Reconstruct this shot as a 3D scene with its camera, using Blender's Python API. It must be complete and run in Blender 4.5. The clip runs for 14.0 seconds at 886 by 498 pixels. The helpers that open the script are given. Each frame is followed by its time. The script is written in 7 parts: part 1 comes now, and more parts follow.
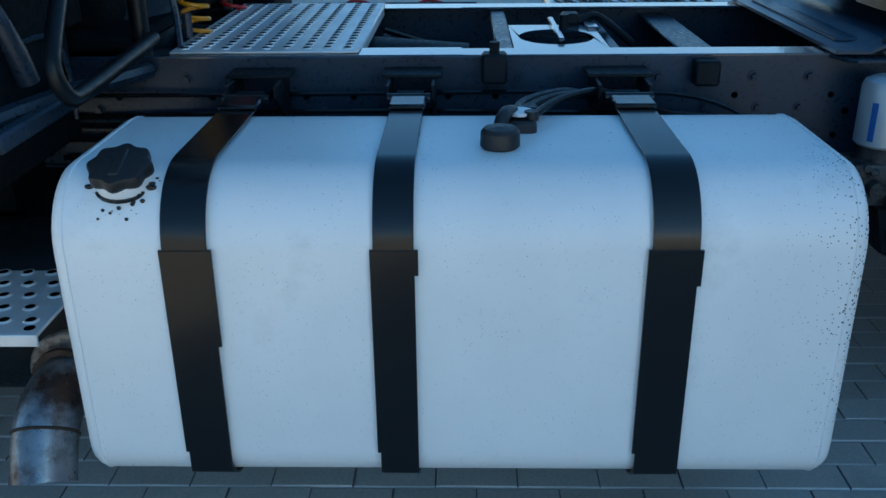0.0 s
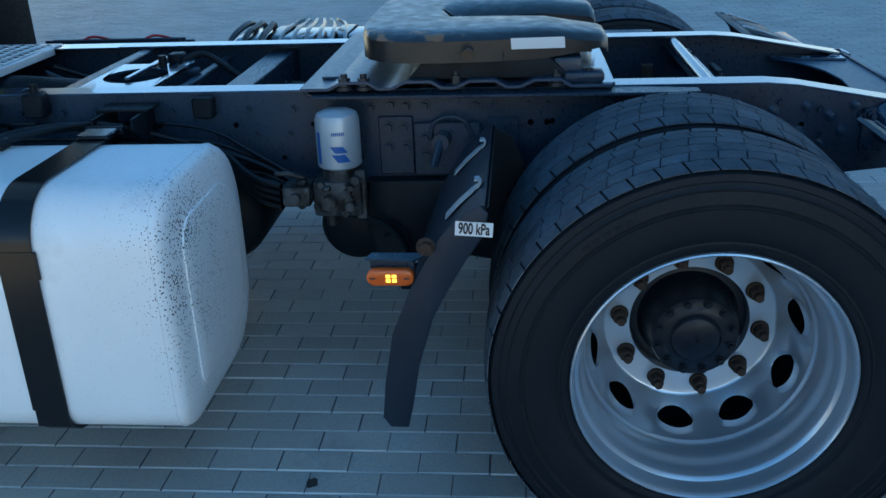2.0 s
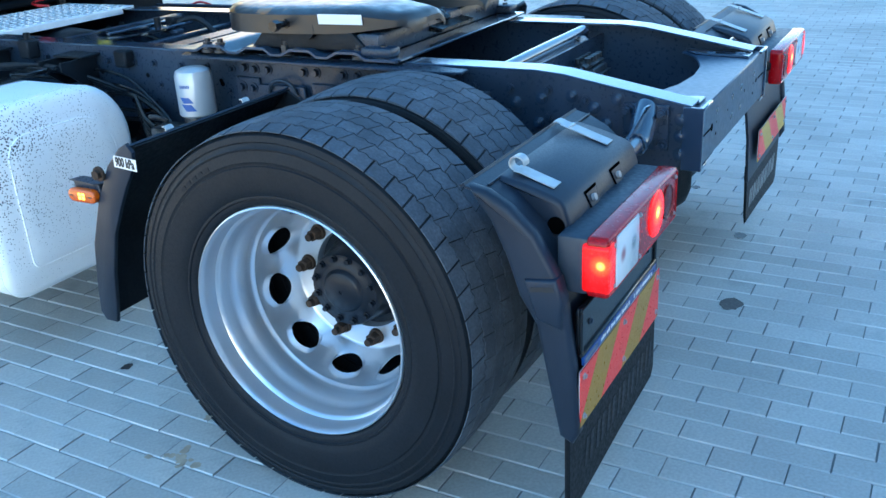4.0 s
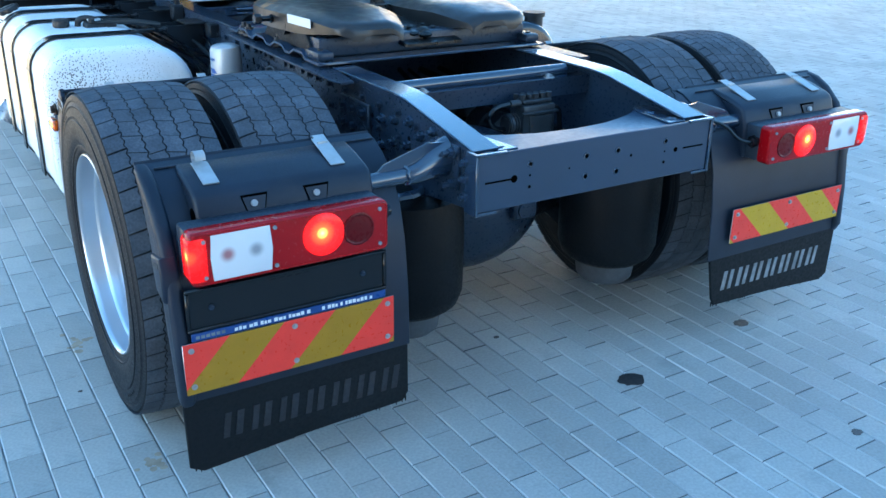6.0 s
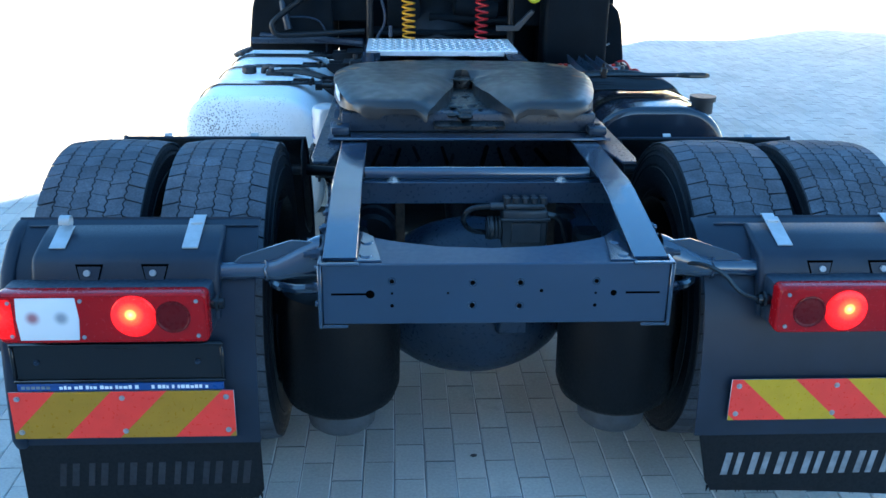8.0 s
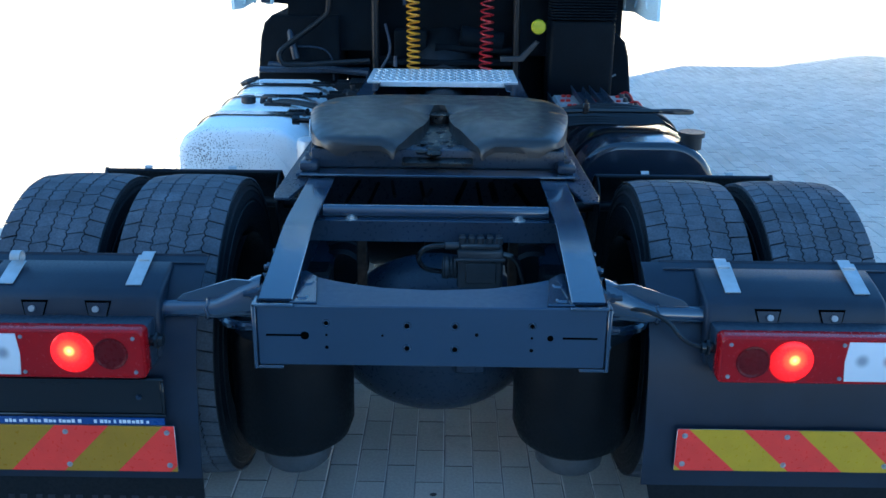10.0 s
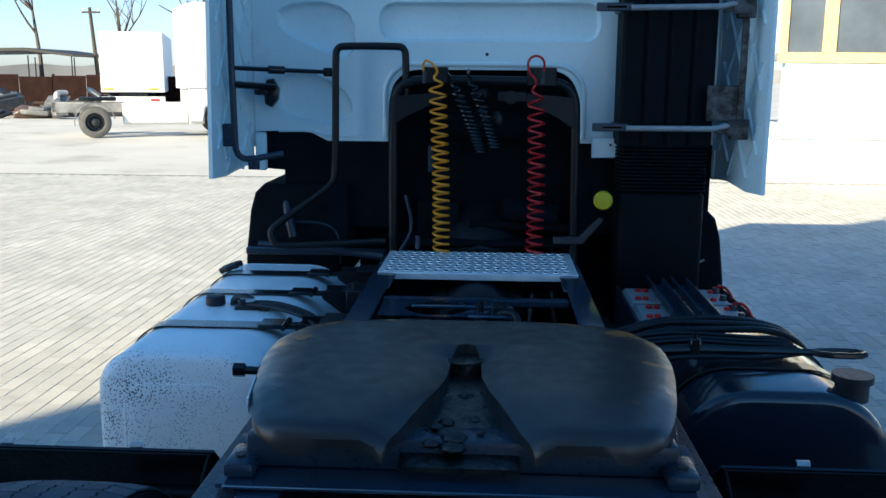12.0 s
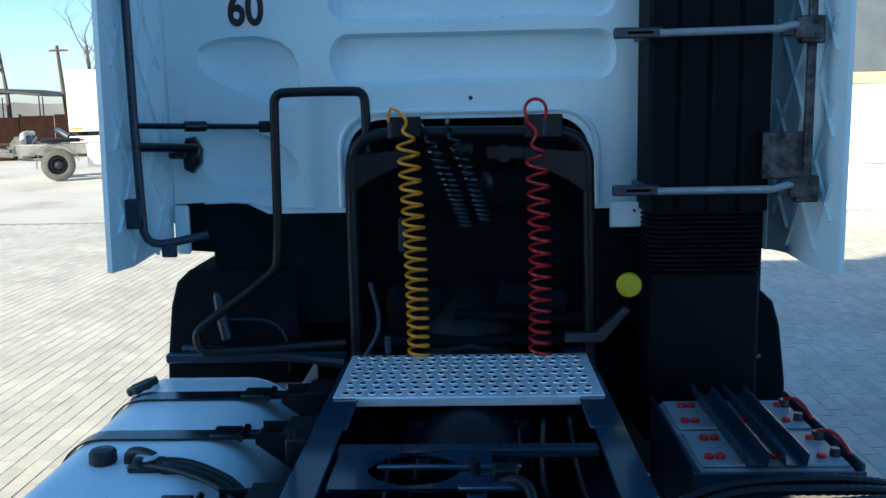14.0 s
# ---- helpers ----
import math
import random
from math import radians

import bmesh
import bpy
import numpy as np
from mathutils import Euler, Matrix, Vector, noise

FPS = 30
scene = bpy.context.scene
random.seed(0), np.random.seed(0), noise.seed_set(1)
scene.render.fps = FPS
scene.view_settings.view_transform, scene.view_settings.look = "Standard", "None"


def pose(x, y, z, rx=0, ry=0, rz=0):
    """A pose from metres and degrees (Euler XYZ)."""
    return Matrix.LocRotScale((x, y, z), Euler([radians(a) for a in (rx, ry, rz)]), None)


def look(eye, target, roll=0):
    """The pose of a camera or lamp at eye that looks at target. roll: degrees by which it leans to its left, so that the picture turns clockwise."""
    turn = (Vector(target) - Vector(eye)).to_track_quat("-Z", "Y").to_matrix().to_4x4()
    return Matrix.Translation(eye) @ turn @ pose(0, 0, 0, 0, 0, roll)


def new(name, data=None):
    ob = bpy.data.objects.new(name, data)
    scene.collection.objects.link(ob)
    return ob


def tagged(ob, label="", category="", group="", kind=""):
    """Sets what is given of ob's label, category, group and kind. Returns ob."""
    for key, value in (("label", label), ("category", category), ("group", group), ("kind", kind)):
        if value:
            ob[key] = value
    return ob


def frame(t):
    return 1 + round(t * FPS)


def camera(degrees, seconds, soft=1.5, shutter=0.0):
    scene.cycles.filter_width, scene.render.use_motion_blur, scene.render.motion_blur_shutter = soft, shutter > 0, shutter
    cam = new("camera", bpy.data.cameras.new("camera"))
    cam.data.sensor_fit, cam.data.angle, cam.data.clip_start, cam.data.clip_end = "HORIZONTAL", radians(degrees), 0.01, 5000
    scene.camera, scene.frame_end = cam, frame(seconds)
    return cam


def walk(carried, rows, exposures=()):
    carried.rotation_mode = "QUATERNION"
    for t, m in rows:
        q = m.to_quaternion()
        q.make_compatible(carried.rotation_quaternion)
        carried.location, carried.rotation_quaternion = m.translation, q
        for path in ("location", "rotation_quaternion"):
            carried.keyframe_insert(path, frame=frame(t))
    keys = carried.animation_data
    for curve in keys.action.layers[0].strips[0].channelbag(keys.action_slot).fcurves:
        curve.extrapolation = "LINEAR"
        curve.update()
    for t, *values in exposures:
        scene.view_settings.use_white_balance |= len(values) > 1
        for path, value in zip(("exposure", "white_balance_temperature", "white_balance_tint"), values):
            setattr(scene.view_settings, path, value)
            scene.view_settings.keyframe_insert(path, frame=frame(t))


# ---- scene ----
cam = camera(52.0, 14.0)
PATH = [
    (0, (-2.599, 1.601, 1.363), (-0.759, 1.648, 0.579), -0.6),
    (0.5, (-2.737, 1.243, 1.393), (-0.873, 1.375, 0.682), -1.6),
    (1, (-2.82, 0.886, 1.417), (-0.956, 1.083, 0.721), -2.0),
    (1.5, (-2.821, 0.541, 1.426), (-0.949, 0.732, 0.748), -2.1),
    (2, (-2.963, 0.125, 1.511), (-1.125, 0.292, 0.739), -2.1),
    (2.5, (-2.968, -0.3, 1.479), (-1.182, -0.004, 0.628), -2.2),
    (3, (-3.011, -0.753, 1.469), (-1.277, -0.265, 0.599), -2.6),
    (3.5, (-2.951, -1.174, 1.469), (-1.276, -0.488, 0.617), -2.4),
    (3.7, (-2.874, -1.325, 1.47), (-1.222, -0.549, 0.653), -2.9),
    (5.8, (-1.899, -2.86, 1.553), (-0.868, -1.33, 0.781), 0.7),
    (6, (-1.711, -2.915, 1.535), (-0.73, -1.346, 0.776), 1.0),
    (6.5, (-1.266, -3.023, 1.575), (-0.449, -1.351, 0.843), 1.8),
    (7, (-0.877, -2.99, 1.574), (-0.279, -1.222, 0.855), 3.2),
    (7.5, (-0.498, -3.016, 1.596), (-0.192, -1.173, 0.884), 3.0),
    (8, (-0.242, -3.069, 1.671), (-0.143, -1.201, 0.965), 0.8),
    (8.2, (-0.175, -3.079, 1.691), (-0.105, -1.207, 0.992), 0.1),
    (10.3, (0.045, -3.034, 1.726), (0.006, -1.143, 1.076), 1.0),
    (10.5, (0.051, -2.966, 1.723), (-0.009, -1.049, 1.156), 1.1),
    (11, (0.014, -2.631, 1.708), (-0.031, -0.685, 1.248), -0.4),
    (11.5, (0.028, -2.187, 1.698), (-0.06, -0.232, 1.286), -0.2),
    (12, (0.056, -1.742, 1.727), (-0.051, 0.22, 1.355), 0.4),
    (12.5, (0.03, -1.299, 1.772), (-0.095, 0.665, 1.418), -1.4),
    (13, (0.054, -0.947, 1.793), (-0.079, 1.016, 1.435), -0.2),
    (13.5, (0.034, -0.791, 1.795), (-0.062, 1.17, 1.412), -0.4),
    (14, (0.025, -0.755, 1.81), (-0.044, 1.219, 1.495), -1.2),
]
walk(cam, [(t, look(eye, target, roll)) for t, eye, target, roll in PATH],
     exposures=[(0.0, 1.37, 5480, -8), (1.0, 1.4, 5460, -8), (2.0, 1.7, 5580, -6), (2.5, 2.15, 5680, -5), (3.0, 2.75, 5740, -5), (3.7, 3.2, 5950, -4),
                (5.8, 3.28, 6150, -3), (7.0, 3.3, 5950, -3), (8.2, 3.2, 5690, -3), (10.3, 2.6, 5380, -2), (11.5, 1.75, 5230, -3), (12.5, 1.45, 5190, -4), (14.0, 1.55, 5150, -5)])

# ---- light ----
SUN_EL = radians(27.0)
SUN_FROM = Vector((-0.66 * math.cos(SUN_EL), -0.75 * math.cos(SUN_EL), math.sin(SUN_EL)))
world = bpy.data.worlds.new("world")
scene.world = world
world.use_nodes = True
wn = world.node_tree
sky = wn.nodes.new("ShaderNodeTexSky")
sky.sky_type = "NISHITA"
sky.sun_disc = False
sky.sun_elevation = SUN_EL
sky.sun_rotation = math.atan2(SUN_FROM.x, SUN_FROM.y)
sky.air_density = 1.0
sky.dust_density = 0.7
sky.ozone_density = 2.5
# clear blue overhead, pale haze towards the horizon
where_to = wn.nodes.new("ShaderNodeTexCoord")
split = wn.nodes.new("ShaderNodeSeparateXYZ")
wn.links.new(where_to.outputs["Generated"], split.inputs["Vector"])
rise = wn.nodes.new("ShaderNodeMapRange")
rise.inputs["From Min"].default_value, rise.inputs["From Max"].default_value = 0.06, 0.42
wn.links.new(split.outputs["Z"], rise.inputs["Value"])
haze = wn.nodes.new("ShaderNodeMix")
haze.data_type = "RGBA"
haze.inputs[6].default_value = (1.2, 1.08, 1.18, 1)
haze.inputs[7].default_value = (0.7, 0.98, 1.11, 1)
wn.links.new(rise.outputs["Result"], haze.inputs[0])
tint = wn.nodes.new("ShaderNodeVectorMath")
tint.operation = "MULTIPLY"
wn.links.new(sky.outputs["Color"], tint.inputs[0])
wn.links.new(haze.outputs[2], tint.inputs[1])
wn.links.new(tint.outputs["Vector"], wn.nodes["Background"].inputs["Color"])
wn.nodes["Background"].inputs["Strength"].default_value = 0.066
sun = new("sun", bpy.data.lights.new("sun", "SUN"))
sun.data.energy = 5.0
sun.data.angle = radians(0.55)
sun.data.color = (1.0, 0.71, 0.41)
sun.matrix_world = look(SUN_FROM * 60, (0, 0, 0))


# ---- materials ----
def surface(name, base, rough=0.5, metal=0.0, var=0.12, scale=6.0, bump=0.08, bscale=90.0, rvar=0.12,
            dirt=None, dirt_low=0.55, dirt_high=0.75, dscale=5.0, coat=0.0, coat_ior=1.5, coat_rough=0.1, per_object=0.0, per_island=0.0, spec=0.5, grain=0.0):
    """A painted, plastic, metal or stone surface: tone varies at two scales, fine relief, optional dirt of its own shape."""
    m = bpy.data.materials.new(name)
    m.use_nodes = True
    nt = m.node_tree
    p = nt.nodes["Principled BSDF"]
    p.inputs["Metallic"].default_value = metal
    p.inputs["Coat Weight"].default_value = coat
    p.inputs["Coat IOR"].default_value = coat_ior
    p.inputs["Coat Roughness"].default_value = coat_rough
    p.inputs["Specular IOR Level"].default_value = spec
    co = nt.nodes.new("ShaderNodeTexCoord")
    big = nt.nodes.new("ShaderNodeTexNoise")
    big.inputs["Scale"].default_value = scale
    big.inputs["Detail"].default_value = 6
    fine = nt.nodes.new("ShaderNodeTexNoise")
    fine.inputs["Scale"].default_value = bscale
    fine.inputs["Detail"].default_value = 4
    for n in (big, fine):
        nt.links.new(co.outputs["Object"], n.inputs["Vector"])
    ramp = nt.nodes.new("ShaderNodeMapRange")
    ramp.inputs["From Min"].default_value, ramp.inputs["From Max"].default_value = 0.3, 0.7
    ramp.inputs["To Min"].default_value, ramp.inputs["To Max"].default_value = 1 - var, 1 + var
    nt.links.new(big.outputs["Fac"], ramp.inputs["Value"])
    tone = nt.nodes.new("ShaderNodeVectorMath")
    tone.operation = "SCALE"
    tone.inputs[0].default_value = base
    nt.links.new(ramp.outputs["Result"], tone.inputs["Scale"])
    last = tone.outputs["Vector"]
    if grain:
        g2 = nt.nodes.new("ShaderNodeMapRange")
        g2.inputs["From Min"].default_value, g2.inputs["From Max"].default_value = 0.3, 0.7
        g2.inputs["To Min"].default_value, g2.inputs["To Max"].default_value = 1 - grain, 1 + grain
        nt.links.new(fine.outputs["Fac"], g2.inputs["Value"])
        t3 = nt.nodes.new("ShaderNodeVectorMath")
        t3.operation = "SCALE"
        nt.links.new(last, t3.inputs[0])
        nt.links.new(g2.outputs["Result"], t3.inputs["Scale"])
        last = t3.outputs["Vector"]
    if per_object or per_island:
        if per_object:
            source = nt.nodes.new("ShaderNodeObjectInfo").outputs["Random"]
        else:
            source = nt.nodes.new("ShaderNodeNewGeometry").outputs["Random Per Island"]
        r2 = nt.nodes.new("ShaderNodeMapRange")
        k = per_object or per_island
        r2.inputs["To Min"].default_value, r2.inputs["To Max"].default_value = 1 - k, 1 + k
        nt.links.new(source, r2.inputs["Value"])
        t2 = nt.nodes.new("ShaderNodeVectorMath")
        t2.operation = "SCALE"
        nt.links.new(last, t2.inputs[0])
        nt.links.new(r2.outputs["Result"], t2.inputs["Scale"])
        last = t2.outputs["Vector"]
    rr = nt.nodes.new("ShaderNodeMapRange")
    rr.inputs["From Min"].default_value, rr.inputs["From Max"].default_value = 0.3, 0.7
    rr.inputs["To Min"].default_value = max(0.02, rough - rvar)
    rr.inputs["To Max"].default_value = min(1.0, rough + rvar)
    nt.links.new(fine.outputs["Fac"], rr.inputs["Value"])
    if dirt:
        d = nt.nodes.new("ShaderNodeTexNoise")
        d.inputs["Scale"].default_value = dscale
        d.inputs["Detail"].default_value = 9
        d.inputs["Roughness"].default_value = 0.68
        nt.links.new(co.outputs["Object"], d.inputs["Vector"])
        f = nt.nodes.new("ShaderNodeMapRange")
        f.inputs["From Min"].default_value, f.inputs["From Max"].default_value = dirt_low, dirt_high
        nt.links.new(d.outputs["Fac"], f.inputs["Value"])
        mix = nt.nodes.new("ShaderNodeMix")
        mix.data_type = "RGBA"
        nt.links.new(f.outputs["Result"], mix.inputs[0])
        nt.links.new(last, mix.inputs[6])
        mix.inputs[7].default_value = (*dirt, 1)
        last = mix.outputs[2]
    nt.links.new(last, p.inputs["Base Color"])
    nt.links.new(rr.outputs["Result"], p.inputs["Roughness"])
    if bump:
        b = nt.nodes.new("ShaderNodeBump")
        b.inputs["Strength"].default_value = bump
        b.inputs["Distance"].default_value = 0.004
        nt.links.new(fine.outputs["Fac"], b.inputs["Height"])
        nt.links.new(b.outputs["Normal"], p.inputs["Normal"])
    return m


def glowing(name, base, glow, strength):
    m = surface(name, base, 0.25, var=0.05, bump=0.0)
    p = m.node_tree.nodes["Principled BSDF"]
    p.inputs["Emission Color"].default_value = (*glow, 1)
    p.inputs["Emission Strength"].default_value = strength
    return m


M = {}
M["chassis"] = surface("chassis_paint", (0.019, 0.036, 0.066), 0.24, var=0.05, scale=2, bump=0.0, bscale=40, rvar=0.01, dirt=(0.04, 0.052, 0.075), dirt_low=0.7, dirt_high=1.1, dscale=1.6, coat=1.0, coat_ior=1.62, coat_rough=0.1)
M["crosspaint"] = surface("crossmember_paint", (0.021, 0.043, 0.08), 0.36, var=0.12, scale=3, bump=0.02, bscale=60, rvar=0.05, dirt=(0.022, 0.038, 0.066), dirt_low=0.6, dirt_high=1.0, dscale=3, coat=0.14, coat_rough=0.2, spec=0.45)
M["web"] = surface("dirty_dark_web", (0.018, 0.03, 0.051), 0.34, var=0.25, scale=5, bump=0.02, dirt=(0.02, 0.023, 0.028), dirt_low=0.6, dirt_high=1.0, dscale=3.5, spec=0.4)
M["black"] = surface("black_satin_paint", (0.006, 0.0068, 0.0085), 0.22, var=0.1, bump=0.0, rvar=0.05, coat=0.12, spec=0.4)
M["bayblack"] = surface("bay_insulation_felt", (0.0035, 0.0062, 0.0095), 0.75, var=0.35, scale=7, bump=0.1, bscale=70, dirt=(0.007, 0.008, 0.009), dirt_low=0.5, dirt_high=0.9, spec=0.08)
M["duct"] = surface("intake_plastic", (0.0026, 0.0046, 0.0072), 0.6, var=0.2, scale=8, bump=0.03, spec=0.09)
# black that stands in for the shade inside holes; nothing is cut open
M["hole"] = surface("hole_shade_black", (0.0015, 0.0015, 0.0016), 0.9, var=0.05, bump=0.0, spec=0.0)
M["dark"] = surface("dark_greasy_metal", (0.0075, 0.0105, 0.0145), 0.5, var=0.4, scale=9, bump=0.08, dirt=(0.014, 0.013, 0.012), dirt_low=0.6, dirt_high=0.85, spec=0.2)
M["plastic"] = surface("mudguard_plastic", (0.0135, 0.021, 0.035), 0.42, var=0.18, scale=7, bump=0.03, bscale=220, rvar=0.06, dirt=(0.026, 0.031, 0.039), dirt_low=0.58, dirt_high=0.95, spec=0.3)
M["rubber"] = surface("tyre_rubber", (0.006, 0.0085, 0.0125), 0.58, var=0.15, scale=9, bump=0.04, bscale=160, dirt=(0.0105, 0.0138, 0.018), dirt_low=0.5, dirt_high=0.9, dscale=7, spec=0.25)
M["tread"] = surface("worn_tread_rubber", (0.074, 0.087, 0.106), 0.8, var=0.25, scale=14, bump=0.12, bscale=150, per_island=0.15, dirt=(0.056, 0.062, 0.072), dirt_low=0.5, dirt_high=0.85, dscale=16, spec=0.25, grain=0.25)
M["dustgrey"] = surface("dusty_cast_grey", (0.06, 0.065, 0.072), 0.7, var=0.25, scale=12, bump=0.15, dirt=(0.04, 0.042, 0.045))
M["dustytyre"] = surface("dusty_tyre_rubber", (0.1, 0.1, 0.098), 0.85, var=0.2, scale=6, bump=0.1)
M["bellows"] = surface("air_spring_rubber", (0.0035, 0.0042, 0.0052), 0.55, var=0.3, scale=9, bump=0.06, bscale=120, dirt=(0.01, 0.0095, 0.009), dirt_low=0.55, dirt_high=0.9, spec=0.2)
M["flap"] = surface("mud_flap_rubber", (0.0042, 0.0055, 0.0072), 0.58, var=0.25, scale=6, bump=0.12, bscale=120, dirt=(0.011, 0.0125, 0.0145), dirt_low=0.55, dirt_high=0.95, spec=0.25)
M["railblack"] = surface("handrail_paint", (0.005, 0.0068, 0.0095), 0.4, var=0.15, bump=0.02, spec=0.3)
M["rim"] = surface("silver_rim_paint", (0.55, 0.595, 0.65), 0.3, metal=0.72, var=0.04, scale=5, bump=0.0, rvar=0.015, coat=0.3)
M["hubblack"] = surface("glossy_black_hub", (0.0045, 0.0075, 0.0135), 0.42, var=0.15, scale=20, bump=0.03, coat=0.08, spec=0.3, dirt=(0.011, 0.014, 0.02), dirt_low=0.6, dirt_high=1.0, dscale=12)
M["rust"] = surface("rusty_steel", (0.05, 0.031, 0.021), 0.8, metal=0.3, var=0.4, scale=40, bump=0.4)
M["hub"] = surface("hub_dark_paint", (0.02, 0.022, 0.026), 0.4, var=0.3, scale=20, bump=0.2, dirt=(0.12, 0.12, 0.12), dirt_low=0.68, dirt_high=0.8, dscale=30)
M["white"] = surface("white_cab_paint", (0.63, 0.775, 0.82), 0.34, var=0.04, scale=3, bump=0.02, coat=0.25, dirt=(0.45, 0.45, 0.44), dirt_low=0.62, dirt_high=1.0, dscale=2.5)
M["rodgrey"] = surface("grey_painted_rod", (0.28, 0.3, 0.32), 0.45, metal=0.2, var=0.12, scale=20, bump=0.05)
M["galv"] = surface("galvanised_plate", (0.72, 0.74, 0.76), 0.4, metal=0.35, var=0.1, scale=14, bump=0.04, dirt=(0.4, 0.4, 0.4), dirt_low=0.62, dirt_high=0.9)
M["steel"] = surface("bare_steel", (0.5, 0.5, 0.5), 0.42, metal=0.85, var=0.18, scale=12, bump=0.1)
M["clip"] = surface("clip_strap_metal", (0.44, 0.46, 0.47), 0.5, metal=0.5, var=0.12, scale=25, bump=0.1)
M["red"] = surface("red_lamp_lens", (0.33, 0.0015, 0.005), 0.2, var=0.08, bump=0.0, coat=0.12, spec=0.3)


def lit_lens(name, centre, reach=0.06, power=0.75):
    """A lit red lens: glow falls off from its bulb outwards."""
    m = surface(name, (0.12, 0.001, 0.002), 0.25, var=0.05, bump=0.0, spec=0.3)
    nt = m.node_tree
    co = nt.nodes["Texture Coordinate"]
    far = nt.nodes.new("ShaderNodeVectorMath")
    far.operation = "DISTANCE"
    far.inputs[1].default_value = centre
    nt.links.new(co.outputs["Object"], far.inputs[0])
    wide = nt.nodes.new("ShaderNodeMapRange")
    wide.inputs["From Max"].default_value = reach
    nt.links.new(far.outputs["Value"], wide.inputs["Value"])
    ramp = nt.nodes.new("ShaderNodeValToRGB")
    while len(ramp.color_ramp.elements) < 5:
        ramp.color_ramp.elements.new(0.5)
    for e, (at, c) in zip(ramp.color_ramp.elements, ((0.0, (1.0, 0.5, 0.14)), (0.1, (1.0, 0.3, 0.06)), (0.26, (0.95, 0.035, 0.012)), (0.55, (0.6, 0.004, 0.006)), (1.0, (0.2, 0.001, 0.002)))):
        e.position, e.color = at, (*c, 1)
    nt.links.new(wide.outputs["Result"], ramp.inputs["Fac"])
    p = nt.nodes["Principled BSDF"]
    nt.links.new(ramp.outputs["Color"], p.inputs["Emission Color"])
    p.inputs["Emission Strength"].default_value = power
    return m


LIT = {s: (lit_lens("lit_tail_lens", (s * 0.885, -1.05, 0.742)), lit_lens("lit_side_lens", (s * 1.205, -1.03, 0.74), 0.045, 0.6)) for s in (-1, 1)}
M["fogred"] = surface("unlit_fog_lens", (0.1, 0.002, 0.004), 0.3, var=0.1, bump=0.0, spec=0.25)
M["clear"] = surface("white_lamp_lens", (0.72, 0.74, 0.76), 0.15, var=0.04, bump=0.0, coat=0.5)
M["lampgrey"] = surface("lamp_housing_plastic", (0.02, 0.031, 0.047), 0.5, var=0.1)
M["amber"] = surface("amber_lens", (0.6, 0.1, 0.003), 0.18, var=0.06, bump=0.0, coat=0.5)
M["amberglow"] = glowing("lit_amber_led", (0.9, 0.4, 0.02), (1.0, 0.55, 0.06), 0.7)
M["refl_red"] = surface("red_reflective_film", (0.82, 0.045, 0.03), 0.35, var=0.06, scale=20, bump=0.04)
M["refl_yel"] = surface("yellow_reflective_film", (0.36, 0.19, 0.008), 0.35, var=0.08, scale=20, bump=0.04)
# same yellow film for the right side, stronger returned light put into its colour
M["refl_yel_lit"] = surface("yellow_film_lit", (0.52, 0.32, 0.01), 0.35, var=0.06, scale=20, bump=0.04)
M["blue"] = surface("blue_sticker", (0.01, 0.05, 0.2), 0.35, var=0.05, bump=0.0)
M["label"] = surface("white_label", (0.75, 0.76, 0.77), 0.4, var=0.03, bump=0.0)
M["ink"] = surface("black_ink", (0.015, 0.015, 0.017), 0.5, var=0.05, bump=0.0)
M["faintink"] = surface("faded_print", (0.013, 0.015, 0.019), 0.6, var=0.4, scale=18, bump=0.1)
M["greyink"] = surface("worn_grey_paint", (0.2, 0.21, 0.22), 0.6, var=0.35, scale=30, bump=0.1)
M["yhose"] = surface("yellow_hose", (0.62, 0.27, 0.008), 0.35, var=0.08, scale=20, bump=0.02)
M["rhose"] = surface("red_hose", (0.34, 0.008, 0.012), 0.35, var=0.08, scale=20, bump=0.02)
M["ycap"] = surface("yellow_plastic", (0.4, 0.37, 0.008), 0.45, var=0.08)
M["redcap"] = surface("red_plastic_cap", (0.5, 0.02, 0.015), 0.5, var=0.1)
M["battery"] = surface("battery_case_plastic", (0.26, 0.27, 0.285), 0.5, var=0.12, scale=15, dirt=(0.2, 0.19, 0.18))
M["exhaust"] = surface("exhaust_steel", (0.26, 0.27, 0.29), 0.36, metal=0.75, var=0.3, scale=10, bump=0.1, dirt=(0.07, 0.045, 0.035), dirt_low=0.45, dirt_high=0.62, dscale=9)
M["plate5"] = surface("greased_plate_steel", (0.0165, 0.0155, 0.0155), 0.42, metal=0.0, spec=0.35, coat=0.4, coat_ior=1.55, coat_rough=0.27, var=0.3, scale=5, bump=0.03, bscale=24, rvar=0.12, dirt=(0.006, 0.006, 0.006), dirt_low=0.6, dirt_high=0.7, dscale=7)
M["grease"] = surface("black_grease", (0.005, 0.005, 0.005), 0.34, var=0.4, scale=25, bump=0.9, bscale=55, spec=0.5)
M["canister"] = surface("canister_silver_paint", (0.42, 0.45, 0.48), 0.32, metal=0.3, var=0.04, bump=0.0, rvar=0.03)
M["canblue"] = surface("canister_blue_print", (0.02, 0.09, 0.32), 0.4, var=0.05, bump=0.0)
M["alu"] = surface("dirty_cast_aluminium", (0.07, 0.072, 0.074), 0.5, metal=0.4, var=0.5, scale=25, bump=0.5, dirt=(0.012, 0.011, 0.01), dirt_low=0.45, dirt_high=0.6, dscale=22)
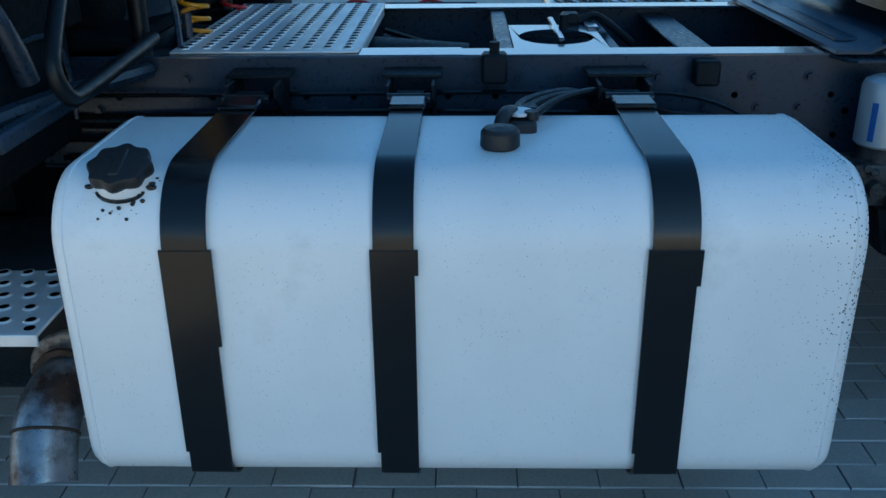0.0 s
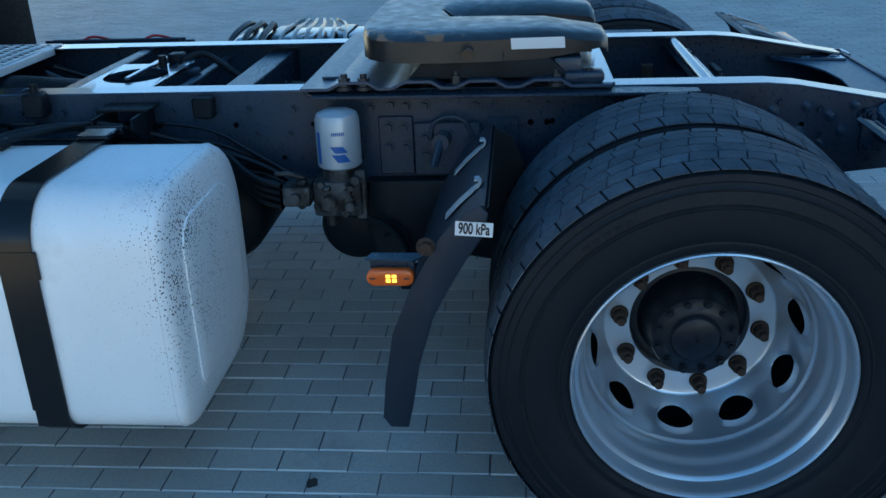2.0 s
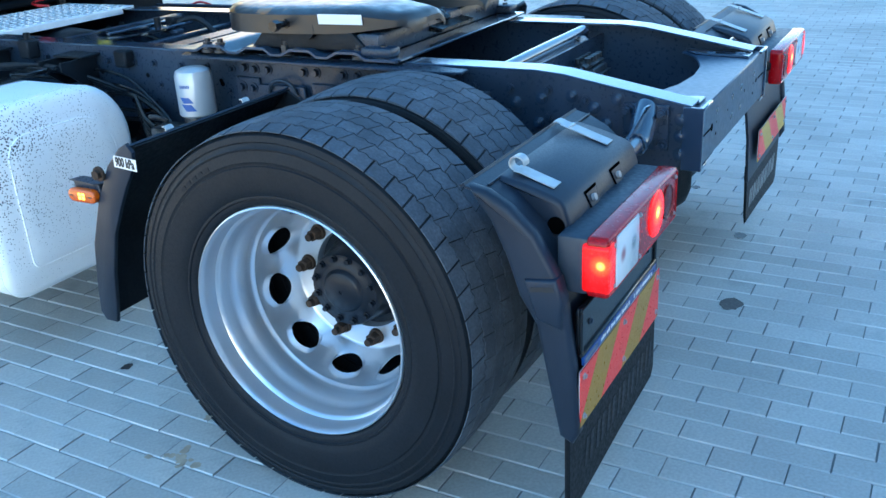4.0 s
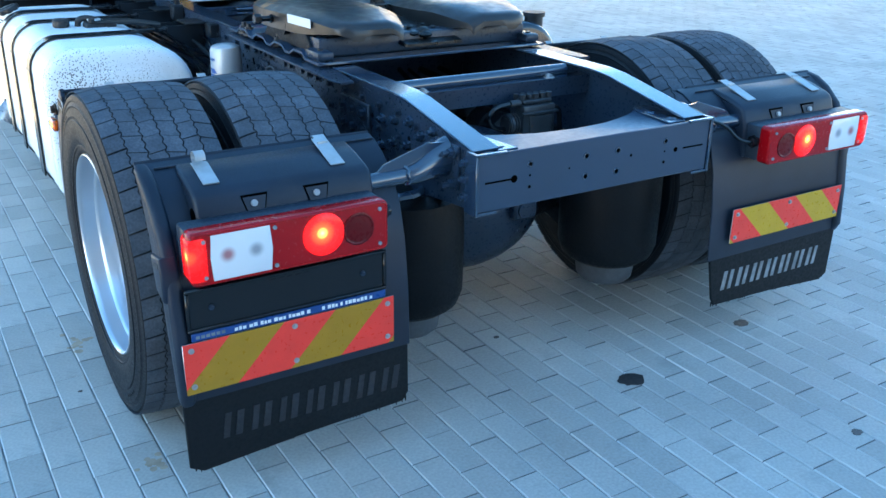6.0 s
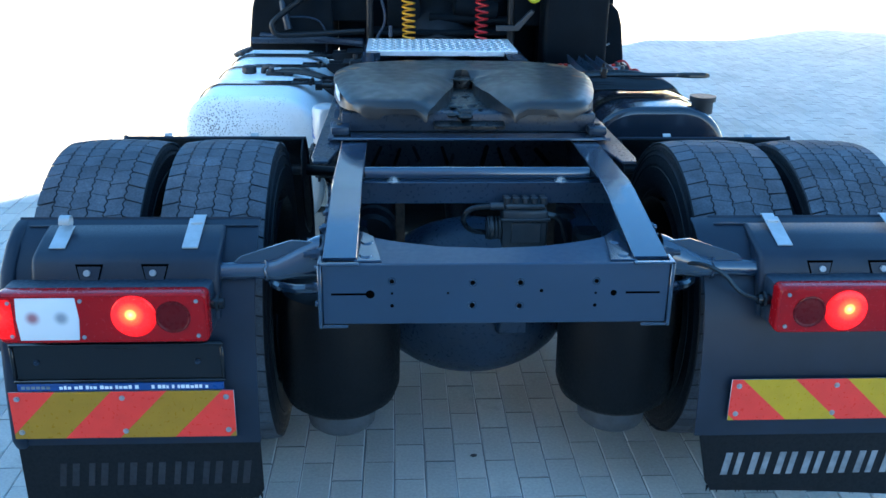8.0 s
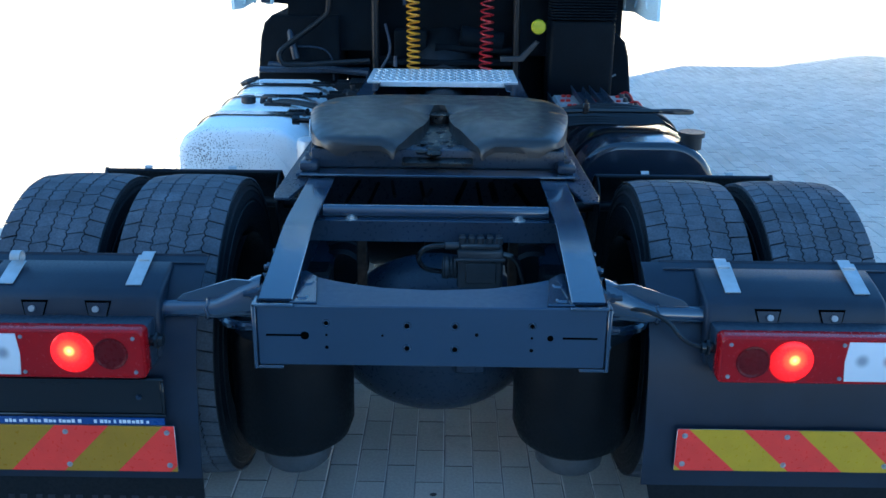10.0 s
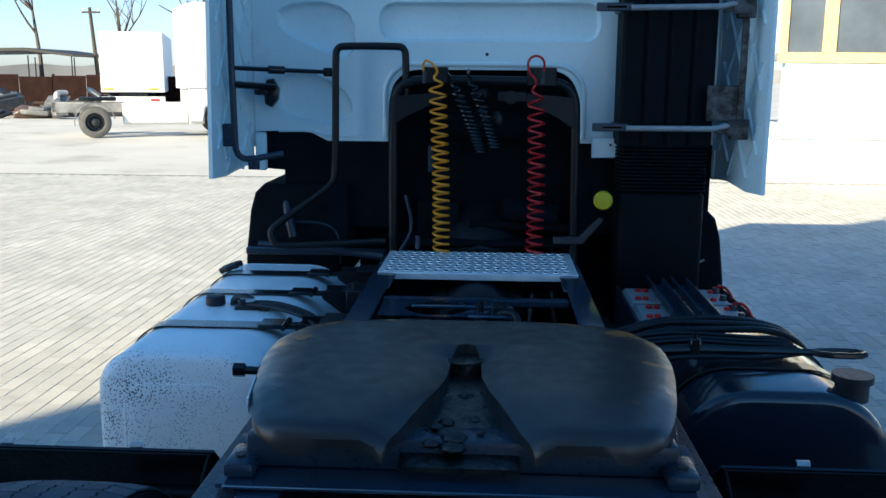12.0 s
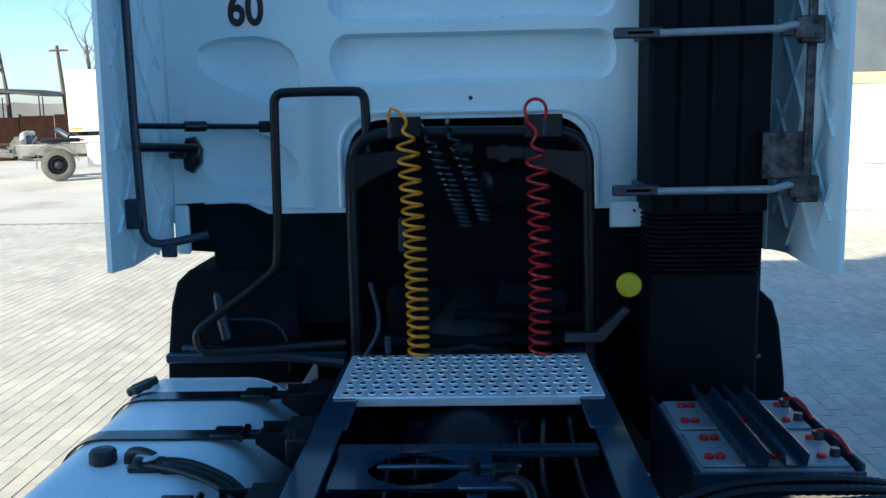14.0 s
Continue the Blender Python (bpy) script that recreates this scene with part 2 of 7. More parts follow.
M["rtank"] = surface("dark_blue_tank_paint", (0.01, 0.016, 0.028), 0.2, var=0.12, bump=0.0, rvar=0.03, coat=0.4, coat_rough=0.08)


def tank_paint():
    """White sheet metal, with dark specks that gather towards the rear outer corner and the top."""
    m = surface("tank_white_paint", (0.84, 0.86, 0.87), 0.38, var=0.05, scale=3, bump=0.03, dirt=(0.42, 0.43, 0.43), dirt_low=0.58, dirt_high=1.05, dscale=3)
    nt = m.node_tree
    p = nt.nodes["Principled BSDF"]
    was = p.inputs["Base Color"].links[0].from_socket
    co = nt.nodes["Texture Coordinate"]
    v = nt.nodes.new("ShaderNodeTexVoronoi")
    v.inputs["Scale"].default_value = 135
    nt.links.new(co.outputs["Object"], v.inputs["Vector"])
    near = nt.nodes.new("ShaderNodeMath")
    near.operation = "LESS_THAN"
    where = nt.nodes.new("ShaderNodeVectorMath")
    where.operation = "DISTANCE"
    where.inputs[1].default_value = (-1.09, 3.2, 0.74)
    squeeze = nt.nodes.new("ShaderNodeVectorMath")
    squeeze.operation = "MULTIPLY"
    squeeze.inputs[1].default_value = (1.0, 3.6, 1.0)
    nt.links.new(co.outputs["Object"], squeeze.inputs[0])
    nt.links.new(squeeze.outputs["Vector"], where.inputs[0])
    patch = nt.nodes.new("ShaderNodeMapRange")
    patch.inputs["From Min"].default_value, patch.inputs["From Max"].default_value = 0.02, 0.48
    patch.inputs["To Min"].default_value, patch.inputs["To Max"].default_value = 0.66, 0.14
    nt.links.new(where.outputs["Value"], patch.inputs["Value"])
    spread = nt.nodes.new("ShaderNodeTexNoise")
    spread.inputs["Scale"].default_value = 11
    nt.links.new(co.outputs["Object"], spread.inputs["Vector"])
    mul = nt.nodes.new("ShaderNodeMath")
    mul.operation = "MULTIPLY"
    nt.links.new(patch.outputs["Result"], mul.inputs[0])
    nt.links.new(spread.outputs["Fac"], mul.inputs[1])
    nt.links.new(v.outputs["Distance"], near.inputs[0])
    nt.links.new(mul.outputs["Value"], near.inputs[1])
    mix = nt.nodes.new("ShaderNodeMix")
    mix.data_type = "RGBA"
    nt.links.new(near.outputs["Value"], mix.inputs[0])
    nt.links.new(was, mix.inputs[6])
    mix.inputs[7].default_value = (0.05, 0.055, 0.06, 1)
    nt.links.new(mix.outputs[2], p.inputs["Base Color"])
    return m


def plate_rust():
    """Orange rust along the outer edge of the coupling plate, broken up by noise."""
    nt = M["plate5"].node_tree
    p = nt.nodes["Principled BSDF"]
    was = p.inputs["Base Color"].links[0].from_socket
    co = nt.nodes["Texture Coordinate"]
    mp = nt.nodes.new("ShaderNodeMapping")
    mp.inputs["Location"].default_value = (0, -0.2, 0)
    mp.inputs["Scale"].default_value = (1, 1, 0)
    nt.links.new(co.outputs["Object"], mp.inputs["Vector"])
    far = nt.nodes.new("ShaderNodeVectorMath")
    far.operation = "LENGTH"
    nt.links.new(mp.outputs["Vector"], far.inputs[0])
    n = nt.nodes.new("ShaderNodeTexNoise")
    n.inputs["Scale"].default_value = 13
    n.inputs["Detail"].default_value = 7
    nt.links.new(co.outputs["Object"], n.inputs["Vector"])
    add = nt.nodes.new("ShaderNodeMath")
    add.operation = "MULTIPLY"
    nt.links.new(far.outputs["Value"], add.inputs[0])
    nt.links.new(n.outputs["Fac"], add.inputs[1])
    ramp = nt.nodes.new("ShaderNodeMapRange")
    ramp.inputs["From Min"].default_value, ramp.inputs["From Max"].default_value = 0.266, 0.286
    high = nt.nodes.new("ShaderNodeSeparateXYZ")
    nt.links.new(co.outputs["Object"], high.inputs["Vector"])
    top = nt.nodes.new("ShaderNodeMapRange")
    top.inputs["From Min"].default_value, top.inputs["From Max"].default_value = 1.068, 1.078
    nt.links.new(high.outputs["Z"], top.inputs["Value"])
    lie = nt.nodes.new("ShaderNodeMath")
    lie.operation = "MULTIPLY"
    nt.links.new(add.outputs["Value"], lie.inputs[0])
    nt.links.new(top.outputs["Result"], lie.inputs[1])
    nt.links.new(lie.outputs["Value"], ramp.inputs["Value"])
    mix = nt.nodes.new("ShaderNodeMix")
    mix.data_type = "RGBA"
    nt.links.new(ramp.outputs["Result"], mix.inputs[0])
    nt.links.new(was, mix.inputs[6])
    mix.inputs[7].default_value = (0.26, 0.11, 0.025, 1)
    nt.links.new(mix.outputs[2], p.inputs["Base Color"])


plate_rust()
M["tank"] = tank_paint()


# ---- mesh tools ----
class Shape:
    """Gathers simple solids into one mesh."""

    def __init__(self):
        self.bm = bmesh.new()
        self.done = self.bm.faces.layers.int.new("done")

    def mark(self, mi):
        for f in self.bm.faces:
            if not f[self.done]:
                f.material_index = mi
                f[self.done] = 1
        return self

    def box(self, lo, hi, bev=0.004, mi=0, m=None, seg=1):
        lo, hi = Vector(lo), Vector(hi)
        size = hi - lo
        mat4 = Matrix.Translation((lo + hi) / 2) @ Matrix.Diagonal((*size, 1))
        if m is not None:
            mat4 = m @ mat4
        vs = bmesh.ops.create_cube(self.bm, size=1, matrix=mat4)["verts"]
        bev = min(bev, 0.4 * min(abs(s) for s in size))
        if bev > 0:
            es = list({e for v in vs for e in v.link_edges})
            bmesh.ops.bevel(self.bm, geom=es, offset=bev, segments=seg, affect="EDGES", profile=0.5)
        return self.mark(mi)

    def cyl(self, p, q, r, n=16, r2=None, mi=0, caps=True):
        p, q = Vector(p), Vector(q)
        d = q - p
        turn = d.to_track_quat("Z", "Y").to_matrix().to_4x4()
        bmesh.ops.create_cone(self.bm, cap_ends=caps, segments=n, radius1=r, radius2=r if r2 is None else r2,
                              depth=d.length, matrix=Matrix.Translation((p + q) / 2) @ turn)
        return self.mark(mi)

    def ball(self, c, r, mi=0, scale=(1, 1, 1), u=14, v=9):
        bmesh.ops.create_uvsphere(self.bm, u_segments=u, v_segments=v, radius=r,
                                  matrix=Matrix.Translation(c) @ Matrix.Diagonal((*scale, 1)))
        return self.mark(mi)

    def tube(self, pts, r, n=8, mi=0, smooth=0, caps=True):
        """A round bar along a line of points, whose corners are cut smooth times."""
        pts = [Vector(p) for p in pts]
        for _ in range(smooth):
            nxt = [pts[0]]
            for a, b in zip(pts, pts[1:]):
                nxt += [a.lerp(b, 0.25), a.lerp(b, 0.75)]
            pts = nxt + [pts[-1]]
        rings = []
        side = None
        for i, p in enumerate(pts):
            d = (pts[min(i + 1, len(pts) - 1)] - pts[max(i - 1, 0)]).normalized()
            if side is None:
                side = d.orthogonal().normalized()
            side = (side - d * side.dot(d))
            side = side.normalized() if side.length > 1e-6 else d.orthogonal().normalized()
            up = d.cross(side)
            rr = r[i] if isinstance(r, (list, tuple)) else r
            rings.append([self.bm.verts.new(p + rr * (math.cos(a) * side + math.sin(a) * up))
                          for a in (2 * math.pi * k / n for k in range(n))])
        for a, b in zip(rings, rings[1:]):
            for k in range(n):
                self.bm.faces.new((a[k], a[(k + 1) % n], b[(k + 1) % n], b[k]))
        if caps:
            self.bm.faces.new(list(reversed(rings[0])))
            self.bm.faces.new(rings[-1])
        return self.mark(mi)

    def prism(self, poly, axis, a, b, bev=0.0, mi=0, seg=1):
        """A polygon in the two other axes, drawn out along axis from a to b."""
        def put(u, v, w):
            return {"x": (w, u, v), "y": (u, w, v), "z": (u, v, w)}[axis]
        lo = [self.bm.verts.new(put(u, v, a)) for u, v in poly]
        hi = [self.bm.verts.new(put(u, v, b)) for u, v in poly]
        n = len(poly)
        faces = [self.bm.faces.new(lo), self.bm.faces.new(list(reversed(hi)))]
        for k in range(n):
            faces.append(self.bm.faces.new((lo[k], hi[k], hi[(k + 1) % n], lo[(k + 1) % n])))
        bmesh.ops.recalc_face_normals(self.bm, faces=faces)
        if bev:
            es = list({e for f in faces[:2] for e in f.edges})
            bmesh.ops.bevel(self.bm, geom=es, offset=bev, segments=seg, affect="EDGES", profile=0.5)
        return self.mark(mi)

    def sheet(self, line, axis, a, b, thick, bev=0.0, mi=0):
        """A bent sheet: an open line in the two other axes, thickened to its left, drawn out along axis."""
        line = [Vector(p) for p in line]
        offs = []
        for i, p in enumerate(line):
            d = (line[min(i + 1, len(line) - 1)] - line[max(i - 1, 0)]).normalized()
            offs.append(p + thick * Vector((-d.y, d.x)))
        return self.prism([tuple(p) for p in line] + [tuple(p) for p in reversed(offs)], axis, a, b, bev, mi)

    def lathe(self, centre, axis, profile, n=48, mi=0, closed=False):
        """A profile of (along, radius) turned about an axis through centre."""
        c = Vector(centre)
        e = {"x": (Vector((1, 0, 0)), Vector((0, 1, 0)), Vector((0, 0, 1))),
             "y": (Vector((0, 1, 0)), Vector((0, 0, 1)), Vector((1, 0, 0))),
             "z": (Vector((0, 0, 1)), Vector((1, 0, 0)), Vector((0, 1, 0)))}[axis]
        rings = []
        for s, r in profile:
            rings.append([self.bm.verts.new(c + s * e[0] + r * (math.cos(t) * e[1] + math.sin(t) * e[2]))
                          for t in (2 * math.pi * k / n for k in range(n))])
        faces = []
        pairs = list(zip(rings, rings[1:])) + ([(rings[-1], rings[0])] if closed else [])
        for a, b in pairs:
            for k in range(n):
                faces.append(self.bm.faces.new((a[k], a[(k + 1) % n], b[(k + 1) % n], b[k])))
        return self.mark(mi)

    def loops(self, first, second, mi=0):
        """Faces between two closed loops of equally many points."""
        a = [self.bm.verts.new(p) for p in first]
        b = [self.bm.verts.new(p) for p in second]
        n = len(a)
        for k in range(n):
            self.bm.faces.new((a[k], a[(k + 1) % n], b[(k + 1) % n], b[k]))
        return self.mark(mi)

    def grid(self, rows, mi=0):
        vs = [[self.bm.verts.new(p) for p in row] for row in rows]
        for a, b in zip(vs, vs[1:]):
            for k in range(len(a) - 1):
                self.bm.faces.new((a[k], a[k + 1], b[k + 1], b[k]))
        return self.mark(mi)

    def mesh(self, name, mats, sharp=38.0, weld=0.0, fix=False):
        if weld:
            bmesh.ops.remove_doubles(self.bm, verts=self.bm.verts[:], dist=weld)
        if fix:
            bmesh.ops.recalc_face_normals(self.bm, faces=self.bm.faces[:])
        self.bm.faces.layers.int.remove(self.done)
        me = bpy.data.meshes.new(name)
        self.bm.to_mesh(me)
        self.bm.free()
        for m in mats if isinstance(mats, (list, tuple)) else [mats]:
            me.materials.append(m)
        me.shade_smooth()
        me.set_sharp_from_angle(angle=radians(sharp))
        return me


def part(name, shape, mats, parent, label="", sharp=38.0, weld=0.0, fix=False):
    ob = new(name, shape.mesh(name, mats, sharp, weld, fix))
    if parent is not None:
        ob.parent = parent
        ob.matrix_parent_inverse = parent.matrix_basis.inverted() if parent.type == "EMPTY" else Matrix()
    return tagged(ob, label)


def thing(name, at, label, category, group="", kind=""):
    ob = new(name)
    ob.empty_display_size = 0.2
    ob.location = at
    bpy.context.view_layer.update()
    return tagged(ob, label, category, group, kind)


def arc(cy, cz, r, a0, a1, n):
    """Points of a circle's arc, degrees from the first axis."""
    return [(cy + r * math.cos(radians(a0 + (a1 - a0) * k / n)), cz + r * math.sin(radians(a0 + (a1 - a0) * k / n))) for k in range(n + 1)]


def rounded(x0, x1, z0, z1, r, n=5):
    """A rectangle with round corners; r one radius or four (from the lower left, counter-clockwise)."""
    r = (r,) * 4 if isinstance(r, (int, float)) else r
    return (arc(x0 + r[0], z0 + r[0], r[0], 180, 270, n) + arc(x1 - r[1], z0 + r[1], r[1], 270, 360, n)
            + arc(x1 - r[2], z1 - r[2], r[2], 0, 90, n) + arc(x0 + r[3], z1 - r[3], r[3], 90, 180, n))


BOLTS = {}


def bolt_part(parent, p, axis, r=0.011, h=0.012, m=None, name="bolt"):
    """A bolt head as a part of its own; alike ones share their mesh."""
    key = (r, h, (m or M["web"]).name)
    if key not in BOLTS:
        g = Shape()
        bolt(g, (0, 0, 0), (0, 0, 1), r, h)
        BOLTS[key] = g.mesh(name, m or M["web"])
    ob = new(name, BOLTS[key])
    ob.parent = parent
    if parent.type == "EMPTY":
        ob.matrix_parent_inverse = parent.matrix_basis.inverted()
    ob.matrix_basis = Matrix.Translation(p) @ Vector(axis).to_track_quat("Z", "Y").to_matrix().to_4x4()
    return ob


def bolt(s, p, axis, r=0.011, h=0.012, mi=0):
    """A hexagon head with a washer, standing out of p along axis."""
    p, a = Vector(p), Vector(axis)
    s.cyl(p, p + a * 0.003, r * 1.5, 12, mi=mi)
    s.cyl(p + a * 0.003, p + a * (0.003 + h), r, 6, mi=mi)


# ---- the tractor unit ----
AXLE_Y, HUB_Z, TYRE_R = -0.285, 0.482, 0.49
truck = thing("tractor_unit", (0, 0, 0), "white tractor unit with dark chassis standing on block paving", "truck")


def rail_top(y):
    return 0.94 if y > -0.6 else 0.94 - (-0.6 - y) * 0.18


def frame_rail(s):
    web = [(3.9, 0.935), (-0.6, 0.935), (-1.0, 0.863), (-1.0, 0.702), (-0.72, 0.672), (3.9, 0.672)]
    g = Shape().prism(web, "x", s * 0.417, s * 0.425, 0.001, mi=1)
    line = [(3.9, 0.932), (-0.56, 0.932), (-0.64, 0.925), (-1.0, 0.86)]
    g.sheet(line, "x", s * 0.342, s * 0.426, -0.008, 0.002)
    g.sheet([(3.9, 0.668), (-0.72, 0.668)], "x", s * 0.345, s * 0.424, 0.008, 0.002)
    ob = part("rail", g, [M["chassis"], M["web"]], truck, "dark blue-grey painted steel frame rail", fix=True)
    b = Shape()
    rng = random.Random(5)

    def put(p, r, h):
        bolt_part(ob, p, (s, 0, 0), r, h)

    for y, z in ((0.5, 0.83), (0.456, 0.828), (0.502, 0.772), (0.451, 0.77), (0.449, 0.889), (0.395, 0.889), (0.493, 0.893), (0.147, 0.833), (0.15, 0.769), (0.199, 0.71),
                 (0.249, 0.889), (0.199, 0.89), (0.096, 0.888), (0.042, 0.888), (0.093, 0.779), (0.16, 0.71)):
        put((s * (0.437 if z < 0.84 and y > 0.1 else 0.425), y, z), 0.0125, 0.014)
    for y, z in ((0.092, 0.837), (0.045, 0.837), (0.6, 0.83), (0.68, 0.8)):
        b.cyl((s * 0.424, y, z), (s * 0.4262, y, z), 0.009, 10)
    for y in np.arange(3.2, -0.95, -0.115):
        if 0.0 < y < 0.54:
            continue
        top = rail_top(y)
        put((s * 0.425, y + rng.uniform(-0.01, 0.01), top - 0.055), 0.01, 0.012)
        if rng.random() < 0.65:
            put((s * 0.425, y + rng.uniform(-0.02, 0.02), top - 0.13), 0.009, 0.01)
        if rng.random() < 0.6:
            b.cyl((s * 0.424, y + 0.05, top - 0.1), (s * 0.4262, y + 0.05, top - 0.1), 0.008, 10)
        if rng.random() < 0.5:
            b.cyl((s * 0.424, y + 0.03, 0.74), (s * 0.4262, y + 0.03, 0.74), 0.008, 10)
    for y, z in ((-0.975, 0.83), (-0.975, 0.785), (-0.975, 0.735), (-0.8, 0.873), (-0.77, 0.8), (-0.735, 0.845), (-0.72, 0.765), (-0.67, 0.872), (-0.655, 0.8), (-0.64, 0.74), (-0.58, 0.86), (-0.57, 0.79), (-0.5, 0.845), (-0.49, 0.76)):
        q = Shape().cyl((s * 0.425, y, z), (s * 0.429, y, z), 0.018, 14).cyl((s * 0.429, y, z), (s * 0.441, y, z), 0.0135, 6).cyl((s * 0.441, y, z), (s * 0.449, y, z), 0.008, 10)
        part("flanged_bolt", q, M["chassis"], ob)
    # drill holes are dark discs on the uncut web, their shade as colour
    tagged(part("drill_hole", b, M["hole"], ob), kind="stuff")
    # stiffener plates where the spring hangers are bolted on
    for y0, y1, z0, z1 in ((0.428, 0.528, 0.69, 0.862), (0.125, 0.215, 0.685, 0.856), (-0.42, -0.22, 0.7, 0.87)):
        h = Shape().box((s * 0.425, y0, z0), (s * 0.437, y1, z1), 0.003)
        part("hanger_plate", h, M["web"], ob)
        if y0 > 0:
            continue
        for yy in np.linspace(y0 + 0.03, y1 - 0.03, 3):
            for zz in (z0 + 0.03, (z0 + z1) / 2, z1 - 0.03):
                put((s * 0.437, yy, zz), 0.012, 0.014)
    return ob


for s in (-1, 1):
    frame_rail(s)

# rear crossmember: a channel with a hollowed front edge
g = Shape().box((-0.4268, -1.03, 0.702), (0.4268, -1.02, 0.862), 0.003)
edge = [(0.41, -1.02), (0.41, -0.77), (0.352, -0.77), (0.335, -0.79), (0.3, -0.818), (0.26, -0.84), (0.21, -0.86), (0.13, -0.885), (0.0, -0.897),
        (-0.13, -0.885), (-0.21, -0.86), (-0.26, -0.84), (-0.3, -0.818), (-0.335, -0.79), (-0.352, -0.77), (-0.41, -0.77), (-0.41, -1.02)]
g.prism(edge, "z", 0.845, 0.853, 0.002)
g.box((-0.41, -1.02, 0.702), (0.41, -0.9, 0.71), 0.002)
crossmember = part("rear_crossmember", g, M["crosspaint"], truck, "dark painted rear crossmember with small bolt holes", fix=True)
for s in (-1, 1):
    q = Shape().prism([(s * 0.35, -0.785), (s * 0.335, -0.79), (s * 0.304, -0.83), (s * 0.282, -1.003), (s * 0.35, -1.003)], "z", 0.853, 0.861, 0.002)
    for y in (-0.875, -0.97):
        q.cyl((s * 0.322, y, 0.861), (s * 0.322, y, 0.8645), 0.017, 16, r2=0.013)
    part("gusset_plate", q, M["chassis"], crossmember, fix=True)
    q = Shape().box((s * 0.365, -1.034, 0.694), (s * 0.437, -1.029, 0.702), 0.001)
    q.box((s * 0.427, -1.036, 0.694), (s * 0.437, -0.98, 0.866), 0.002).box((s * 0.335, -1.036, 0.858), (s * 0.437, -1.024, 0.866), 0.002)
    part("end_angle", q, M["chassis"], crossmember)
for x, z, r in ((-0.257, 0.817, 0.007), (-0.257, 0.752, 0.006), (-0.06, 0.812, 0.008), (-0.06, 0.752, 0.008), (0.057, 0.812, 0.008), (0.057, 0.75, 0.008),
                (0.11, 0.79, 0.006), (0.245, 0.815, 0.007), (0.245, 0.75, 0.006), (-0.12, 0.785, 0.004), (0.245, 0.783, 0.004), (-0.257, 0.785, 0.004), (-0.31, 0.783, 0.014), (0.29, 0.783, 0.01)):
    r *= 0.78
    # disc painted with the dark of the bolt hole, plate stays whole
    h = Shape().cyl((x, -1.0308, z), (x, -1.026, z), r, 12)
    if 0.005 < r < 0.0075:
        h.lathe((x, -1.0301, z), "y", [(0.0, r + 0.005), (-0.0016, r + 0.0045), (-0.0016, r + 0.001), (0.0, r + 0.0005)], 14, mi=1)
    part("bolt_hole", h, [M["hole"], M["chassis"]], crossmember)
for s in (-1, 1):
    # slot drawn as a black bar, its inner shade put into the colour
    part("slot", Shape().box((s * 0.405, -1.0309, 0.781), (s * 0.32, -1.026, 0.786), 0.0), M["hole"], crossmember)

# cross tube and beam between the rails
g = Shape().cyl((-0.34, -0.42, 0.915), (0.34, -0.42, 0.915), 0.02, 18)
part("cross_tube", g, M["chassis"], truck)
g = Shape().prism([(-0.41, 0.835), (-0.468, 0.835), (-0.468, 0.897), (-0.4, 0.897), (-0.4, 0.891), (-0.461, 0.891), (-0.461, 0.842), (-0.41, 0.842)], "x", -0.417, 0.417, 0.0015)
beam = part("cross_beam", g, M["web"], truck, "dark channel beam between the rails", fix=True)
part("lip", Shape().box((-0.417, -0.469, 0.8972), (0.417, -0.425, 0.9), 0.001), M["chassis"], beam)
for x in (-0.255, 0.25):
    q = Shape().cyl((x, -0.449, 0.897), (x, -0.449, 0.901), 0.02, 16).cyl((x, -0.449, 0.901), (x, -0.449, 0.908), 0.013, 6).cyl((x, -0.449, 0.908), (x, -0.449, 0.911), 0.007, 8)
    part("clamp_bolt", q, M["steel"], beam)
for y, z0, z1 in ((0.35, 0.69, 0.9), (0.95, 0.7, 0.91), (2.55, 0.68, 0.9)):
    g = Shape()
    g.box((-0.417, y, z0), (0.417, y + 0.012, z1), 0.003).box((-0.417, y, z1 - 0.01), (0.417, y + 0.09, z1), 0.003)
    part("inner_crossmember", g, M["web"], truck)

# plate across the rails ahead of the coupling plate, with a bearer and a round opening
g = Shape()
outer = rounded(-0.33, 0.06, 1.235, 1.475, 0.005, 5)
hole = [(-0.13 + 0.115 * math.cos(a), 1.355 + 0.1 * math.sin(a)) for a in (radians(225 + 15 * k) for k in range(24))]
for k in range(24):
    a, b = outer[k], outer[(k + 1) % 24]
    c, d = hole[k], hole[(k + 1) % 24]
    for z, flip in ((0.93, False), (0.922, True)):
        pts = [(a[0], a[1], z), (b[0], b[1], z), (d[0], d[1], z), (c[0], c[1], z)]
        g.bm.faces.new([g.bm.verts.new(p) for p in (reversed(pts) if flip else pts)])
    g.bm.faces.new([g.bm.verts.new(p) for p in ((c[0], c[1], 0.93), (d[0], d[1], 0.93), (d[0], d[1], 0.922), (c[0], c[1], 0.922))])
g.mark(0)
g.box((-0.02, 1.225, 0.925), (0.13, 1.26, 0.937), 0.003).box((-0.22, 1.34, 0.93), (0.13, 1.358, 0.942), 0.003)
bridge = part("bridge_plate", g, M["chassis"], truck, "glossy dark plate with a round opening between the rails", weld=0.0005)
for lo, hi in (((-0.34, 1.475, 0.905), (0.34, 1.52, 0.93)), ((0.0, 1.2, 0.9), (0.045, 1.475, 0.92)), ((-0.34, 1.18, 0.88), (0.34, 1.21, 0.9))):
    part("bearer_bar", Shape().box(lo, hi, 0.004), M["web"], bridge)
